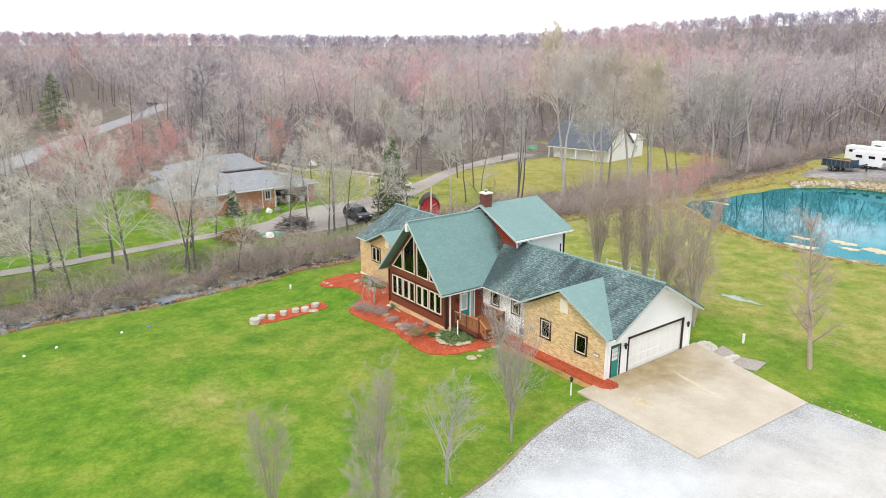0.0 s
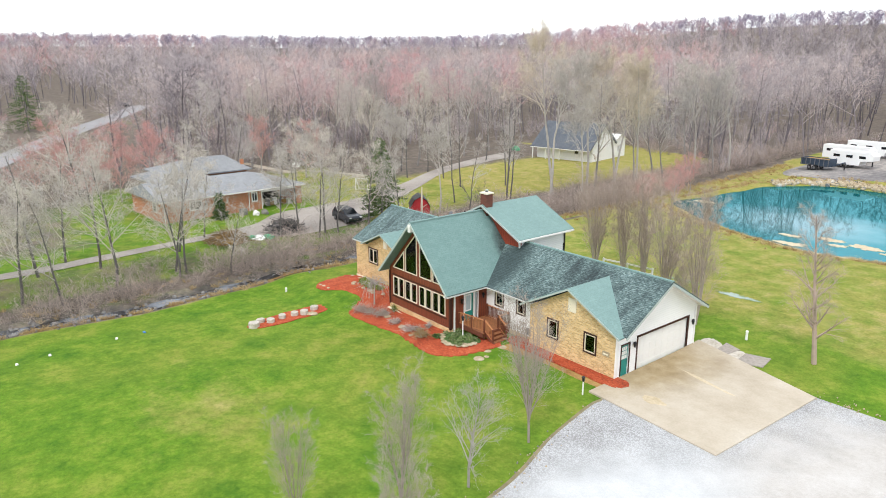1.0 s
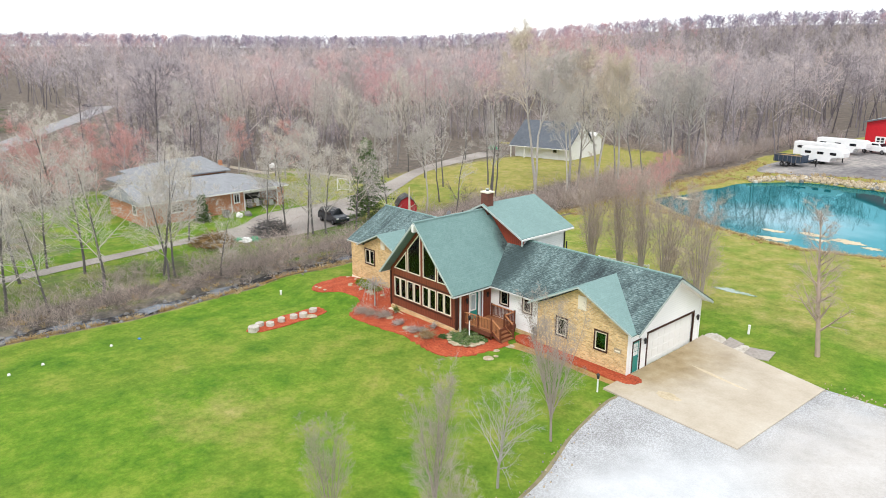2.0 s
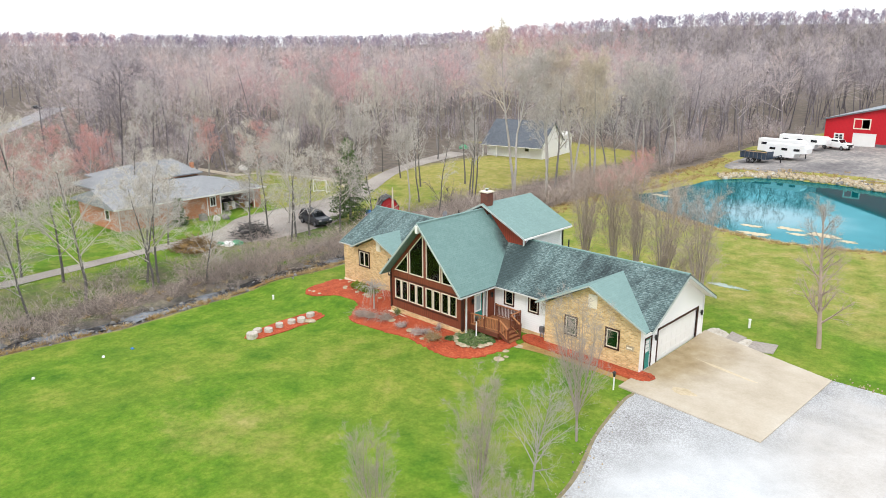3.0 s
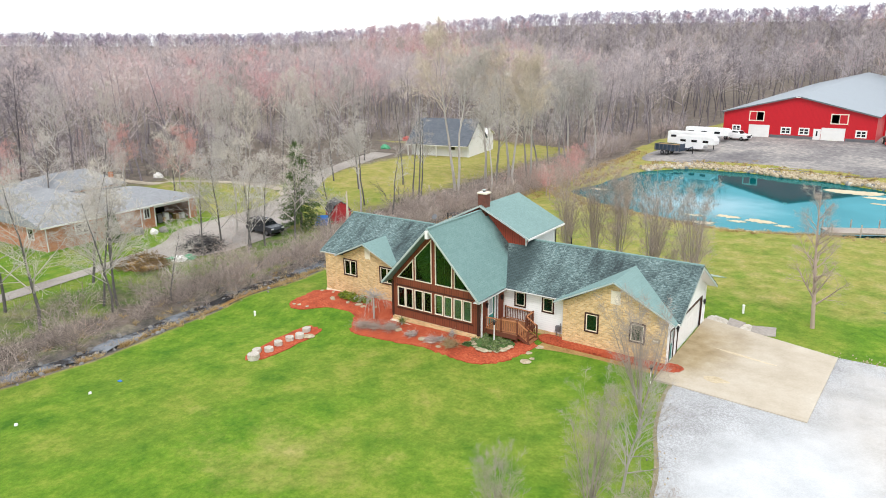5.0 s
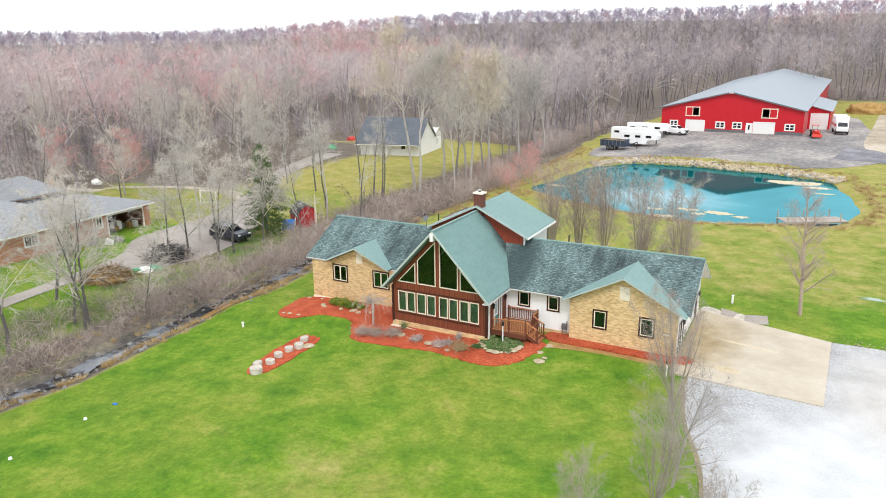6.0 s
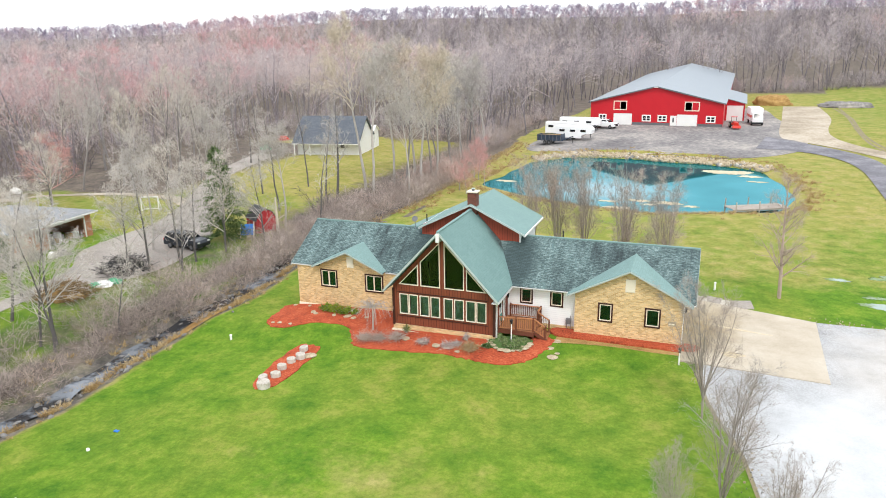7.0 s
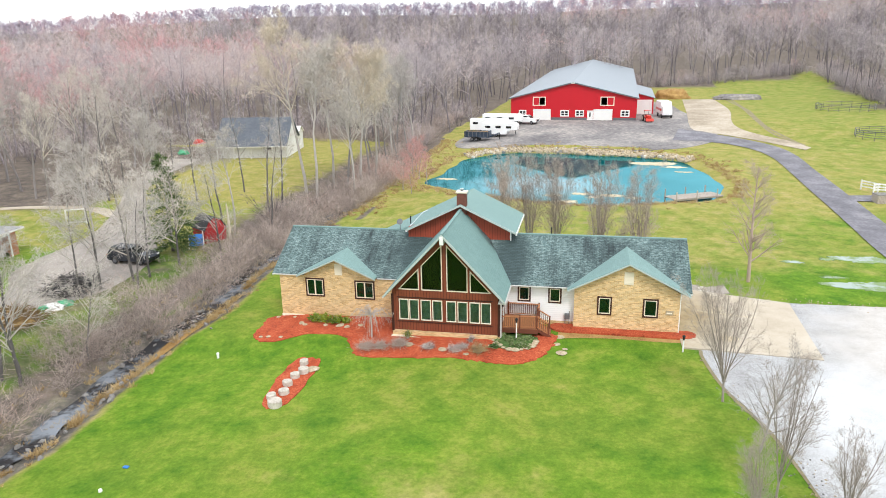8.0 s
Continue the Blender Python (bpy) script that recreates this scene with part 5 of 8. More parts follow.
YOUNG = dict(girth=0.062, stems=11, spread=25, bole=1.1, slender=0.45, levels=[(10, 0.1, 26, 0.34, 6, 0.09), (6, 0.15, 28, 0.45, 3, 0.08), (4, 0.15, 30, 0.5, 2, 0.06)], twigs=(3, 0.34, 0.0038))
SPRAY = dict(girth=0.075, lean=1, levels=[(26, 0.2, 40, 0.38, 8, 0.06), (6, 0.15, 32, 0.42, 3, 0.06), (4, 0.2, 34, 0.5, 2, 0.05)], twigs=(3, 0.34, 0.0042))
LONE = dict(girth=0.17, lean=0, wander=0.012, slender=0.55, levels=[(30, 0.2, 48, 0.25, 9, 0.05), (8, 0.2, 40, 0.42, 3, 0.06), (5, 0.25, 38, 0.5, 2, 0.04)], twigs=(3, 0.4, 0.005))
BIRCH = dict(girth=0.22, lean=5, wander=0.07, slender=0.5, levels=[(18, 0.52, 38, 0.34, 8, 0.08), (9, 0.2, 42, 0.45, 3, 0.05), (6, 0.25, 45, 0.5, 2, 0.02)], twigs=(6, 0.7, 0.015))
FOREST = dict(girth=0.2, wander=0.07, lean=4, slender=0.5, levels=[(13, 0.40, 50, 0.42, 4, 0.10), (7, 0.12, 46, 0.5, 1, 0.12)], twigs=(9, 1.3, 0.019))
BRUSH = dict(girth=0.03, stems=6, spread=50, wander=0.12, levels=[(8, 0.1, 46, 0.5, 2, 0.03)], twigs=(2, 0.5, 0.010))


def tree_kind(name, seed, height, spec, material, label, tint=0.3, sides=(6, 4, 3), group="", trunk_tint=None):
    """A tree to be copied: trunk with its limbs, and the crown of fine branches."""
    rnd = np.random.RandomState(seed)
    limbs, twigs = sprout(rnd, height, spec)
    root = tagged(new(name), label, "tree" if "shrub" not in name else "shrub", group)
    lv0 = [l for l in limbs if l[4] == 0]
    v, t = limb_arrays(lv0, sides[0])
    ob = new("trunk", fast_mesh("trunk", v, t, material, np.full(len(v), trunk_tint if trunk_tint is not None else tint * 0.6)))
    ob.parent = root
    ob = None
    v, t = joined([limb_arrays([l for l in limbs if l[4] == 1], sides[1]), limb_arrays([l for l in limbs if l[4] > 1], sides[2]), twig_arrays(twigs, rnd)])
    ob = new("crown", fast_mesh("crown", v, t, material, np.full(len(v), tint)))
    ob.parent = root
    return root


rng = np.random.RandomState(11)


def plant(kind, x, y, size=1.0, turn=None, drop=0.0):
    t = rng.uniform(0, 360) if turn is None else turn
    ob = copy_thing(kind, pose(x, y, land1(x, y) - drop, rng.uniform(-3, 3), rng.uniform(-3, 3), t))
    ob.scale = (size, size, size * rng.uniform(0.92, 1.08))
    return ob


def drop_kind(kind):
    for o in (*kind.children_recursive, kind):
        bpy.data.objects.remove(o)


# young trees on the lawn beside the drive
young = [tree_kind("young_tree", 21 + k, 6.2, YOUNG, M["bark_brown"], "slender leafless young tree on the lawn", 0.4, group="young lawn trees") for k in range(3)]
UPRIGHT = dict(YOUNG, spread=13, stems=8)
slender = [tree_kind("young_tree", 28 + k, 6.4, UPRIGHT, M["bark_brown"], "narrow upright leafless young tree on the lawn", 0.35, group="young lawn trees") for k in range(2)]
plant(young[0], 13.5, -5.9, 1.0)
spray = tree_kind("young_tree", 25, 6.0, SPRAY, M["bark_pale"], "pale slender young tree with rising branches", 0.1, group="young lawn trees")
plant(spray, 14.4, -10.8, 1.0)
plant(slender[0], 14.3, -14.5, 0.95)
plant(slender[1], 12.6, -18.6, 0.7)
plant(young[1], 16.6, -16.2, 0.66)
reds = [tree_kind("red_bud_tree", 51 + k, 9.0, SHADE, M["bark"], "leafless tree with a haze of red buds", 0.95, group="red-budding trees", trunk_tint=0.2) for k in range(2)]
for k, (x, y, s) in enumerate(((-78, 2.7, 1.0), (-82, -2.4, 1.1), (-81, -9.3, 1.1), (-86, 6, 1.0), (-74, -14, 0.9), (-66, -8.5, 0.9), (-79, 22, 1.0), (-72, 27, 1.1), (-90, -6, 1.1), (-70, -3.8, 0.8), (-17.6, 55, 0.45), (-19.5, 58, 0.5), (-21.5, 62, 0.6), (-20.5, 52, 0.5), (-22, 66, 0.6), (-18.5, 49, 0.4))):
    plant(reds[k % 2], x, y, s)
# row of many-stemmed trees behind the house
vases = [tree_kind("multi_stem_tree", 41 + k, 7.6, VASE, M["bark_brown"], "upright many-stemmed leafless tree in a row", 0.75, group="tree row behind the house") for k in range(3)]
for k, (x, y, s) in enumerate(((-1.6, 18.0, 1.25), (0.5, 19.3, 1.22), (3.0, 18.6, 1.28), (6.7, 16.0, 1.25), (10.4, 14.7, 1.25), (8.4, 15.6, 0.55), (-4.6, 41, 0.7))):
    plant(vases[k % 3], x, y, s)
birch = tree_kind("pale_tree", 61, 10.0, LONE, M["bark_brown"], "brown-barked leafless tree in the grass", 0.8, trunk_tint=0.95)
plant(birch, 18.9, 14.4, 1.0, 40).rotation_euler = (0.12, -0.06, 0.0)
# tall trees of the strip between the houses and round the clearing
poles = [tree_kind("tall_tree", 71 + k, 17.0, POLE, M["bark"], "tall leafless woodland tree", 0.22 + 0.13 * k, group="tall trees between the houses", trunk_tint=0.12) for k in range(4)]
pales = [tree_kind("tall_pale_tree", 81 + k, 19.5, BIRCH, M["bark_pale"], "tall leafless tree with pale bark", 0.5 + 0.4 * k, group="tall trees between the houses", trunk_tint=0.3) for k in range(2)]
shades = [tree_kind("shade_tree", 91 + k, 12.0, SHADE, M["bark"], "spreading leafless tree beside the creek", 0.34 + 0.12 * k, group="creek-side trees", trunk_tint=0.02) for k in range(3)]
slims = [tree_kind("slim_tree", 75 + k, 15.0, SLIM, M["bark"], "slim dark-trunked leafless tree on the lawn", 0.22 + 0.1 * k, group="slim trees before the white house", trunk_tint=0.02) for k in range(3)]
for x, y, s, kind in ((-28.9, 51.4, 1.0, 2), (-28, 60, 0.9, 3), (-30, 68, 0.85, 2), (-27, 73, 0.8, 0), (-72, 40, 0.9, 0), (-78, 44, 1.0, 1), (-69, 49, 0.95, 2), (-75, 54, 1.0, 3), (-83, 38, 0.95, 2), (-72, 63, 1.0, 1), (-80, 66, 1.0, 2), (-68, 38, 0.8, 3), (-86, 50, 1.05, 0), (-74, 72, 1.0, 0), (-84, 14, 0.9, 1), (-88, 24, 1.0, 2), (-76, 36, 0.85, 1), (-90, -18, 1.0, 2), (-96, -26, 1.0, 0), (-104, -33, 1.0, 1), (-88, -32, 1.0, 3), (-26.5, 66, 0.8, 1), (-27.5, 82, 0.9, 0), (-30.5, 86, 0.95, 1), (-33.5, 84, 1, 2)):
    plant(poles[kind], x, y, s)
for k, (x, y, s) in enumerate(((-43, 47, 0.95), (-47, 41, 0.9), (-60, 40, 1.0), (-64, 62, 0.95), (-55, 44, 0.9), (-62, 46, 0.85), (-66, 43, 1.0), (-32.8, 37.3, 1.0), (-38.9, 33, 0.9), (-36.5, 41, 0.95), (-33.4, 38.6, 0.9), (-29.5, 27.5, 0.75))):
    plant(slims[k % 3], x, y, s)
for x, y, s, kind in ((-30.6, 44, 1.0, 0), (-33.7, 47.9, 1.1, 1), (-31.5, 53, 1.05, 0), (-30, 80, 0.95, 0), (-28, 88, 0.9, 0), (-43.0, 24.5, 0.66, 0), (-41.5, 13.0, 0.58, 0), (-33.4, 25.8, 0.62, 0), (-25.5, 44.5, 0.7, 0), (-27.6, 54.5, 1.0, 1), (-30.2, 58, 1.0, 1), (-26.8, 58.5, 0.92, 1)):
    plant(pales[kind], x, y, s)
for x, y, s, kind in ((-31.1, -14.6, 0.95, 1), (-36.3, -14.7, 0.9, 0), (-37.6, -6.6, 0.9, 2), (-31.2, -8.1, 0.85, 0), (-30.4, -9.0, 0.8, 1), (-31.9, -8.9, 0.8, 2), (-36.7, 5.0, 0.75, 1), (-36.4, 6.9, 0.85, 0), (-35.0, 9.7, 0.9, 2), (-34.2, 11.0, 0.85, 1), (-33.4, 8.0, 0.75, 0), (-41.8, -2.3, 0.7, 2), (-28.8, -4.5, 0.55, 1), (-33.5, 14.8, 0.8, 2), (-30.5, 17.5, 0.75, 0), (-31.0, -22.3, 0.9, 2), (-30.2, -27.6, 0.9, 1), (-37, -20, 1.0, 0), (-67, -20, 1.1, 2), (-50, -34, 1.1, 0), (-41, -34, 1.0, 2), (-40.5, -17, 0.85, 2), (-61, -32, 1.2, 0), (-70, -9, 1.1, 2), (-74, -24, 1.2, 1), (-66, -36, 1.1, 0), (-33.5, -30, 1.0, 1), (-29.2, -19.5, 0.8, 0), (-34.8, -25.5, 1.0, 1), (-68, 5, 0.85, 1), (-71, 14, 0.9, 0), (-66, 22, 0.8, 2), (-78, -20, 1.0, 0), (-84, -24, 1.0, 2)):
    plant(shades[kind], x, y, s)
for k in (*young, *slender, spray, *reds, *vases, birch, *poles, *slims, *pales, *shades):
    drop_kind(k)


def scatter(rnd, kinds, spots, scales, tints, material, name, label, category):
    """Many trees joined into one: kinds are (points, triangles, shades), spots are (x, y)."""
    vs, ts, at, n = [], [], [], 0
    which = rnd.randint(0, len(kinds), len(spots))
    zs = land(spots[:, 0], spots[:, 1])
    turn = rnd.uniform(0, 6.283, len(spots))
    for k, (v, t, tone_of) in enumerate(kinds):
        sel = np.where(which == k)[0]
        if not len(sel):
            continue
        c, s = np.cos(turn[sel])[:, None], np.sin(turn[sel])[:, None]
        sc = scales[sel][:, None]
        x = (v[None, :, 0] * c - v[None, :, 1] * s) * sc + spots[sel, 0:1]
        y = (v[None, :, 0] * s + v[None, :, 1] * c) * sc + spots[sel, 1:2]
        z = v[None, :, 2] * sc + zs[sel][:, None]
        vs.append(np.stack([x, y, z], -1).reshape(-1, 3))
        ts.append((t[None] + (np.arange(len(sel)) * len(v))[:, None, None] + n).reshape(-1, 3))
        at.append((tints[sel][:, None] * tone_of[None]).reshape(-1))
        n += len(sel) * len(v)
    me = fast_mesh(name, np.concatenate(vs), np.concatenate(ts), material, np.concatenate(at))
    return tagged(new(name, me), label, category, kind="stuff")


def stuff_kind(seed, height, spec, sides=3):
    rnd = np.random.RandomState(seed)
    limbs, twigs = sprout(rnd, height, spec)
    a, b = limb_arrays(limbs, sides), twig_arrays(twigs, rnd)
    v, t = joined([a, b])
    lv = np.array([l[4] for l in limbs]).repeat(2 * sides)
    # Trunk tone holds dark bark plus the shadow low in the stand.
    shade = np.concatenate([np.where(lv == 0, 0.18, 0.7), np.full(len(b[0]), 1.0)])
    return v, t, shade


def red_stand(x, y):
    return np.exp(-((x + 105) / 42) ** 2 - ((y - 72) / 40) ** 2)


def red_patch(x, y):
    return 0.5 + 0.5 * np.sin(x * 0.031 + 1.3) * np.sin(y * 0.027 + 0.4) + 0.3 * np.sin(x * 0.011 + y * 0.013)


def spread(rnd, step, lo, hi, az0, az1):
    """Loose spots over a ring of the land, within a sector of directions."""
    n = int(2 * hi / step)
    g = np.stack(np.meshgrid(np.arange(-n // 2, n // 2), np.arange(-n // 2, n // 2)), -1).reshape(-1, 2) * step + 0.0
    g = g + rnd.uniform(-0.48, 0.48, g.shape) * step
    r, az = np.hypot(g[:, 0], g[:, 1]), np.degrees(np.arctan2(g[:, 1], g[:, 0])) % 360
    return g[(r > lo) & (r < hi) & (az > az0) & (az < az1)]


rw = np.random.RandomState(5)
near_kinds = [stuff_kind(200 + k, 18.0, FOREST) for k in range(8)]
s = spread(rw, 7.7, 25, 260, 52, 208)
s = s[wooded(s[:, 0], s[:, 1])]
patchy = np.sin(s[:, 0] * 0.11 + 2 * np.sin(s[:, 1] * 0.05)) * np.sin(s[:, 1] * 0.13 + 1)
grey = rw.choice([0.09, 0.20, 0.33, 0.48], len(s), p=[0.26, 0.34, 0.26, 0.14])
tint = np.clip(grey + 0.10 * patchy + 0.06 * rw.randn(len(s)) + 0.7 * red_stand(s[:, 0], s[:, 1]) + 0.3 * sstep(0.72, 1.0, red_patch(s[:, 0], s[:, 1])) - 0.03 * sstep(-70, -10, s[:, 0]), 0.03, 0.95)
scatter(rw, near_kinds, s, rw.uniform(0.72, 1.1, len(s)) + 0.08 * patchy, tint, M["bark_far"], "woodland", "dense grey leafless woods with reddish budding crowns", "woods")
MID = dict(girth=0.2, wander=0.08, levels=[(15, 0.36, 50, 0.42, 2, 0.1)], twigs=(8, 2.4, 0.045))
mid_kinds = [stuff_kind(300 + k, 15.0, MID) for k in range(6)]
s = spread(rw, 10.8, 260, 560, 60, 200)
s = s[wooded(s[:, 0], s[:, 1])]
north = sstep(135, 105, np.degrees(np.arctan2(s[:, 1], s[:, 0])) % 360)
tint = np.clip(0.27 + 0.14 * rw.randn(len(s)) + 0.5 * sstep(0.6, 1.0, red_patch(s[:, 0], s[:, 1])) + 0.4 * np.exp(-((s[:, 0] + 220) / 130) ** 2 - ((s[:, 1] - 190) / 130) ** 2) - 0.07 * north, 0.03, 0.95)
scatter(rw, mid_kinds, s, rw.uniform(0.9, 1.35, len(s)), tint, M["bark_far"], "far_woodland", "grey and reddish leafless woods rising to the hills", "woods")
FARK = dict(girth=0.2, wander=0.1, levels=[(13, 0.34, 58, 0.46, 1, 0.12)], twigs=(7, 2.3, 0.14))
far_kinds = [stuff_kind(400 + k, 12.5, FARK) for k in range(5)]
s = spread(rw, 22.0, 560, 1250, 62, 198)
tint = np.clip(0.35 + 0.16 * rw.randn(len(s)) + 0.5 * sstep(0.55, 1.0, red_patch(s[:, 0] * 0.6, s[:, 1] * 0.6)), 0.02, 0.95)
scatter(rw, far_kinds, s, rw.uniform(1.0, 1.2, len(s)), tint, M["bark_hill_haze"], "hill_woodland", "hazy leafless woods on the far hills", "woods")
# undergrowth at the near edge of the woods, and low red brush before the road
UNDER = dict(girth=0.05, stems=5, spread=30, levels=[(8, 0.1, 34, 0.5, 2, 0.04)], twigs=(3, 0.9, 0.018))
under_kinds = [stuff_kind(600 + k, 5.0, UNDER) for k in range(4)]
s = spread(rw, 5.2, 25, 150, 60, 205)
s = s[wooded(s[:, 0], s[:, 1])]
t2 = spread(rw, 4.6, 85, 250, 150, 205)
road_y = np.interp(-t2[:, 0], [80, 116, 162, 198, 262], [-40, -18, 2, 19.5, 55])
t2 = t2[inside(OPEN_ROAD, t2[:, 0], t2[:, 1]) & ((t2[:, 1] > road_y + 7) | (t2[:, 1] < road_y - 14))]
rim = [(-20, 205), (46, 226), (92, 262), (84, 200), (78, 149), (92, 90)]
t3 = []
for (x0, y0), (x1, y1) in zip(rim, rim[1:]):
    for k in range(70):
        f, d = rw.rand(), abs(rw.normal(0, 4)) + 0.5
        l = math.hypot(x1 - x0, y1 - y0)
        t3.append((x0 + (x1 - x0) * f - (y1 - y0) / l * d, y0 + (y1 - y0) * f + (x1 - x0) / l * d if y1 > y0 else y0 + (y1 - y0) * f + (x1 - x0) / l * d))
t3 = np.array(t3)
t3 = t3[wooded(t3[:, 0], t3[:, 1])]
s = np.concatenate([s, t3])
both = np.concatenate([s, t2])
tint = np.clip(np.concatenate([0.3 + 0.2 * rw.randn(len(s)), 0.75 + 0.15 * rw.randn(len(t2))]), 0.02, 1)
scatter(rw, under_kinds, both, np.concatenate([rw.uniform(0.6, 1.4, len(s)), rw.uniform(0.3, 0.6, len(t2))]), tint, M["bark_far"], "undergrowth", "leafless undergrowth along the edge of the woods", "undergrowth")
# brush along the creek and the wood's edge
brush_kinds = [stuff_kind(500 + k, 2.6, BRUSH) for k in range(5)]
bs = []
for y in np.arange(-58, 44, 0.8):
    for k in range((4 if math.sin(y * 0.31) + math.sin(y * 0.83) > 0.0 else 2) if y < -6 else 6):
        bs.append((float(creek_x(y)) - (1.1 if y < -6 else 0.5) - abs(rw.normal(0, 2.7)), y + rw.uniform(-0.6, 0.6)))
    if rw.rand() < 0.03:
        bs.append((float(creek_x(y)) + 1.3 + abs(rw.normal(0, 0.3)), y))
for y in np.arange(20, 66, 0.8):
    for k in range(5):
        bs.append((-25.0 + 0.06 * (y - 20) - abs(rw.normal(0, 4.2)), y))
for y in np.arange(60, 140, 1.0):
    for k in range(3):
        bs.append((-26.5 - abs(rw.normal(0, 3.0)), y))
for k in range(160):
    bs.append((rw.uniform(-62, -28), rw.uniform(96, 110)))
for k in range(40):
    bs.append((rw.uniform(-36, -29), rw.uniform(-34, 18)))
bs = np.array(bs)
btint = np.clip(0.34 + 0.2 * rw.randn(len(bs)) + 0.4 * sstep(48, 60, bs[:, 1]) * sstep(76, 66, bs[:, 1]), 0.02, 1)
bsize = rw.uniform(0.4, 1.1, len(bs)) * np.where(bs[:, 1] > 40, 1.25, np.where(bs[:, 1] > -6, 1.15, 0.95))
bsize *= 1.0 + 0.38 * np.sin(bs[:, 1] * 0.62 + bs[:, 0] * 0.4) * np.sin(bs[:, 1] * 0.23 + 0.8)
scatter(rw, brush_kinds, bs, bsize, btint, M["bark_brush"], "creek_brush", "tangled leafless brush along the creek banks", "brush")
# dead grass tufts along the water's edge
def tuft_kind(seed, count=22, h=0.42):
    rnd = np.random.RandomState(seed)
    bl = []
    for k in range(count):
        p = np.array([rnd.normal(0, 0.14), rnd.normal(0, 0.14), -0.02])
        bl.append((p, p + np.array([rnd.normal(0, 0.22), rnd.normal(0, 0.22), h * rnd.uniform(0.5, 1.1)]), 0.022))
    v, t = twig_arrays(bl, rnd)
    return v, t, np.clip(1 + 0.3 * rnd.randn(count), 0.3, 1.6).repeat(3)


tufts = [tuft_kind(700 + k) for k in range(5)]
ts_ = []
for y in np.arange(-50, 34, 0.11):
    if math.sin(y * 0.55) + 0.6 * math.sin(y * 1.7 + 1) < -0.85:
        continue
    ts_.append((float(creek_x(y)) + 0.95 + 0.25 * math.sin(y * 0.8) + rw.normal(0, 0.2), y))
for k in range(260):
    y = rw.uniform(-50, 34)
    ts_.append((float(creek_x(y)) + rw.uniform(-4.5, 2.6), y))
for k in range(1000):
    a = rw.uniform(0, 6.283)
    r = float(pond_rim(a)) * (1.05 + abs(rw.normal(0, 0.06)))
    ts_.append((POND_C[0] + r * math.cos(a), POND_C[1] + r * math.sin(a)))
for k in range(500):
    ts_.append((-23.5 + abs(rw.normal(0, 2.0)) - 1.0, rw.uniform(36, 100)))
ts_ = np.array(ts_)
scatter(rw, tufts, ts_, rw.uniform(0.5, 1.25, len(ts_)), np.clip(0.5 + 0.25 * rw.randn(len(ts_)), 0.05, 0.95), M["tan_tuft"], "bank_grass", "tan dead grass tufts along the creek bank", "grass")


# ---- red barn ----
barn = thing("barn", "large red ribbed-metal barn with grey metal roof", "barn", (1.9, 120, 1.75), -2.5)
barn.matrix_basis = pose(1.9, 120, 1.75, 1.15, 0, -2.5)
BW, BE, BP, BD = 14.2, 5.4, 8.85, 108
bh_holes = [rect(a, b, z0, z1) for a, b, z0, z1 in ((-9.0, -4.9, 0.05, 2.85), (3.35, 4.7, 0.05, 2.55), (4.75, 9.0, 0.05, 2.85), (-9.0, -6.2, 3.7, 5.55), (6.3, 9.2, 3.7, 5.55), (-12.2, -10.7, 1.3, 2.5), (-2.6, -0.9, 1.3, 2.5), (0.8, 2.5, 1.3, 2.5), (10.9, 12.6, 1.3, 2.5))]
part("wall", slab_bm([(-BW, 0), (BW, 0), (BW, BE), (0, BP), (-BW, BE)], bh_holes, "y", 0, 0.25), M["barn_red"], barn, "red ribbed metal front wall")
part("wainscot", box_bm(-BW, -9.1, -0.04, 0, -0.2, 0.95), M["grey_metal"], barn)
for a, b in ((-4.8, 3.3), (9.1, BW)):
    part("wainscot", box_bm(a, b, -0.04, 0, -0.2, 0.95), M["grey_metal"], barn, "grey metal wainscot")
for x, d in ((-BW, 0.25), (BW, -0.25)):
    part("wall", slab_bm([(0.25, -0.3), (BD, -4.0), (BD, BE), (0.25, BE)], [], "x", x, d), M["barn_red"], barn)
part("wall", slab_bm([(-BW, 0), (BW, 0), (BW, BE), (0, BP), (-BW, BE)], [], "y", BD, 0.25), M["barn_red"], barn)
for s_ in (-1, 1):
    part("roof", roof_bm([(0, -0.5, BP + 0.1), (0, BD + 0.5, BP + 0.1), (s_ * (BW + 0.5), BD + 0.5, BE - 0.02), (s_ * (BW + 0.5), -0.5, BE - 0.02)], 0.15), M["barn_roof"], barn, "light grey ribbed metal roof")
    bm = bmesh.new()
    bar(bm, (0, -0.5, BP - 0.05), (s_ * (BW + 0.5), -0.5, BE - 0.17), 0.06, 0.25)
    part("fascia", bm, M["grey_metal"], barn)
for a, b in ((-9.0, -4.9), (4.75, 9.0)):
    dr = part("overhead_door", box_bm(a, b, 0.05, 0.12, 0.05, 2.85), M["white"], barn, "white overhead door")
    for k in range(4):
        part("panel", box_bm(a + 0.08, b - 0.08, 0.03, 0.06, 0.12 + k * 0.69, 0.72 + k * 0.69, bevel=0.01), M["white"], dr)
dr = part("door", box_bm(3.35, 4.7, 0.03, 0.1, 0.05, 2.55), M["white"], barn, "white door with a narrow pane")
part("pane", box_bm(3.85, 4.15, 0.01, 0.03, 1.1, 2.1), M["glass_dark"], dr)
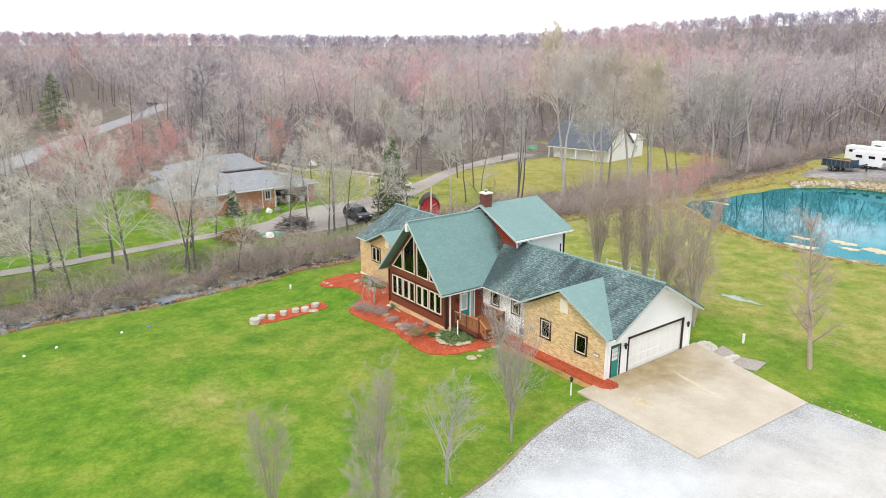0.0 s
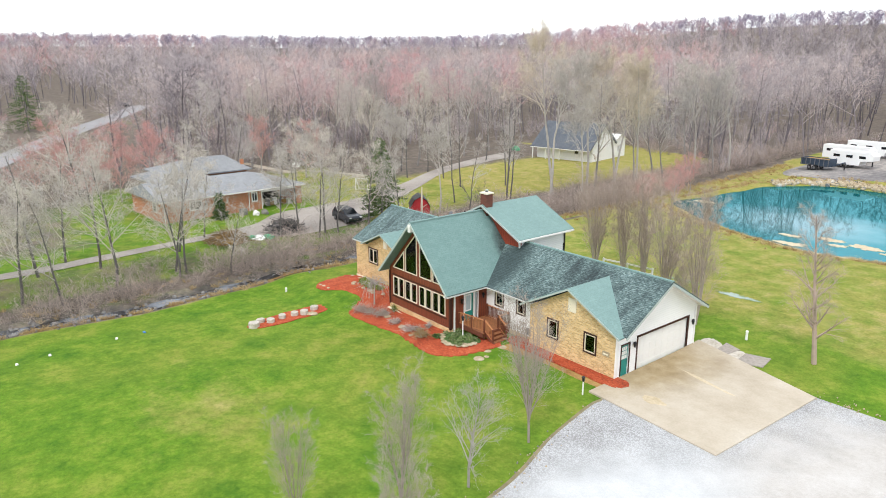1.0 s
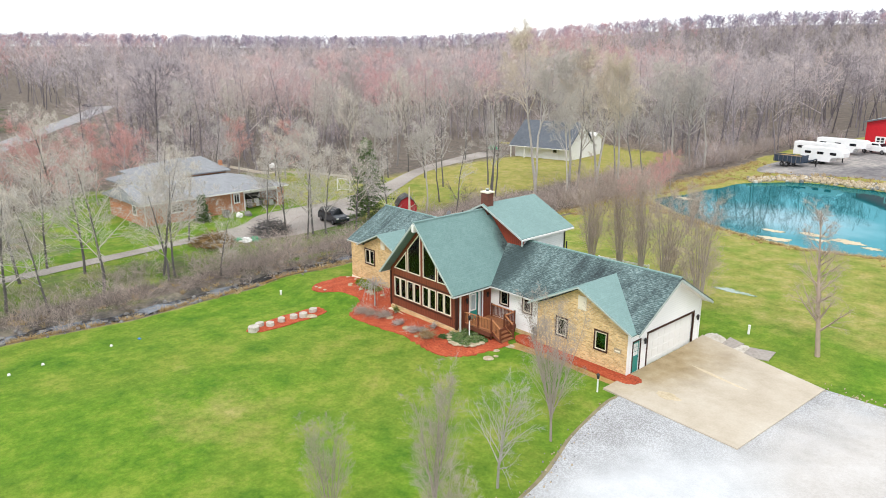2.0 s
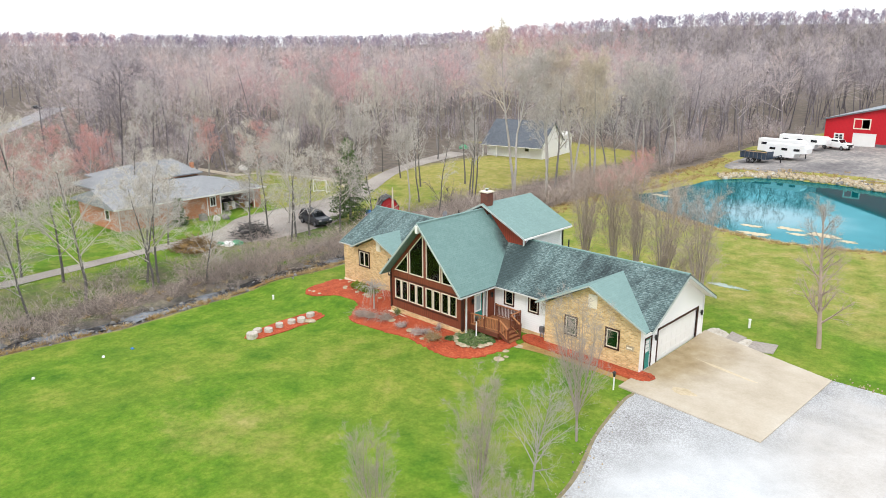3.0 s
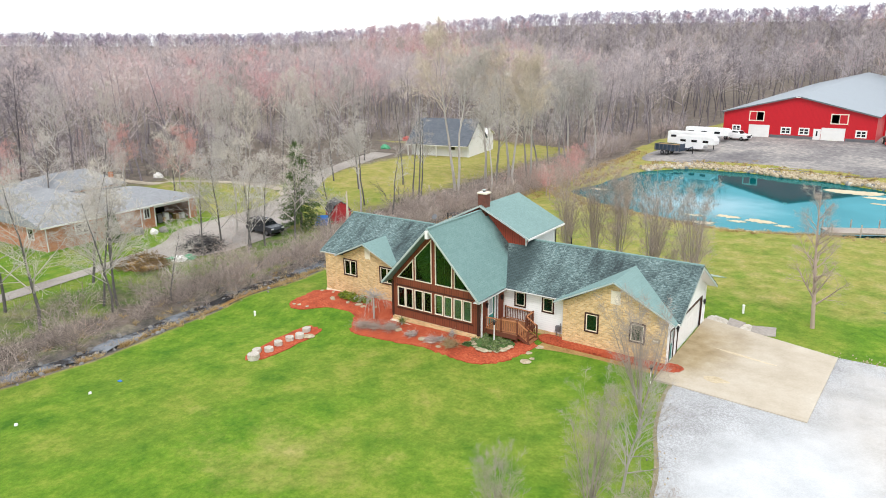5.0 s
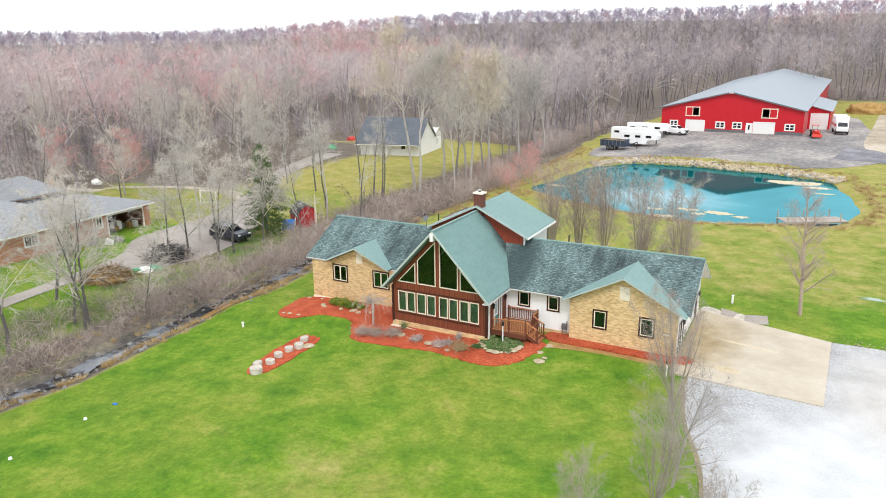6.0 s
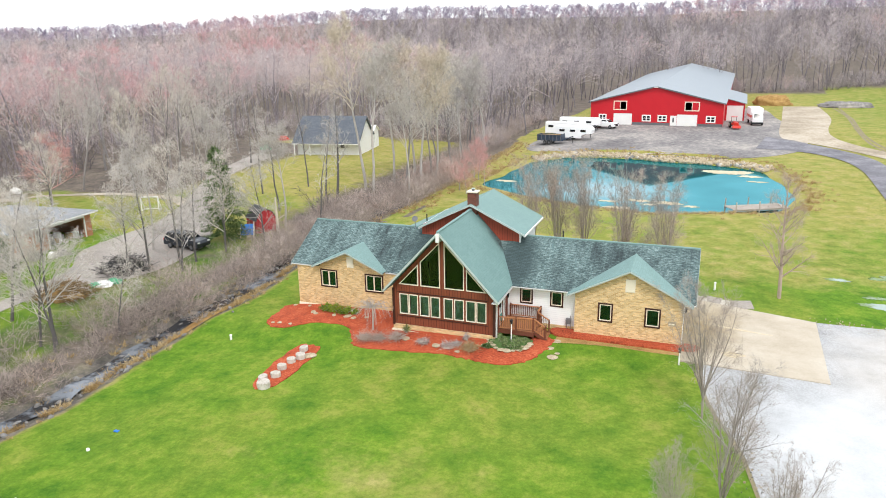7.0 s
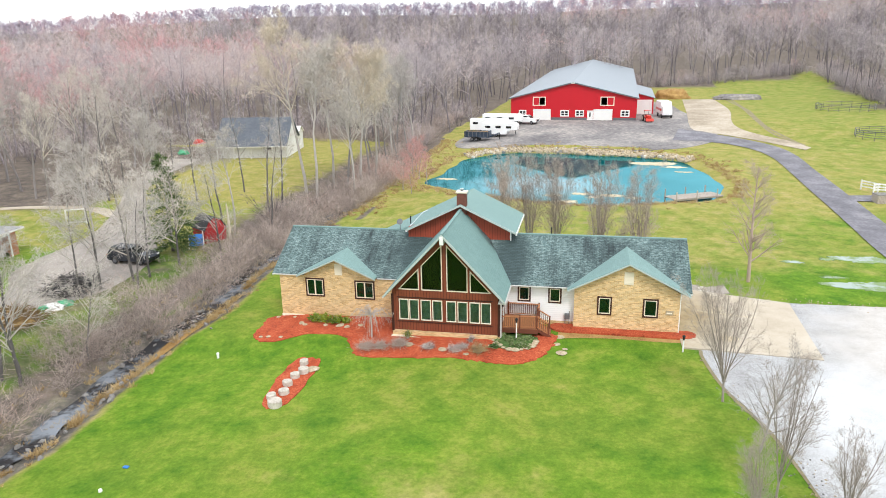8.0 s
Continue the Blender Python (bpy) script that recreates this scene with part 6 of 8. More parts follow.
for a, b, o in ((-9.0, -6.2, 1), (6.3, 9.2, 0)):
    lo = part("loft_opening", slab_bm(rect(a - 0.1, b + 0.1, 3.6, 5.65), [rect(a + 0.1, b - 0.1, 3.8, 5.45)], "y", -0.06, 0.06), M["cream"], barn, "loft opening with a sliding red panel")
    m_ = (a + b) / 2
    part("panel", box_bm(a + 0.1 if o else m_, m_ if o else b - 0.1, -0.04, 0.0, 3.8, 5.45), M["barn_red"], lo)
    part("mullion", box_bm(m_ - 0.06, m_ + 0.06, -0.05, 0.02, 3.8, 5.45), M["cream"], lo)
for a, b in ((-12.2, -10.7), (-2.6, -0.9), (0.8, 2.5), (10.9, 12.6)):
    m_ = (a + b) / 2
    window(barn, rect(a, b, 1.3, 2.5), "y", 0.0, -1, 0.14, M["white"], M["glass_dark"], [((m_ - 0.1, 1.3), (m_ + 0.1, 2.5)), ((a, 1.84), (b, 1.94))])
part("gable_lamp", box_bm(-0.4, 0.4, -0.6, -0.45, BP - 0.25, BP - 0.02, bevel=0.03), M["white"], barn)
# lean-to on the barn's side
part("wall", slab_bm([(BW, -0.2), (BW + 4.2, -0.2), (BW + 4.2, 4.0), (BW, 5.1)], [rect(BW + 0.4, BW + 3.9, -0.1, 3.6)], "y", 14, 0.2), M["barn_red"], barn)
part("overhead_door", box_bm(BW + 0.4, BW + 3.9, 14.05, 14.12, -0.1, 3.6), M["white"], barn, "white overhead door of the lean-to")
part("wall", box_bm(BW + 4.0, BW + 4.2, 14.2, 40, -0.3, 4.0), M["barn_red"], barn)
part("roof", roof_bm([(BW, 13.6, 5.3), (BW, 40, 5.3), (BW + 4.6, 40, 4.05), (BW + 4.6, 13.6, 4.05)], 0.12), M["barn_roof"], barn)
part("floor", box_bm(-BW + 0.3, BW - 0.3, 0.3, 30, -0.2, 0.02), M["dark_room"], barn)

# ---- orange brick house ----
bh = thing("brick_house", "low orange brick ranch house with grey hipped roofs", "house", (-52.46, 6.14, -0.83), 3.5)
bh.scale = (0.958, 0.958, 1.0)


def hip_bm(x0, x1, y0, y1, z0, rise, thick=0.18):
    """A hipped roof over a rectangle."""
    bm = bmesh.new()
    w, d = x1 - x0, y1 - y0
    i = min(w, d) / 2
    base = [(x0, y0), (x1, y0), (x1, y1), (x0, y1)]
    if w > d:
        r = [(x0 + i, (y0 + y1) / 2), (x1 - i, (y0 + y1) / 2)]
        order = [(0, 1, 5, 4), (1, 2, 5), (2, 3, 4, 5), (3, 0, 4)]
    else:
        r = [((x0 + x1) / 2, y0 + i), ((x0 + x1) / 2, y1 - i)]
        order = [(0, 1, 4), (1, 2, 5, 4), (2, 3, 5), (3, 0, 4, 5)]
    vs = [bm.verts.new((*p, z0)) for p in base] + [bm.verts.new((*p, z0 + rise)) for p in r]
    low = [bm.verts.new((*p, z0 - thick)) for p in base]
    for f in order:
        bm.faces.new([vs[k] for k in f])
    for k in range(4):
        bm.faces.new((vs[k], low[k], low[(k + 1) % 4], vs[(k + 1) % 4]))
    bm.faces.new(low[::-1])
    return bm


def ridged_bm(base, ridge, z0, z1, thick=0.18):
    """A roof over four corners with a ridge of its own: hipped where the ridge stops short of an end, gabled where it reaches it."""
    bm = bmesh.new()
    vs = [bm.verts.new((*p, z0)) for p in base] + [bm.verts.new((*p, z1)) for p in ridge]
    low = [bm.verts.new((*p, z0 - thick)) for p in base]
    for f in ((0, 1, 4), (1, 2, 5, 4), (2, 3, 5), (3, 0, 4, 5)):
        bm.faces.new([vs[k] for k in f])
    for k in range(4):
        bm.faces.new((vs[k], low[k], low[(k + 1) % 4], vs[(k + 1) % 4]))
    bm.faces.new(low[::-1])
    return bm


bwins = [rect(-6.6, -5.0, 1.2, 2.3), rect(-2.9, -2.1, 1.3, 2.3), rect(2.4, 3.2, 1.2, 2.4)]
part("wall", slab_bm(rect(-10.2, 10.35, -0.4, 2.75), bwins + [rect(4.0, 9.2, -0.3, 2.3)], "x", 0.0, -0.25), M["brick_red"], bh, "orange brick front wall with open garage")
part("wall", slab_bm([(-11, -0.4), (-0.25, -0.4), (-0.25, 2.75), (-5.6, 4.2), (-11, 2.75)], [rect(-3.4, -2.2, 1.1, 2.3)], "y", -10.2, 0.25), M["brick_red"], bh)
part("wall", box_bm(-11, -0.25, 10.35, 10.6, -0.4, 2.75), M["brick_red"], bh)
part("wall", box_bm(-11.25, -11, -10.2, 10.6, -0.4, 2.75), M["brick_red"], bh)
part("roof", ridged_bm([(-11.9, -10.9), (0.7, -10.9), (0.7, 10.9), (-11.9, 10.9)], [(-5.6, -10.7), (-5.6, 4.6)], 2.86, 4.46), M["roof_grey"], bh, "grey shingle hipped roof over house and garage")
part("wall", box_bm(-17, -11.25, -5.5, 2.8, -0.4, 2.75), M["brick_red"], bh)
part("roof", hip_bm(-24, -4.2, -6.2, 3.4, 2.84, 1.55), M["roof_grey"], bh, "grey shingle roof of the middle wing")
part("wall", box_bm(-25.6, -15.4, -2.4, 9.6, -0.4, 3.35), M["brick_red"], bh)
part("roof", ridged_bm([(-26.4, -3.1), (-14.8, -3.1), (-14.8, 10.2), (-26.4, 10.2)], [(-20.6, 3.4), (-20.6, 8.2)], 3.4, 5.15), M["roof_grey"], bh, "grey shingle hipped roof of the rear wing")
part("porch_roof", roof_bm([(-15.3, 3.0, 2.95), (-15.3, 9.4, 2.95), (-11.3, 9.4, 2.6), (-11.3, 3.0, 2.6)], 0.1), M["roof_dark"], bh)
part("chimney", box_bm(-17.1, -16.6, 9.3, 9.8, 3.0, 4.7, bevel=0.03), M["brick_red"], bh)
for l in bwins:
    window(bh, l, "x", 0.0, 1, 0.08, M["white"], M["glass_dark"], [((((l[0][0] + l[1][0]) / 2) - 0.03, l[0][1]), (((l[0][0] + l[1][0]) / 2) + 0.03, l[2][1]))])
window(bh, rect(-3.4, -2.2, 1.1, 2.3), "y", -10.2, -1, 0.08, M["white"], M["glass_dark"])
for b in ((0, 0.12, 3.88, 4.0, -0.3, 2.3), (0, 0.12, 9.2, 9.32, -0.3, 2.3), (0, 0.12, 3.88, 9.32, 2.3, 2.64)):
    part("door_trim", box_bm(*b), M["white"], bh)
part("fascia", box_bm(0.68, 0.74, -10.9, 10.9, 2.66, 2.84), M["white"], bh)
part("garage_floor", box_bm(-6.5, -0.25, 4.2, 10.2, -0.45, -0.3), M["dark_room"], bh)
part("garage_back", box_bm(-6.6, -6.5, 4.2, 10.2, -0.3, 2.7), M["dark_room"], bh)
for y in (1.9, -10.1):
    part("downspout", box_bm(0.02, 0.1, y, y + 0.1, -0.3, 2.7), M["white"], bh)

# ---- things on the land ----
def profile_bm(pts, y0, y1, taper=0.0, bevel=0.03):
    """A body from its side view (along x and z), between y0 and y1. taper: how much the top draws in."""
    bm = bmesh.new()
    zs = [p[1] for p in pts]
    lo, hi = min(zs), max(zs)
    rows = []
    for y, s in ((y0, 1), (y1, -1)):
        rows.append([bm.verts.new((x, y + s * taper * (z - lo) / (hi - lo), z)) for x, z in pts])
    bm.faces.new(rows[0])
    bm.faces.new(rows[1][::-1])
    n = len(pts)
    for i in range(n):
        bm.faces.new((rows[0][i], rows[0][(i + 1) % n], rows[1][(i + 1) % n], rows[1][i]))
    if bevel:
        bmesh.ops.bevel(bm, geom=bm.edges[:], offset=bevel, segments=2, affect="EDGES", profile=0.6)
    return bm


def wheel(parent, x, y, r, w, rim=None):
    bm = bmesh.new()
    bmesh.ops.create_cone(bm, cap_ends=True, segments=18, radius1=r, radius2=r, depth=w, matrix=Matrix.Translation((x, y, r)) @ Matrix.Rotation(math.pi / 2, 4, "X"))
    bmesh.ops.bevel(bm, geom=[e for e in bm.edges if len(e.link_faces) == 2 and any(len(f.verts) > 4 for f in e.link_faces)], offset=r * 0.12, segments=2, affect="EDGES")
    wh_ = part("wheel", bm, M["rubber"], parent)
    bm = bmesh.new()
    bmesh.ops.create_cone(bm, cap_ends=True, segments=12, radius1=r * 0.6, radius2=r * 0.6, depth=w * 1.04, matrix=Matrix.Translation((x, y, r)) @ Matrix.Rotation(math.pi / 2, 4, "X"))
    part("rim", bm, rim or M["grey_metal"], wh_)


# ---- white house in the clearing ----
wh = thing("white_house", "small white house with a dark blue-grey gable roof", "house", (-48.83, 75.5, 0.0), 10)
part("wall", slab_bm(rect(-12.5, 0, -0.4, 3.2), [rect(-3.9, -2.9, 1.2, 2.2)], "y", 0, 0.2), M["white_wall"], wh, "white siding front wall")
part("wall", slab_bm([(0.2, -0.4), (8.6, -0.4), (8.6, 3.2), (4.4, 6.7), (0.2, 3.2)], [], "x", 0, -0.2), M["white_wall"], wh, "white siding gable wall")
part("wall", slab_bm([(0.2, -0.4), (8.6, -0.4), (8.6, 3.2), (4.4, 6.7), (0.2, 3.2)], [], "x", -12.5, 0.2), M["white_wall"], wh)
part("wall", box_bm(-12.5, 0, 8.6, 8.8, -0.4, 3.2), M["white_wall"], wh)
part("roof", roof_bm([(-13, 4.4, 6.95), (0.4, 4.4, 6.95), (0.4, -1.6, 2.3), (-13, -1.6, 2.3)], 0.2), M["roof_dark"], wh, "blue-grey shingle roof sweeping over a porch")
part("roof", roof_bm([(-13, 4.4, 6.95), (0.4, 4.4, 6.95), (0.4, 9.2, 2.95), (-13, 9.2, 2.95)], 0.2), M["roof_dark"], wh)
for x in (-12.6, -9.5, -6.4):
    part("porch_post", box_bm(x - 0.08, x + 0.08, -1.5, -1.34, -0.4, 2.25), M["white"], wh)
window(wh, rect(-3.9, -2.9, 1.2, 2.2), "y", 0.0, -1, 0.1, M["white"], M["glass_dark"])
part("garage_door", box_bm(-2.6, -0.3, -0.06, -0.01, -0.3, 2.1), M["white"], wh, "white garage door")
part("gutter", box_bm(-13, 0.4, -1.68, -1.58, 2.1, 2.24, bevel=0.02), M["white"], wh)
part("annex", slab_bm([(8.8, -0.4), (13.4, -0.4), (13.4, 3.3), (11.1, 4.3), (8.8, 3.3)], [rect(10.2, 11.2, 0.9, 2.2)], "x", 0.0, -4.0), M["white_wall"], wh, "white gabled annex")
for y0, y1 in ((8.5, 11.1), (13.7, 11.1)):
    part("annex_roof", roof_bm([(0.3, y1, 4.5), (-4.2, y1, 4.5), (-4.2, y0, 3.3), (0.3, y0, 3.3)], 0.1), M["white"], wh)


def suv(at, turn):
    t = thing("suv", "dark blue-black sport utility vehicle parked on the drive", "car", at, turn)
    part("body", profile_bm([(-2.35, 0.35), (2.35, 0.35), (2.42, 0.75), (2.3, 1.02), (1.2, 1.12), (-2.3, 1.12), (-2.42, 0.7)], -0.95, 0.95, 0.05, 0.06), M["car_dark"], t)
    cab = part("cabin", profile_bm([(-2.25, 1.1), (1.25, 1.1), (0.45, 1.68), (-1.9, 1.72)], -0.88, 0.88, 0.16, 0.05), M["car_dark"], t)
    for s_ in (-1, 1):
        part("side_window", profile_bm([(-1.85, 1.16), (0.95, 1.16), (0.4, 1.6), (-1.65, 1.62)], s_ * 0.79 - 0.03, s_ * 0.79 + 0.03, 0.0, 0.0), M["glass_dark"], cab)
        part("headlight", box_bm(2.25, 2.4, s_ * 0.72 - 0.18, s_ * 0.72 + 0.18, 0.78, 0.92, bevel=0.03), M["white"], t)
        part("tail_light", box_bm(-2.44, -2.3, s_ * 0.78 - 0.1, s_ * 0.78 + 0.1, 0.75, 1.0, bevel=0.02), M["red_paint"], t)
    part("windscreen", roof_bm([(1.2, -0.75, 1.15), (1.2, 0.75, 1.15), (0.5, 0.68, 1.67), (0.5, -0.68, 1.67)], 0.02), M["glass_dark"], cab)
    part("rear_window", roof_bm([(-2.2, -0.72, 1.2), (-2.2, 0.72, 1.2), (-1.96, 0.66, 1.66), (-1.96, -0.66, 1.66)], 0.02), M["glass_dark"], cab)
    for x in (-1.45, 1.5):
        for y in (-0.86, 0.86):
            wheel(t, x, y, 0.37, 0.25)
    return t


suv((-38.6, 14.9, land1(-38.6, 14.9) + 0.06), -4)


def pickup(at, turn):
    t = thing("pickup_truck", "white crew-cab pickup truck coupled to a trailer", "truck", at, turn)
    part("body", profile_bm([(-2.9, 0.5), (2.9, 0.5), (3.0, 0.9), (2.85, 1.25), (1.5, 1.35), (-2.9, 1.35)], -1.0, 1.0, 0.04, 0.05), M["vehicle_white"], t)
    cab = part("cabin", profile_bm([(-1.2, 1.33), (1.55, 1.33), (0.9, 1.95), (-1.1, 1.98)], -0.92, 0.92, 0.14, 0.05), M["vehicle_white"], t)
    for s_ in (-1, 1):
        part("side_window", profile_bm([(-1.0, 1.4), (1.2, 1.4), (0.8, 1.85), (-0.95, 1.87)], s_ * 0.84 - 0.03, s_ * 0.84 + 0.03, 0, 0), M["glass_dark"], cab)
        part("headlight", box_bm(2.85, 2.98, s_ * 0.75 - 0.18, s_ * 0.75 + 0.18, 0.95, 1.15, bevel=0.03), M["glass_dark"], t)
    part("windscreen", roof_bm([(1.5, -0.78, 1.4), (1.5, 0.78, 1.4), (0.95, 0.72, 1.93), (0.95, -0.72, 1.93)], 0.02), M["glass_dark"], cab)
    part("grille", box_bm(2.9, 3.02, -0.55, 0.55, 0.6, 1.1, bevel=0.03), M["black"], t)
    for x in (-1.75, 1.9):
        for y in (-0.9, 0.9):
            wheel(t, x, y, 0.42, 0.28)
    return t


def horse_trailer(at, turn, length, label):
    """A gooseneck trailer: the nose over the hitch lies towards +x."""
    t = thing("horse_trailer", label, "trailer", at, turn, "trailers by the barn")
    h = length / 2
    part("body", profile_bm([(-h, 0.5), (h - 2.2, 0.5), (h - 2.0, 1.35), (h, 1.45), (h + 0.1, 2.3), (h - 0.3, 2.75), (-h, 2.8)], -1.15, 1.15, 0.06, 0.08), M["vehicle_white"], t)
    part("roof", box_bm(-h, h - 0.5, -1.05, 1.05, 2.78, 2.86, bevel=0.03), M["vehicle_white"], t)
    for k in range(3):
        x = -h + 0.7 + k * (length * 0.3)
        for s_ in (-1, 1):
            part("window", box_bm(x, x + 1.1, s_ * 1.12 - 0.03, s_ * 1.12 + 0.03, 1.75, 2.2, bevel=0.02), M["glass_dark"], t)
    part("hitch", bar_bm((h - 0.5, 0, 1.4), (h - 0.5, 0, 0.5), 0.14), M["black"], t)
    for x in (-0.9, 0.0):
        for y in (-1.0, 1.0):
            wheel(t, x - 0.6, y, 0.38, 0.24)
    return t


def on_land(x, y, dz=0.05):
    return (x, y, land1(x, y) + dz)


horse_trailer(on_land(-12.3, 100.8), -8, 7.4, "white gooseneck horse trailer with dark windows")
horse_trailer(on_land(-15.3, 106.3), -6, 8.4, "white horse trailer parked behind another")
horse_trailer(on_land(-13.2, 112.0), -4, 8.8, "long white trailer hitched to the pickup")
pickup(on_land(-8.3, 114.8), -22)
dt = thing("dump_trailer", "dark blue dump trailer loaded with tan boards", "trailer", on_land(-16.3, 97.0), -8)
part("bed", slab_bm(rect(-2.7, 2.3, -1.05, 1.05), [], "z", 0.75, 0.08), M["metal_blue"], dt)
for b in ((-2.7, 2.3, -1.1, -1.02, 0.75, 1.95), (-2.7, 2.3, 1.02, 1.1, 0.75, 1.95), (-2.78, -2.7, -1.1, 1.1, 0.75, 1.95), (2.3, 2.38, -1.1, 1.1, 0.75, 2.1)):
    part("side_panel", box_bm(*b), M["metal_blue"], dt)
for k in range(7):
    part("rib", box_bm(-2.65 + k * 0.8, -2.55 + k * 0.8, -1.18, -1.1, 0.7, 1.95), M["grey_metal"], dt)
part("top_rail", box_bm(-2.75, 2.35, -1.2, -1.1, 1.9, 2.0), M["grey_metal"], dt)
part("load", box_bm(-2.5, 2.1, -0.95, 0.95, 1.5, 1.85, bevel=0.08), M["straw"], dt, "tan load of boards")
for s_ in (-1, 1):
    part("tongue", bar_bm((2.3, s_ * 0.5, 0.8), (4.4, 0, 1.7), 0.16), M["metal_blue"], dt)
    part("fender", box_bm(-1.7, 0.4, s_ * 1.2 - 0.12, s_ * 1.2 + 0.12, 0.8, 0.88, bevel=0.02), M["black"], dt)
part("hitch", bar_bm((4.4, 0, 1.7), (4.4, 0, 0.4), 0.14), M["black"], dt)
for x in (-0.6, 0.3):
    for y in (-1.12, 1.12):
        wheel(dt, x - 0.5, y, 0.38, 0.24)
# tractor and box truck beside the barn
tr = thing("tractor", "small orange-red tractor with a front loader", "tractor", on_land(18.4, 118.2), -80)
part("hood", profile_bm([(0.2, 0.7), (1.7, 0.7), (1.75, 1.3), (0.2, 1.45)], -0.4, 0.4, 0.06, 0.05), M["red_paint"], tr)
part("seat_deck", box_bm(-0.9, 0.3, -0.55, 0.55, 0.6, 1.0, bevel=0.05), M["red_paint"], tr)
part("seat", box_bm(-0.7, -0.2, -0.28, 0.28, 1.0, 1.45, bevel=0.06), M["black"], tr)
for s_ in (-1, 1):
    part("roll_bar", bar_bm((-0.8, s_ * 0.5, 0.9), (-0.8, s_ * 0.5, 2.3), 0.08), M["black"], tr)
    part("loader_arm", bar_bm((0.3, s_ * 0.6, 1.3), (2.2, s_ * 0.6, 0.5), 0.12), M["red_paint"], tr)
    wheel(tr, -0.6, s_ * 0.75, 0.65, 0.35, M["cream"])
    wheel(tr, 1.3, s_ * 0.65, 0.42, 0.25, M["cream"])
part("canopy", box_bm(-1.0, 0.3, -0.6, 0.6, 2.3, 2.38, bevel=0.02), M["red_paint"], tr)
part("bucket", profile_bm([(2.1, 0.2), (2.7, 0.2), (2.7, 0.35), (2.25, 0.75), (2.1, 0.75)], -0.85, 0.85, 0, 0.02), M["red_paint"], tr)
rv = thing("box_truck", "white and red box truck facing the yard", "truck", on_land(22.9, 126.5), -85)
part("box", box_bm(-4.2, 1.6, -1.25, 1.25, 0.9, 3.6, bevel=0.06), M["vehicle_white"], rv)
part("stripe", box_bm(-4.0, 1.63, -1.27, 1.27, 1.6, 2.1, bevel=0.01), M["red_paint"], rv)
part("cab", profile_bm([(1.6, 0.6), (3.4, 0.6), (3.5, 1.6), (2.9, 2.6), (1.6, 2.8)], -1.1, 1.1, 0.1, 0.06), M["vehicle_white"], rv)
part("windscreen", roof_bm([(3.46, -0.9, 1.7), (3.46, 0.9, 1.7), (2.98, 0.85, 2.5), (2.98, -0.85, 2.5)], 0.03), M["glass_dark"], rv)
part("bumper", box_bm(3.3, 3.65, -1.15, 1.15, 0.4, 0.75, bevel=0.05), M["black"], rv)
for x in (-2.6, 2.4):
    for y in (-1.05, 1.05):
        wheel(rv, x, y, 0.5, 0.3)


def heap(name, at, rx, ry, h, material, label, category, seed, lumps=0.25, res=26):
    """A loose heap with an uneven outline."""
    rnd = np.random.RandomState(seed)
    bm = bmesh.new()
    bmesh.ops.create_icosphere(bm, subdivisions=4, radius=1.0)
    off = Vector(rnd.uniform(-50, 50, 3))
    for v in bm.verts:
        n = noise.fractal(v.co * 2.2 + off, 0.7, 2.2, 4)
        v.co *= 1 + lumps * n
        v.co.z = max(v.co.z, -0.25)
        v.co = Vector((v.co.x * rx, v.co.y * ry, v.co.z * h))
    me = bpy.data.meshes.new(name)
    bm.to_mesh(me)
    bm.free()
    me.materials.append(material)
    me.shade_smooth()
    ob = new(name, me)
    ob.matrix_basis = pose(*at, 0, 0, rnd.uniform(0, 360) if rx == ry else 0)
    return tagged(ob, label, category)


heap("haystack", on_land(30.4, 181, 0), 5.0, 3.5, 3.0, M["straw"], "heap of tan hay and bedding behind the barn", "hay pile", 3)
heap("soil_heap", on_land(48.5, 176, 0), 6.5, 2.2, 1.7, M["gravel_dark"], "long dark heap of soil in the field", "soil pile", 4)


def stick_pile(name, at, r, h, count, material, label, seed, tint, inner):
    """A heap of crossing sticks over a dark core."""
    rnd = np.random.RandomState(seed)
    t = thing(name, label, "brush pile", at)
    core = heap("core", (0, 0, 0), r * 0.85, r * 0.7, h * 0.7, inner, "", "", seed)
    core.parent = t
    limbs = []
    for k in range(count):
        a, q = rnd.uniform(0, 6.283), rnd.rand() ** 0.5
        p = np.array([q * r * math.cos(a), 0.8 * q * r * math.sin(a), max(0.05, h * (1 - q * q) * rnd.uniform(0.5, 1.0))])
        d = unit(rnd.normal(0, 1, 3) * np.array([1, 1, 0.3])) * rnd.uniform(0.5, 1.4)
        limbs.append((p - d, p + d, 0.035, 0.012, 0))
    v, tr_ = limb_arrays(limbs, 3)
    ob = new("tangle", fast_mesh("tangle", v, tr_, material, np.clip(tint + 0.16 * rnd.randn(count), 0.0, 1.0).repeat(6)))
    ob.parent = t
    return t


stick_pile("brush_pile", on_land(-38.8, 6.4, 0), 2.4, 1.6, 460, M["bark"], "dark heap of cut branches beside the drive", 6, 0.0, M["black"])
stick_pile("brush_pile", on_land(-38.4, -0.8, 0), 2.4, 1.2, 420, M["dry_grass"], "brown heap of cut shrubs beside the drive", 7, 0.2, M["straw"])
tp = thing("tarp", "crumpled white and green tarpaulin on the ground", "tarpaulin", on_land(-37.5, 2.5, 0))
for k, (dx, dy, r, mt) in enumerate(((0, 0, 0.9, "white"), (0.3, 0.9, 0.7, "green_net"), (-0.5, -0.6, 0.5, "green_net"))):
    o = heap("fold", (dx, dy, 0.05), r, r * 0.8, 0.3, M[mt], "", "", 20 + k, 0.5)
    o.parent = tp

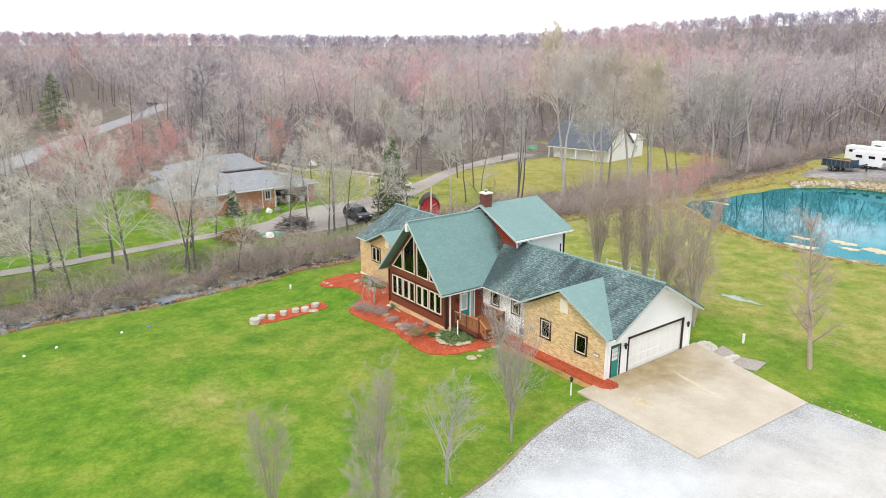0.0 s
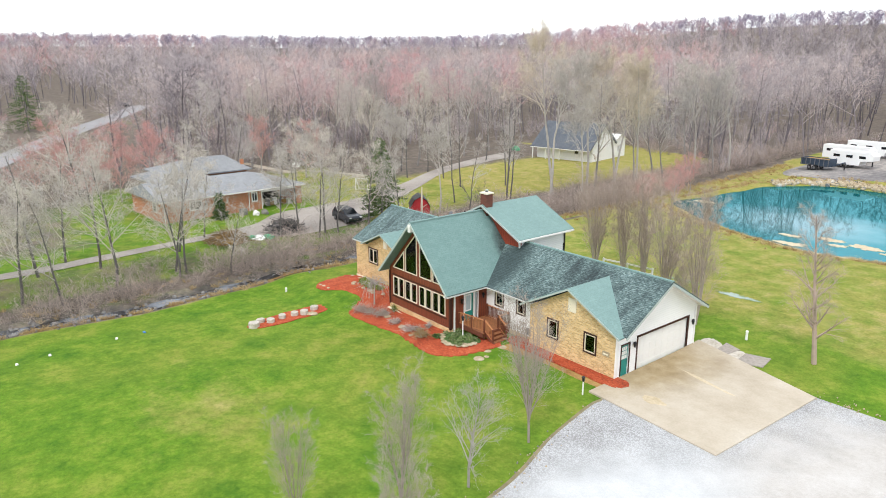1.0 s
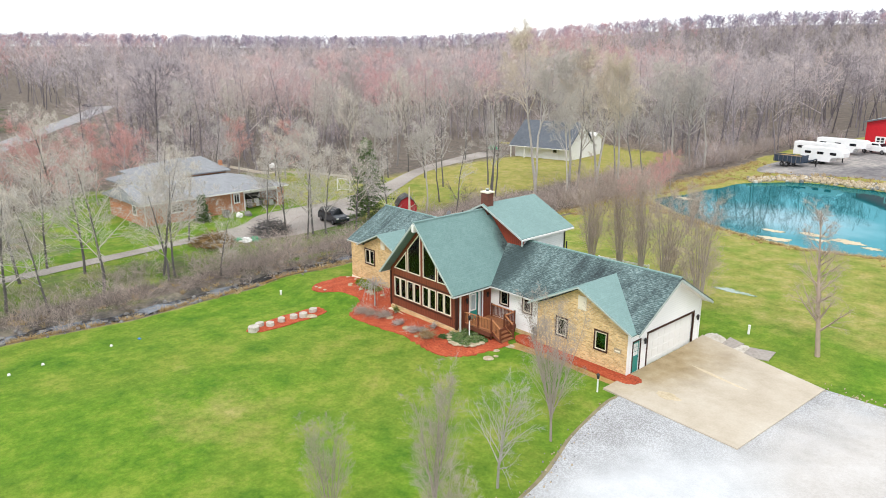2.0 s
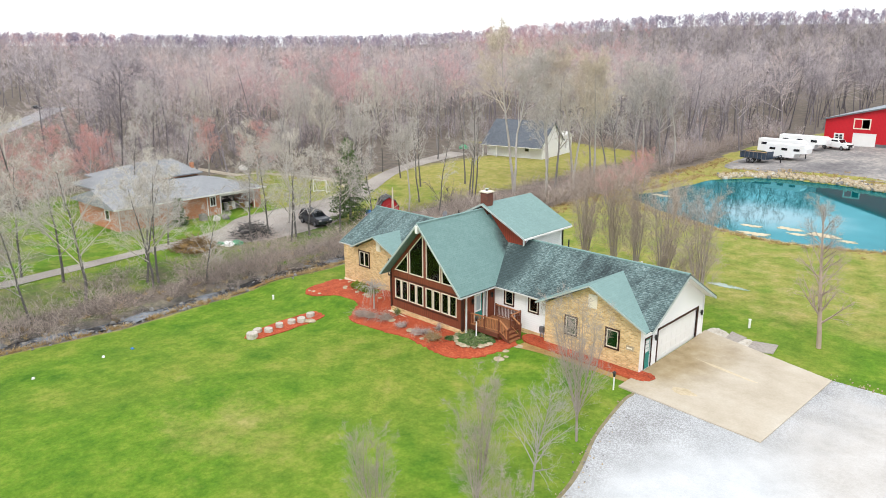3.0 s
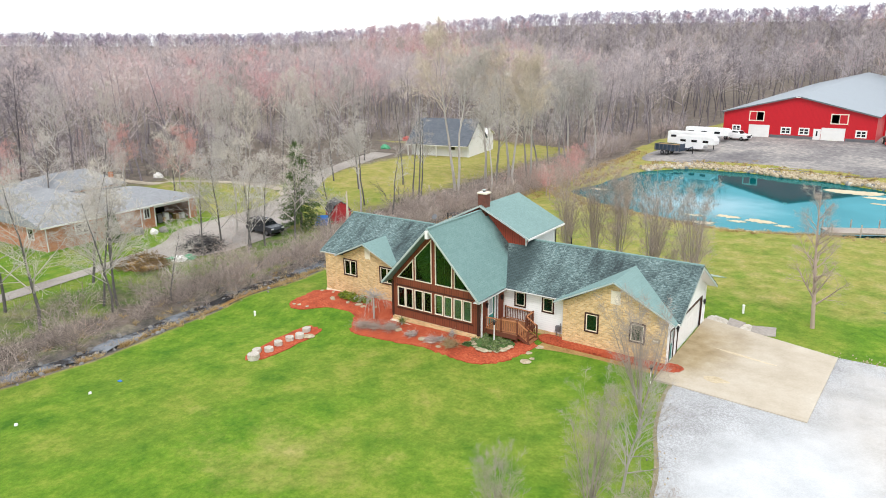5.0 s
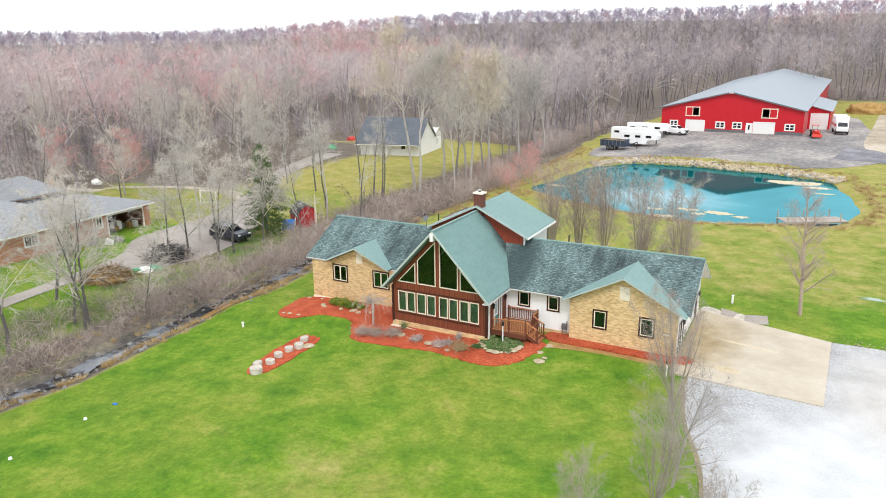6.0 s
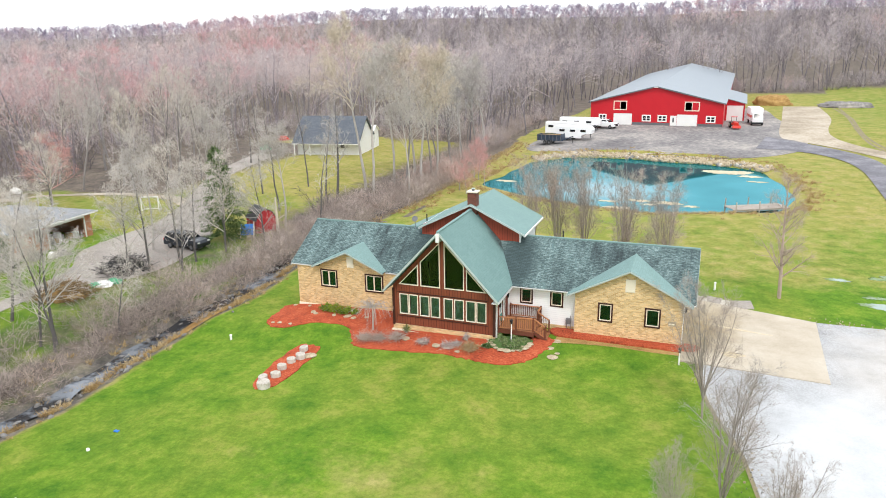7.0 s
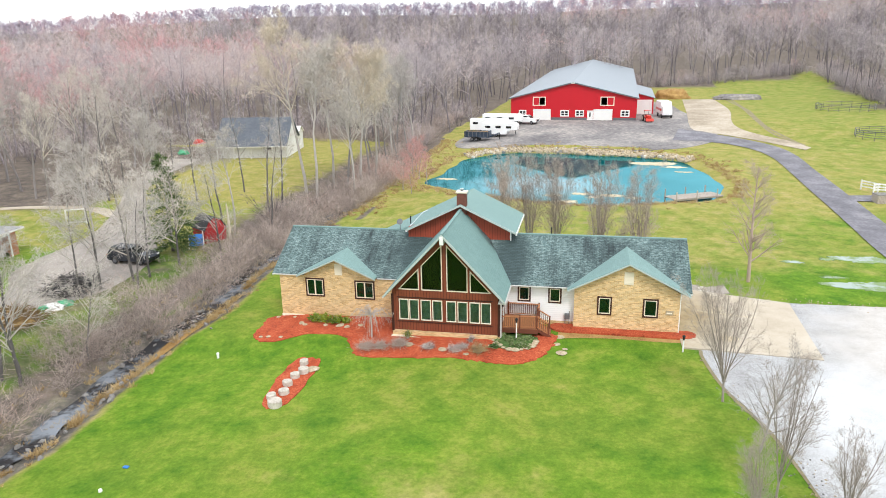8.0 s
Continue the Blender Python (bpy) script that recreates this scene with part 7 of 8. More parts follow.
# red shed with a gambrel front, and a blue tilted bench seat beside it
sh = thing("shed", "small red gambrel shed with a dark roof", "shed", (-35.4, 24.0, land1(-35.4, 24.0)), 58)
gam = [(-1.5, 0), (1.5, 0), (1.5, 1.7), (0.95, 2.6), (0, 3.1), (-0.95, 2.6), (-1.5, 1.7)]
part("front_wall", slab_bm(gam, [], "y", -2.0, 0.12), M["shed_red"], sh, "faded red gable front")
part("back_wall", slab_bm(gam, [], "y", 2.0, -0.12), M["shed_red"], sh)
for s_ in (-1, 1):
    part("side_wall", box_bm(s_ * 1.5 - 0.06, s_ * 1.5 + 0.06, -2, 2, 0, 1.75), M["shed_red"], sh)
    part("roof", roof_bm([(s_ * 1.7, -2.2, 1.62), (s_ * 1.7, 2.2, 1.62), (s_ * 0.98, 2.2, 2.7), (s_ * 0.98, -2.2, 2.7)], 0.06), M["black"], sh)
    part("roof", roof_bm([(s_ * 0.98, -2.2, 2.7), (s_ * 0.98, 2.2, 2.7), (0, 2.2, 3.22), (0, -2.2, 3.22)], 0.06), M["black"], sh)
sh.scale = (0.8, 0.7, 0.88)
part("door", box_bm(-0.6, 0.6, -2.05, -2.0, 0.05, 1.9), M["shed_red"], sh)
fr_ = thing("lawn_swing", "blue plastic lawn seat tilted on a pale frame", "seat", on_land(-35.3, 21.0, 0), 30)
part("seat", roof_bm([(-0.7, -0.6, 0.3), (0.7, -0.6, 0.3), (0.7, 0.6, 1.25), (-0.7, 0.6, 1.25)], 0.08), M["blue_plastic"], fr_)
for s_ in (-1, 1):
    part("side_rail", bar_bm((s_ * 0.75, -0.75, 0.0), (s_ * 0.75, 0.75, 1.5), 0.07), M["cream"], fr_)
    part("leg", bar_bm((s_ * 0.75, 0.7, 0.0), (s_ * 0.75, 0.6, 1.3), 0.07), M["cream"], fr_)
pl = thing("dead_trunk", "pale broken dead tree trunk standing upright", "tree trunk", on_land(-31.5, 21.4, 0))
v, t_ = limb_arrays([(np.array([0, 0, -0.2]), np.array([0.05, 0, 2.4]), 0.17, 0.14, 0), (np.array([0.05, 0, 2.4]), np.array([-0.05, 0.1, 4.6]), 0.14, 0.07, 0), (np.array([0.05, 0, 2.0]), np.array([0.9, 0.2, 2.6]), 0.06, 0.03, 0)], 8)
ob = new("trunk", fast_mesh("trunk", v, t_, M["bark_pale"], np.full(len(v), 0.9)))
ob.parent = pl
# white goal frame on the neighbour's lawn
gl_ = thing("goal_frame", "white plastic goal frame on the lawn", "goal", on_land(-55.6, 27.9, 0), 25)
for s_ in (-1, 1):
    part("upright", bar_bm((s_ * 1.1, 0, 0), (s_ * 1.1, 0, 1.9), 0.12), M["white"], gl_)
    part("brace", bar_bm((s_ * 1.1, 0, 1.9), (s_ * 1.1, 1.1, 0), 0.09), M["white"], gl_)
    part("ground_bar", bar_bm((s_ * 1.1, 0, 0.06), (s_ * 1.1, 1.1, 0.06), 0.1), M["white"], gl_)
part("crossbar", bar_bm((-1.1, 0, 1.9), (1.1, 0, 1.9), 0.12), M["white"], gl_)
part("back_bar", bar_bm((-1.1, 1.1, 0.06), (1.1, 1.1, 0.06), 0.1), M["white"], gl_)


# ---- evergreens ----
def evergreen(name, at, height, width, seed, label, tint=0.4, count=26):
    rnd = np.random.RandomState(seed)
    t = thing(name, label, "tree", at)
    v, tr_ = limb_arrays([(np.array([0, 0, -0.2]), np.array([0, 0, height * 0.95]), height * 0.018, 0.02, 0)], 7)
    ob = new("trunk", fast_mesh("trunk", v, tr_, M["bark"], np.full(len(v), 0.1)))
    ob.parent = t
    limbs, blades = [], []
    for k in range(count):
        f = 0.06 + 0.93 * k / count
        reach = width * (1 - f) ** 0.8 * rnd.uniform(0.75, 1.15) + 0.15
        for j in range(8):
            a = rnd.uniform(0, 6.283)
            p = np.array([0, 0, f * height])
            q = p + np.array([math.cos(a) * reach, math.sin(a) * reach, -0.15 * reach + rnd.uniform(-0.1, 0.25)]) * rnd.uniform(0.7, 1.1)
            limbs.append((p, q, 0.03, 0.01, 1))
            n = int(12 + 26 * reach / width)
            for b in range(n):
                g = rnd.uniform(0.2, 1.0)
                o = p + (q - p) * g
                d = unit((q - p) / (np.linalg.norm(q - p) + 1e-6) * 0.6 + rnd.normal(0, 0.55, 3) + np.array([0, 0, -0.1]))
                blades.append((o, o + d * rnd.uniform(0.25, 0.55), 0.05))
    bl = twig_arrays(blades, rnd)
    v, tr_ = joined([limb_arrays(limbs, 3), bl])
    shade = np.clip(tint + 0.25 * rnd.randn(len(v) // 3 + 1).repeat(3)[:len(v)], 0, 1)
    ob = new("crown", fast_mesh("crown", v, tr_, M["green_leaf"], shade))
    ob.parent = t
    return t


evergreen("spruce_tree", on_land(-37.0, 19.2, 0), 10.5, 3.5, 31, "tall green spruce beside the drive", 0.6, 36)
evergreen("pine_tree", on_land(-196, 4, 0), 16, 7.5, 32, "dark green pine near the road", 0.6, 34)
evergreen("juniper_bush", on_land(-50.0, 2.9, 0), 3.4, 1.0, 33, "narrow green conifer against the brick wall", 0.45, 14)


def shrub(at, r, h, seed, material, label, count, name="shrub", tint=0.5, blade=0.02, leaf=0.2):
    """A low shrub of many fine stems and leaves."""
    rnd = np.random.RandomState(seed)
    t = thing(name, label, "shrub", at)
    stems, leaves = [], []
    for k in range(count):
        a, q = rnd.uniform(0, 6.283), rnd.rand() ** 0.5
        p = np.array([0.25 * r * q * math.cos(a), 0.25 * r * q * math.sin(a), 0.0])
        e = np.array([r * q * math.cos(a), r * q * math.sin(a), h * (1 - 0.6 * q * q) * rnd.uniform(0.7, 1.1)])
        stems.append((p, e, 0.010, 0.004, 1))
        for b in range(7):
            o = p + (e - p) * rnd.uniform(0.4, 1.0)
            leaves.append((o, o + rnd.normal(0, 1, 3) * leaf * np.array([1, 1, 0.7]), blade))
    v, tr_ = limb_arrays(stems, 3)
    ob = new("stem", fast_mesh("stem", v, tr_, M["bark"], np.full(len(v), 0.4)))
    ob.parent = t
    v, tr_ = twig_arrays(leaves, rnd)
    ob = new("foliage", fast_mesh("foliage", v, tr_, material, np.clip(tint + 0.3 * rnd.randn(len(v) // 3).repeat(3), 0, 1)))
    ob.parent = t
    return t


for x, y, r, h, mt, lb, tn, bw, lf in (
        (-14.0, 1.7, 0.55, 0.55, "shrub_green", "low yellow-green shrub in red mulch", 0.5, 0.05, 0.14),
        (-13.2, 1.6, 0.7, 0.6, "shrub_green", "low yellow-green shrub in red mulch", 0.7, 0.05, 0.14),
        (-12.3, 1.5, 0.6, 0.55, "shrub_green", "low yellow-green shrub in red mulch", 0.45, 0.05, 0.14),
        (-11.6, 1.7, 0.4, 0.4, "shrub_green", "small yellow-green shrub in red mulch", 0.6, 0.05, 0.14),
        (-8.9, -1.9, 0.6, 0.42, "bark_brown", "dry tan-grey ornamental grass in red mulch", 0.75, 0.010, 0.5),
        (-7.9, -1.7, 0.5, 0.35, "bark_brown", "dry tan-grey ornamental grass in red mulch", 0.75, 0.010, 0.5),
        (-6.6, -1.4, 0.65, 0.45, "bark_brown", "dry brownish shrub in red mulch", 0.6, 0.010, 0.5),
        (-4.6, -1.6, 0.5, 0.4, "bark", "small bare twiggy shrub in red mulch", 0.4, 0.012, 0.22),
        (-2.7, -1.7, 0.65, 0.4, "bark", "bare purple-grey shrub in red mulch", 0.5, 0.012, 0.25),
        (-2.2, -1.3, 0.4, 0.35, "bark", "bare purple-grey shrub in red mulch", 0.4, 0.012, 0.25),
        (-1.1, -1.8, 0.6, 0.7, "dry_grass", "clump of dry tan grass in red mulch", 0.9, 0.014, 0.35),
        (-0.2, -1.1, 0.35, 0.3, "ground_cover", "small green shrub beside the stone border", 0.5, 0.04, 0.12),
        (-1.8, -0.5, 0.25, 0.6, "bark", "thin bare shrub against the foundation", 0.3, 0.01, 0.2),
        (-6.3, -0.5, 0.25, 0.7, "shrub_green", "thin green-stemmed shrub by the ledge", 0.2, 0.012, 0.2)):
    shrub(on_land(x, y), r, h, int(100 + abs(x) * 31), M[mt], lb, 60 if r > 0.45 else 34, tint=tn, blade=bw, leaf=lf)
# weeping ornamental tree in the bed
wp = np.random.RandomState(55)
weep = thing("weeping_tree", "small weeping ornamental tree with bare hanging branches", "tree", on_land(-8.9, -0.6))
lim, tw_ = [(np.array([0, 0, -0.2]), np.array([0.05, 0, 0.9]), 0.075, 0.06, 0), (np.array([0.05, 0, 0.9]), np.array([0, 0.05, 1.75]), 0.06, 0.045, 0)], []
for k in range(46):
    a, r = wp.uniform(0, 6.283), wp.uniform(0.5, 1.8)
    p = np.array([0, 0.05, 1.7])
    q = p + np.array([math.cos(a) * r * 0.6, math.sin(a) * r * 0.6, wp.uniform(-0.1, 0.75)])
    e = p + np.array([math.cos(a) * r, math.sin(a) * r, wp.uniform(-1.2, 0.3)])
    lim += [(p, q, 0.022, 0.014, 1), (q, e, 0.014, 0.006, 1)]
    for b in range(9):
        o = q + (e - q) * wp.rand()
        tw_.append((o, o + np.array([wp.normal(0, 0.2), wp.normal(0, 0.2), wp.uniform(-0.6, 0.05)]), 0.008))
for nm, arr in (("trunk", limb_arrays(lim[:2], 7)), ("crown", joined([limb_arrays(lim[2:], 3), twig_arrays(tw_, wp)]))):
    ob = new(nm, fast_mesh(nm, *arr, M["bark_pale"], np.full(len(arr[0]), 0.35)))
    ob.parent = weep


# ---- stones ----
def boulder(name, at, size, seed, material, label, category="stone", flat=0.6, rough=0.25, group="", sub=3, drum=False):
    rnd = np.random.RandomState(seed)
    bm = bmesh.new()
    bmesh.ops.create_icosphere(bm, subdivisions=sub, radius=1.0)
    off = Vector(rnd.uniform(-90, 90, 3))
    ax = rnd.uniform(0.75, 1.25, 2)
    for v in bm.verts:
        v.co *= 1 + rough * noise.fractal(v.co * 1.3 + off, 0.8, 2.0, 3)
        if drum:
            r = math.hypot(v.co.x, v.co.y)
            if r > 1e-4:
                k = min(1.0 / r, 1.7) ** 0.75
                v.co = Vector((v.co.x * k, v.co.y * k, v.co.z))
        v.co.z = min(v.co.z, 0.5 if drum else 0.72)
        v.co = Vector((v.co.x * ax[0] * size, v.co.y * ax[1] * size, v.co.z * size * flat))
    me = bpy.data.meshes.new(name)
    bm.to_mesh(me)
    bm.free()
    me.materials.append(material)
    ob = new(name, me)
    ob.matrix_basis = pose(*at, 0, 0, rnd.uniform(0, 360))
    return tagged(ob, label, category, group)


for k, (x, y, s_) in enumerate(((-12.15, -9.5, 0.52), (-12.75, -8.7, 0.36), (-12.2, -8.1, 0.40), (-12.45, -7.0, 0.42), (-12.4, -5.95, 0.40), (-12.1, -5.25, 0.50), (-12.55, -4.1, 0.42))):
    boulder("boulder", on_land(x, y, 0.16), s_ * 0.78, 60 + k, M["stone_white"], "flat-topped pale boulder set in red mulch", group="boulders on the island", flat=1.15, rough=0.13, drum=True)
boulder("flat_stone", on_land(-11.7, -4.8, 0.08), 0.4, 70, M["stone"], "flat tan stone in red mulch", flat=0.3)
for k, (x, y, s_) in enumerate(((-17.2, -0.9, 0.18), (-16.6, -0.9, 0.2), (-15.6, -1.0, 0.2), (-6.0, -1.3, 0.34), (-3.6, -1.7, 0.33), (-1.9, -2.1, 0.26), (-2.1, -1.2, 0.22), (-0.5, -0.9, 0.24), (-17.4, 2.6, 0.2), (-16.0, 2.5, 0.22), (-14.9, 1.2, 0.3), (-14.5, 0.9, 0.3), (-12.9, 0.9, 0.3), (-11.8, 1.0, 0.35), (-11.2, 0.8, 0.3), (-10.3, 1.2, 0.25))):
    boulder("stone", on_land(x, y, 0.07), s_ * 0.75, 80 + k, M["stone"], "weathered tan stone lying in red mulch", flat=0.4, group="stones in the bed", sub=2)
patch("planted_island", [(-0.1, -0.8), (0.6, -1.25), (1.5, -1.15), (2.4, -0.2), (2.5, 0.7), (1.6, 0.8), (0.3, 0.6)], M["ground_cover"], 0.14, "raised bed of low green ground cover edged with stones", "planting bed", 4, wobble=0.08)
for k in range(11):
    a = math.pi * (1.05 + 0.95 * k / 10)
    x, y = 1.15 + 1.4 * math.cos(a), 0.05 + 1.3 * math.sin(a) * (1.0 if k < 8 else 0.9)
    boulder("border_stone", on_land(x, y, 0.12), 0.19 + 0.04 * (k % 3), 110 + k, M["stone"], "flat tan stone edging the planted bed", group="border stones", flat=0.28, sub=2)
for k, (x, y, s_) in enumerate(((3.95, 0.0, 0.26), (4.3, -1.1, 0.34), (4.1, 1.2, 0.28), (4.5, -0.6, 0.2))):
    boulder("stepping_stone", on_land(x, y, 0.02), s_, 130 + k, M["stone"], "flat pale stepping stone in the grass", group="stepping stones", flat=0.14, sub=2)
gx_ = np.random.RandomState(17)
for k in range(40):
    x, y = gx_.uniform(-0.1, 2.4), gx_.uniform(-0.95, 0.6)
    if k % 2:
        continue
    shrub(on_land(x, y, 0.12), 0.28, 0.22, 300 + k, M["green_leaf"], "low green ground-cover clump", 16, "ground_cover_clump", 0.85, 0.03, 0.1)
# riprap along the pond's far bank
rr = np.random.RandomState(23)
protos = []
for k in range(6):
    bm = bmesh.new()
    bmesh.ops.create_icosphere(bm, subdivisions=1, radius=1.0)
    for v in bm.verts:
        v.co = v.co * rr.uniform(0.7, 1.2)
        v.co.z *= 0.65
    me = bpy.data.meshes.new("rock")
    bm.to_mesh(me)
    bm.free()
    me.materials.append((M["stone"], M["stone_white"], M["stone"], M["stone_grey"], M["stone"], M["stone"])[k])
    protos.append(me)
bank = tagged(new("riprap_bank"), "row of pale riprap rocks along the pond bank", "rock bank", kind="structure")
rest_v, rest_t = [], []
for k in range(820):
    a = math.radians(rr.uniform(28, 140))
    f = rr.rand()
    r = float(pond_rim(a)) * (0.985 + 0.085 * f)
    x, y = POND_C[0] + r * math.cos(a), POND_C[1] + r * math.sin(a)
    if y < 77:
        continue
    m = pose(x, y, land1(x, y) + 0.12, *rr.uniform(0, 360, 3)) @ Matrix.Diagonal((*(np.ones(3) * rr.uniform(0.22, 0.5)), 1))
    if len(bank.children) < 300:
        ob = new("rock", protos[k % 6])
        ob.parent = bank
        ob.matrix_basis = m
    else:
        base = sum(len(v) for v in rest_v)
        rest_v.append(np.array([m @ v.co for v in protos[k % 6].vertices]))
        rest_t.append(np.array([p.vertices[:] for p in protos[k % 6].polygons]) + base)
ob = tagged(new("rock_fill", fast_mesh("rock_fill", np.concatenate(rest_v), np.concatenate(rest_t), M["stone"])), kind="stuff")
ob.parent = bank
# rocks in the creek bed
cb = tagged(new("creek_stones"), "grey stones along the creek bed", "stones", kind="structure")
for k in range(290):
    y = rr.uniform(-42, 14)
    x = float(creek_x(y)) + rr.normal(0.1, 1.0)
    ob = new("rock", protos[3])
    ob.parent = cb
    ob.matrix_basis = pose(x, y, land1(x, y) + 0.03, *rr.uniform(0, 360, 3)) @ Matrix.Diagonal((*(np.ones(3) * rr.uniform(0.1, 0.34)), 1))
# sand shallows of the pond
for k, (x, y, rx, ry) in enumerate(((1.2, 49.2, 1.1, 0.6), (5.0, 50.6, 1.3, 0.8), (8.8, 50.0, 1.6, 0.9), (11.6, 48.8, 0.8, 0.5), (6.6, 48.6, 0.9, 0.5), (3.0, 45.6, 1.6, 0.8), (16.6, 76.0, 3.6, 2.0), (20.4, 68.6, 1.3, 0.5), (-15.6, 59.4, 1.5, 0.7), (19.6, 73.0, 1.6, 0.8))):
    patch("sand_shallows", [(x + rx * math.cos(a) * (1 + 0.18 * math.sin(3 * a + k)), y + ry * math.sin(a) * (1 + 0.2 * math.cos(2 * a + k))) for a in np.linspace(0, 2 * math.pi, 12, endpoint=False)], M["sand"], 0.0, "pale sand showing through the pond's shallows", "sand", 2, wobble=0.3, flat=-0.40)
patch("sand_beach", [(-3.5, 45.6), (0.5, 43.6), (5.0, 42.5), (9.0, 42.2), (12.0, 43.3), (10.0, 43.7), (6.0, 44.4), (2.0, 45.1), (-2.0, 46.4)], M["sand"], 0.03, "bare tan sand along the pond shore", "sand", 3, wobble=0.25)
# puddles in the grass behind the garage
for k, (x, y, rx, ry, a0) in enumerate(((9.3, 22.9, 1.7, 0.4, 0), (4.0, 23.2, 1.4, 0.35, 0.1), (23.8, 20.4, 0.8, 0.35, 0.2), (28.4, 14.5, 3.8, 1.0, 0.1), (29.8, 22.0, 2.8, 0.9, 0), (33.5, 17.0, 2.4, 0.8, 0), (27.0, 21.6, 0.7, 0.35, 0), (26.0, 16.4, 0.9, 0.3, 0))):
    zp = land1(x, y)
    patch("puddle", [(x + rx * math.cos(a) * (1 + 0.2 * math.sin(2 * a + k)), y + ry * math.sin(a) * (1 + 0.25 * math.cos(3 * a + k))) for a in np.linspace(0, 2 * math.pi, 12, endpoint=False)], M["puddle"], 0.02, "shallow rain puddle in the grass", "puddle", 3, wobble=0.22)

# worn marks on the slab
for k, (x, y, rx, ry, mt, lb) in enumerate(((15.7, 7.0, 2.1, 0.13, "stone_white", "pale patched joint in the concrete slab"), (15.2, 2.5, 0.75, 0.4, "stone_white", "pale worn patch on the concrete slab"))):
    patch("slab_patch", [(x + rx * math.cos(a) * (1 + 0.15 * math.sin(3 * a + k)), y - 0.2 * rx * math.cos(a) * (k == 0) + ry * math.sin(a) * (1 + 0.2 * math.cos(4 * a))) for a in np.linspace(0, 2 * math.pi, 14, endpoint=False)], M["sand"], 0.116, lb, "concrete patch", 2, wobble=0.03)
# ---- dock ----
dk = thing("dock", "weathered wooden dock on posts over the pond", "dock", (19.2, 48.6, 0.1), -62)
for k in range(36):
    part("plank", box_bm(-1.25, 1.25, -3.6 + k * 0.2, -3.6 + k * 0.2 + 0.18, -0.03, 0.03), M["dock_wood"], dk)
for s_ in (-1, 1):
    part("joist", box_bm(s_ * 1.1 - 0.05, s_ * 1.1 + 0.05, -3.6, 3.6, -0.2, -0.03), M["dock_wood"], dk)
    for y in (-3.4, -0.4, 2.6):
        part("post", bar_bm((s_ * 1.25, y, -1.6), (s_ * 1.25, y, 0.95), 0.16, None, 8), M["dock_wood"], dk)
# white board fence by the lane, and behind the house


def fence(at, turn, n, span, label, boards=3, h=1.3):
    t = thing("board_fence", label, "fence", at, turn)
    for k in range(n + 1):
        part("post", box_bm(k * span - 0.07, k * span + 0.07, -0.07, 0.07, -0.3, h, bevel=0.01), M["white"], t)
    for k in range(n):
        for j in range(boards):
            z = h - 0.12 - j * (h - 0.25) / boards
            part("board", box_bm(k * span + 0.07, (k + 1) * span - 0.07, -0.03, 0.03, z - 0.07, z + 0.07), M["white"], t)
    return t


fence(on_land(40.6, 54.0, 0), -58, 2, 2.4, "white board fence beside the farm lane")
fence(on_land(41.2, 51.5, 0), 10, 2, 2.4, "white board fence beside the farm lane")
fence(on_land(-2.4, 20.2, 0), 8, 2, 2.4, "white rail fence behind the house", 2, 1.2)
# small things on the lawn
for x, y in ((-16.9, -24.7), (-17.3, -22.6), (-17.5, -18.1)):
    mk_ = thing("lawn_marker", "small white marker cap in the grass", "marker", on_land(x, y, 0), group="lawn markers")
    part("cap", bar_bm((0, 0, 0), (0, 0, 0.12), 0.22, 0.16, 10), M["white"], mk_)
for x, y, h in ((-19.4, -3.2, 0.34), (14.2, 14.8, 0.6)):
    pv = thing("vent_post", "short white pipe standing in the grass", "pipe", on_land(x, y, 0))
    part("pipe", bar_bm((0, 0, -0.1), (0, 0, h), 0.17, None, 10), M["white"], pv)
    part("cap", bar_bm((0, 0, h), (0, 0, h + 0.06), 0.22, 0.18, 10), M["white"], pv)
for x, y, h in ((1.2, 0.15, 1.35), (12.05, 0.1, 0.85)):
    lp = thing("post_lamp", "slim white post with a small black lantern", "lamp", on_land(x, y, 0))
    part("post", bar_bm((0, 0, -0.1), (0, 0, h), 0.1, 0.08, 8), M["white"], lp)
    hd = part("lantern", bar_bm((0, 0, h), (0, 0, h + 0.25), 0.14, 0.2, 6), M["black"], lp)
    part("lantern_roof", bar_bm((0, 0, h + 0.25), (0, 0, h + 0.35), 0.26, 0.05, 6), M["black"], hd)
# stones and pads beside the slab
patch("stone_patch", [(12.2, 12.9), (12.3, 11.9), (13.6, 11.4), (14.2, 11.6), (13.9, 12.4), (13.0, 13.2)], M["stone_white"], 0.06, "pale stone chippings beside the garage corner", "stone chippings", 3, wobble=0.1)
patch("stone_patch", [(14.0, 11.4), (15.4, 11.0), (16.0, 11.4), (15.6, 12.5), (14.8, 12.7)], M["stone_white"], 0.05, "pale stone chippings beside the slab", "stone chippings", 3, wobble=0.1)
patch("paving_pad", [(15.4, 11.1), (17.0, 11.6), (16.8, 13.1), (15.3, 12.7)], M["drive"], 0.06, "grey-brown square pad beside the slab", "pad", 2, smooth_edge=False)
patch("paving_pad", [(13.7, 11.6), (14.5, 11.4), (14.8, 12.9), (13.6, 13.3)], M["drive"], 0.065, "brown pad beside the garage corner", "pad", 2, smooth_edge=False)
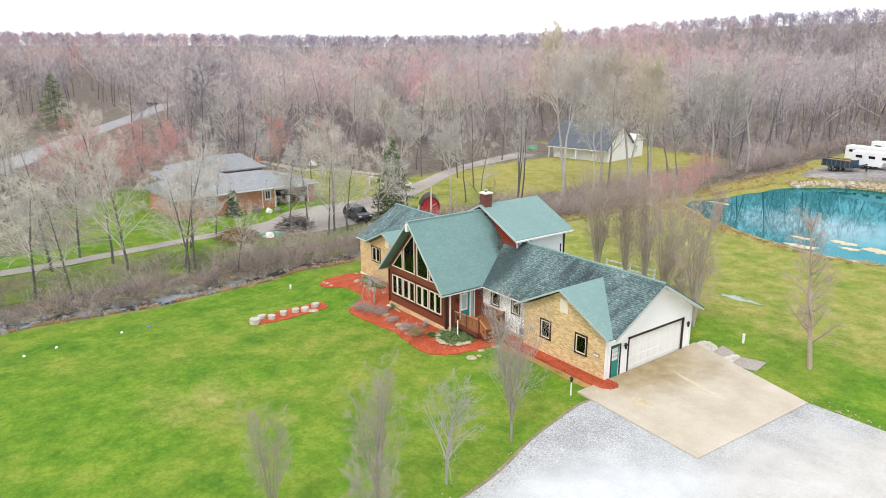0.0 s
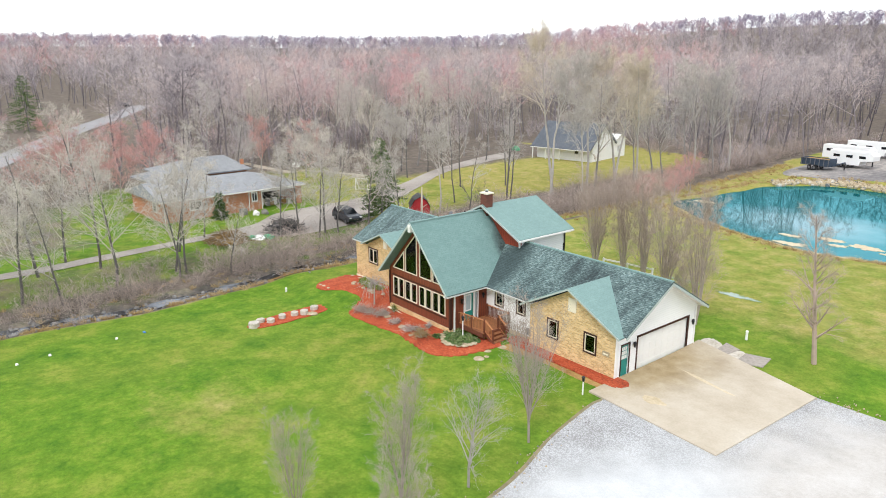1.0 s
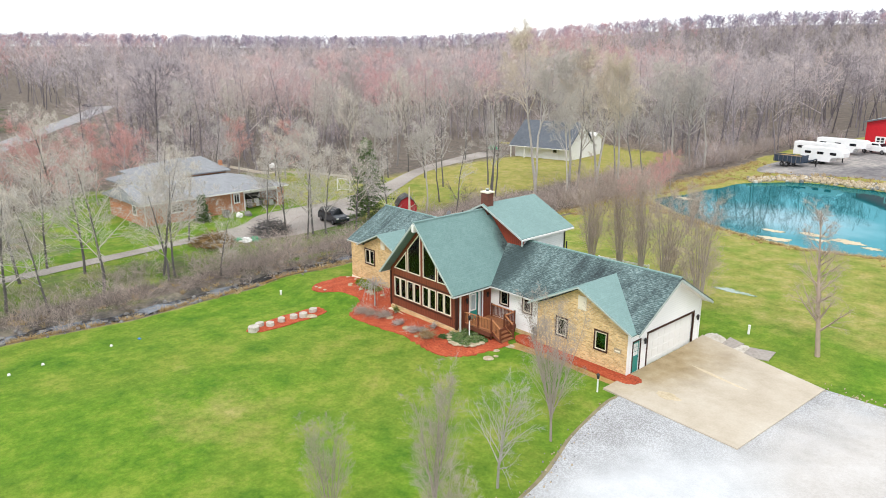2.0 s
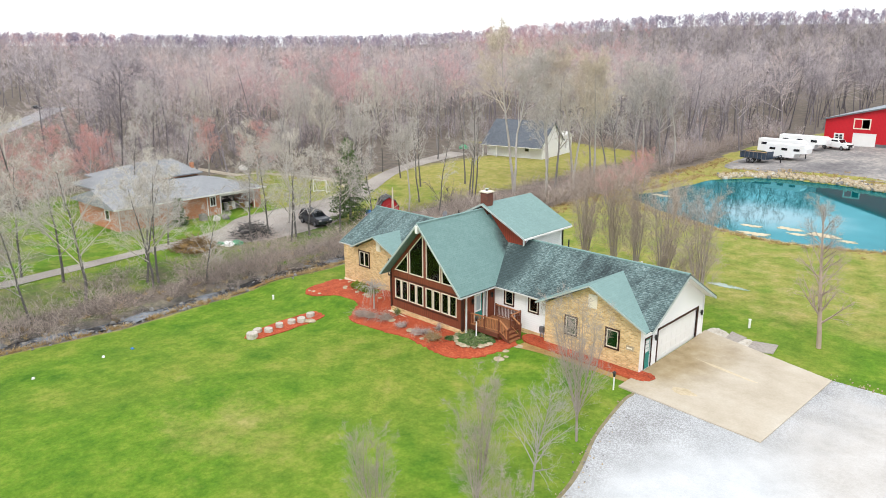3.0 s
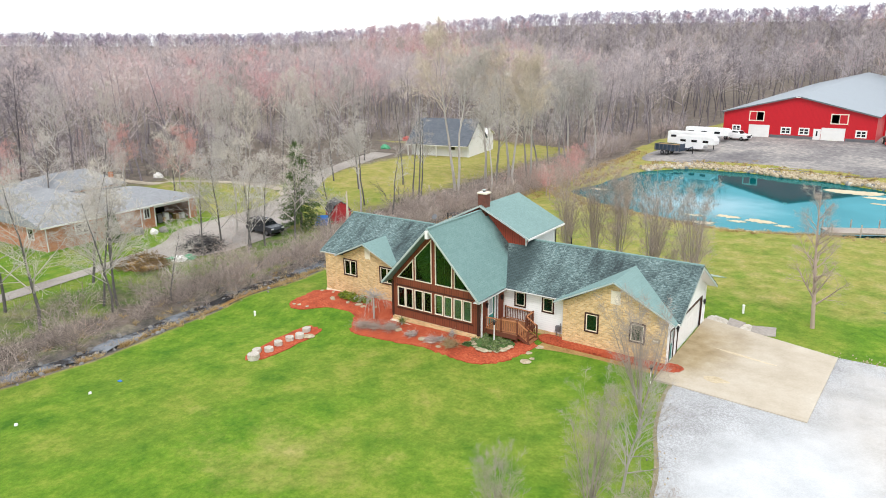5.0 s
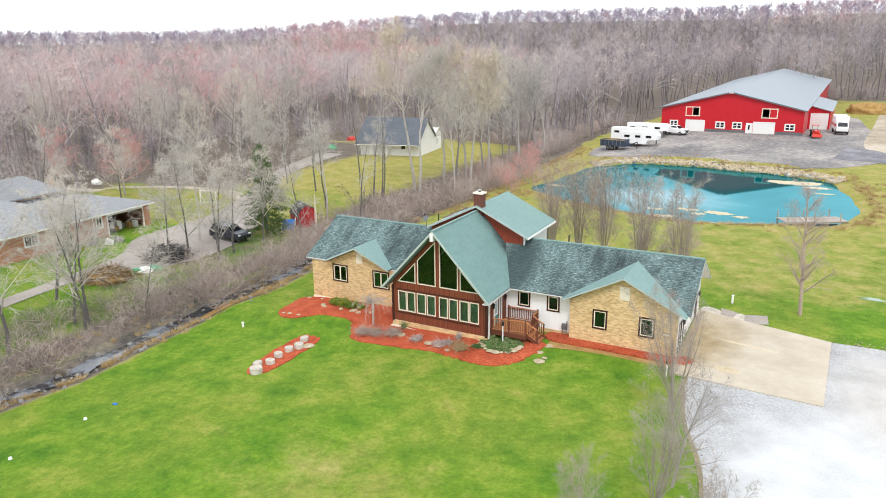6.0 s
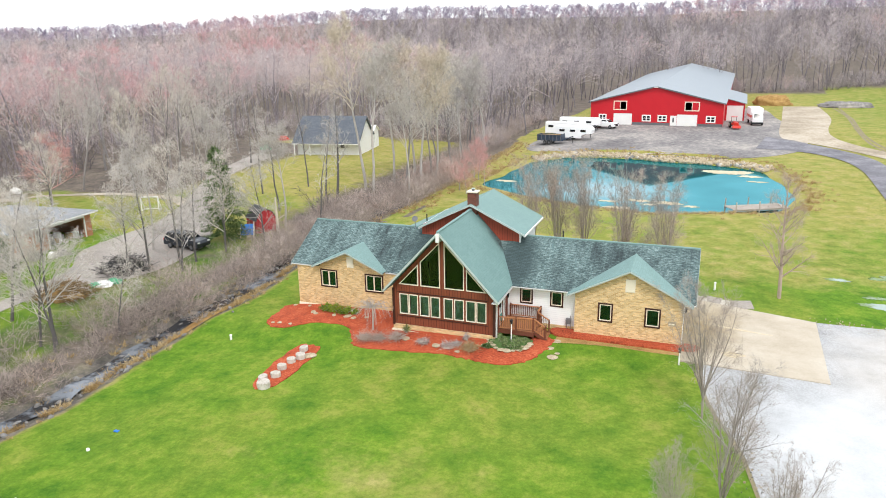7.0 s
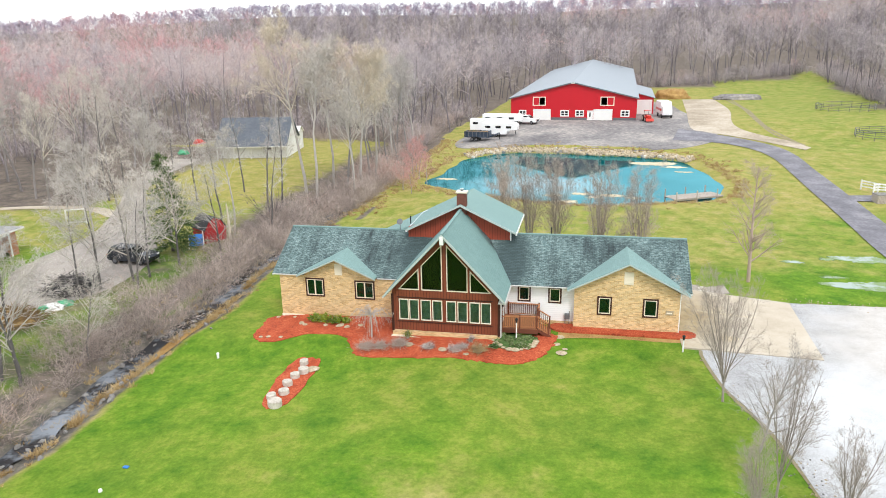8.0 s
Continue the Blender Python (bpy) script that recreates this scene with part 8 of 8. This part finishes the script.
# utilities on the walls
um = thing("gas_meter", "grey gas meter and pipes against the white wall", "meter", (4.5, 3.35, land1(4.5, 3.3)))
part("box", box_bm(-0.18, 0.18, -0.2, 0.05, 0.55, 0.95, bevel=0.03), M["grey_metal"], um)
for x, h in ((-0.14, 0.6), (0.14, 1.15)):
    part("pipe", bar_bm((x, -0.06, 0), (x, -0.06, h), 0.05, None, 8), M["grey_metal"], um)
sd = thing("satellite_dish", "small grey satellite dish on the roof", "satellite dish", (-8.7, 7.3, 5.66))
part("mast", bar_bm((0, 0, -0.1), (0, 0, 0.55), 0.05, None, 8), M["grey_metal"], sd)
bm = bmesh.new()
bmesh.ops.create_cone(bm, cap_ends=True, segments=20, radius1=0.02, radius2=0.24, depth=0.09, matrix=Matrix.Translation((0, -0.05, 0.62)) @ Matrix.Rotation(radians(60), 4, "X"))
part("reflector", bm, M["grey_metal"], sd)
# scraps near the white house
for k, (x, y, r, mt, nm, lb) in enumerate(((-71.5, 77.6, 1.1, "green_net", "tarp_heap", "green and white tarpaulin heap on the drive"), (-76.5, 92.0, 1.3, "red_paint", "red_cart", "small red garden cart by the house"))):
    heap(nm, on_land(x, y, 0.1), r, r * 0.7, 0.8, M[mt], lb, "clutter", 40 + k, 0.3)
ac = thing("air_conditioner", "grey air-conditioning unit beside the brick wall", "air conditioner", on_land(-50.6, 6.3, 0.0))
part("case", box_bm(-0.4, 0.4, -0.4, 0.4, 0, 0.85, bevel=0.04), M["stone_grey"], ac)
part("fan_grille", bar_bm((0, 0, 0.85), (0, 0, 0.88), 0.6, None, 14), M["black"], ac)


# round pens of grey rails in the far field
def round_pen(at, r, n, label):
    t = thing("round_pen", label, "pen", at, 0, "round pens in the field")
    for k in range(n):
        a, b = 2 * math.pi * k / n, 2 * math.pi * (k + 1) / n
        p, q = (r * math.cos(a), r * math.sin(a)), (r * math.cos(b), r * math.sin(b))
        part("post", bar_bm((*p, -0.3), (*p, 1.6), 0.1, None, 6), M["grey_metal"], t)
        for z in (0.35, 0.75, 1.15, 1.5):
            part("rail", bar_bm((*p, z), (*q, z), 0.07), M["grey_metal"], t)
    return t


round_pen(on_land(67, 144, 0), 6.5, 18, "large round pen of grey rails in the field")
round_pen(on_land(60, 100, 0), 5.0, 14, "round pen of grey rails beside the field")
sc = thing("blue_scrap", "small crumpled blue scrap on the lawn", "litter", on_land(-17.5, -16.1, 0.0))
part("fold", box_bm(-0.16, 0.16, -0.1, 0.1, 0.0, 0.07, bevel=0.03), M["blue_plastic"], sc)
# crumbs of stone and soil along the edge of the gravel
eg = tagged(new("edge_stones"), "loose pale stones where gravel meets the lawn", "stones", kind="structure")
for k in range(298):
    f = rr.rand()
    if k % 3 == 0:
        x, y = 20.5 + 11 * f, 10.5 - 0.5 * f + rr.normal(0, 0.35)
    else:
        y = -0.6 - 20 * f
        x = float(np.interp(-y, [0.6, 4.6, 8.2, 11.5, 24], [13.35, 14.0, 15.25, 15.9, 17.8])) + rr.normal(0.1, 0.4)
    ob = new("rock", protos[(0, 3, 0)[k % 3]])
    ob.parent = eg
    ob.matrix_basis = pose(x, y, land1(x, y) + 0.05, *rr.uniform(0, 360, 3)) @ Matrix.Diagonal((*(np.ones(3) * rr.uniform(0.025, 0.075)), 1))

cr = thing("feed_bunk", "grey wooden box beside the white fence", "box", on_land(40.3, 46.4, 0), 6)
for b in ((-0.8, 0.8, -0.75, -0.68, 0, 1.0), (-0.8, 0.8, 0.68, 0.75, 0, 1.0), (-0.8, -0.73, -0.68, 0.68, 0, 1.0), (0.73, 0.8, -0.68, 0.68, 0, 1.0)):
    part("side", box_bm(*b), M["dock_wood"], cr)
part("lid", box_bm(-0.85, 0.85, -0.8, 0.8, 1.0, 1.06, bevel=0.01), M["stone_grey"], cr)

# clutter beside the neighbour's garage, and a heap behind the house
for k, (x, y, r, mt, nm, lb) in enumerate(((-49.6, 7.6, 0.55, "white", "storage_bag", "crumpled white bag beside the garage"), (-49.5, 8.8, 0.6, "stone_grey", "storage_bag", "grey bag beside the garage opening"), (-84.6, 31.5, 0.9, "white", "covered_cart", "white tarpaulin over a low cart in the leaves"))):
    heap(nm, on_land(x, y, 0.1), r, r * 0.7, r * 0.8, M[mt], lb, "clutter", 60 + k, 0.4)
cy = thing("sedan", "dark sedan parked on the country road", "car", (-259.8, 47.5, land1(-259.8, 47.5) + 0.2), 25)
part("body", profile_bm([(-2.2, 0.3), (2.2, 0.3), (2.25, 0.7), (1.2, 0.9), (-2.1, 0.92)], -0.88, 0.88, 0.05, 0.06), M["car_dark"], cy)
part("cabin", profile_bm([(-1.7, 0.9), (1.1, 0.9), (0.4, 1.4), (-1.2, 1.42)], -0.8, 0.8, 0.15, 0.05), M["glass_dark"], cy)
for x in (-1.35, 1.4):
    for y in (-0.8, 0.8):
        wheel(cy, x, y, 0.33, 0.22)
# contents of the open garage
gj = np.random.RandomState(77)
for k in range(7):
    bx = thing("storage_box", "pale cardboard box stacked in the open garage", "box", (-54.0 - 1.2 * gj.rand(), 10.8 + 0.62 * k, -1.1), gj.uniform(-20, 20), "boxes in the open garage")
    h = gj.uniform(0.5, 1.5)
    part("carton", box_bm(-0.3, 0.3, -0.28, 0.28, 0, h, bevel=0.02), M["white" if k % 3 == 0 else "stone_grey" if k % 3 == 1 else "straw"], bx)
    part("flap", box_bm(-0.3, 0.02, -0.28, 0.28, h + 0.003, h + 0.02), M["cream"], bx)
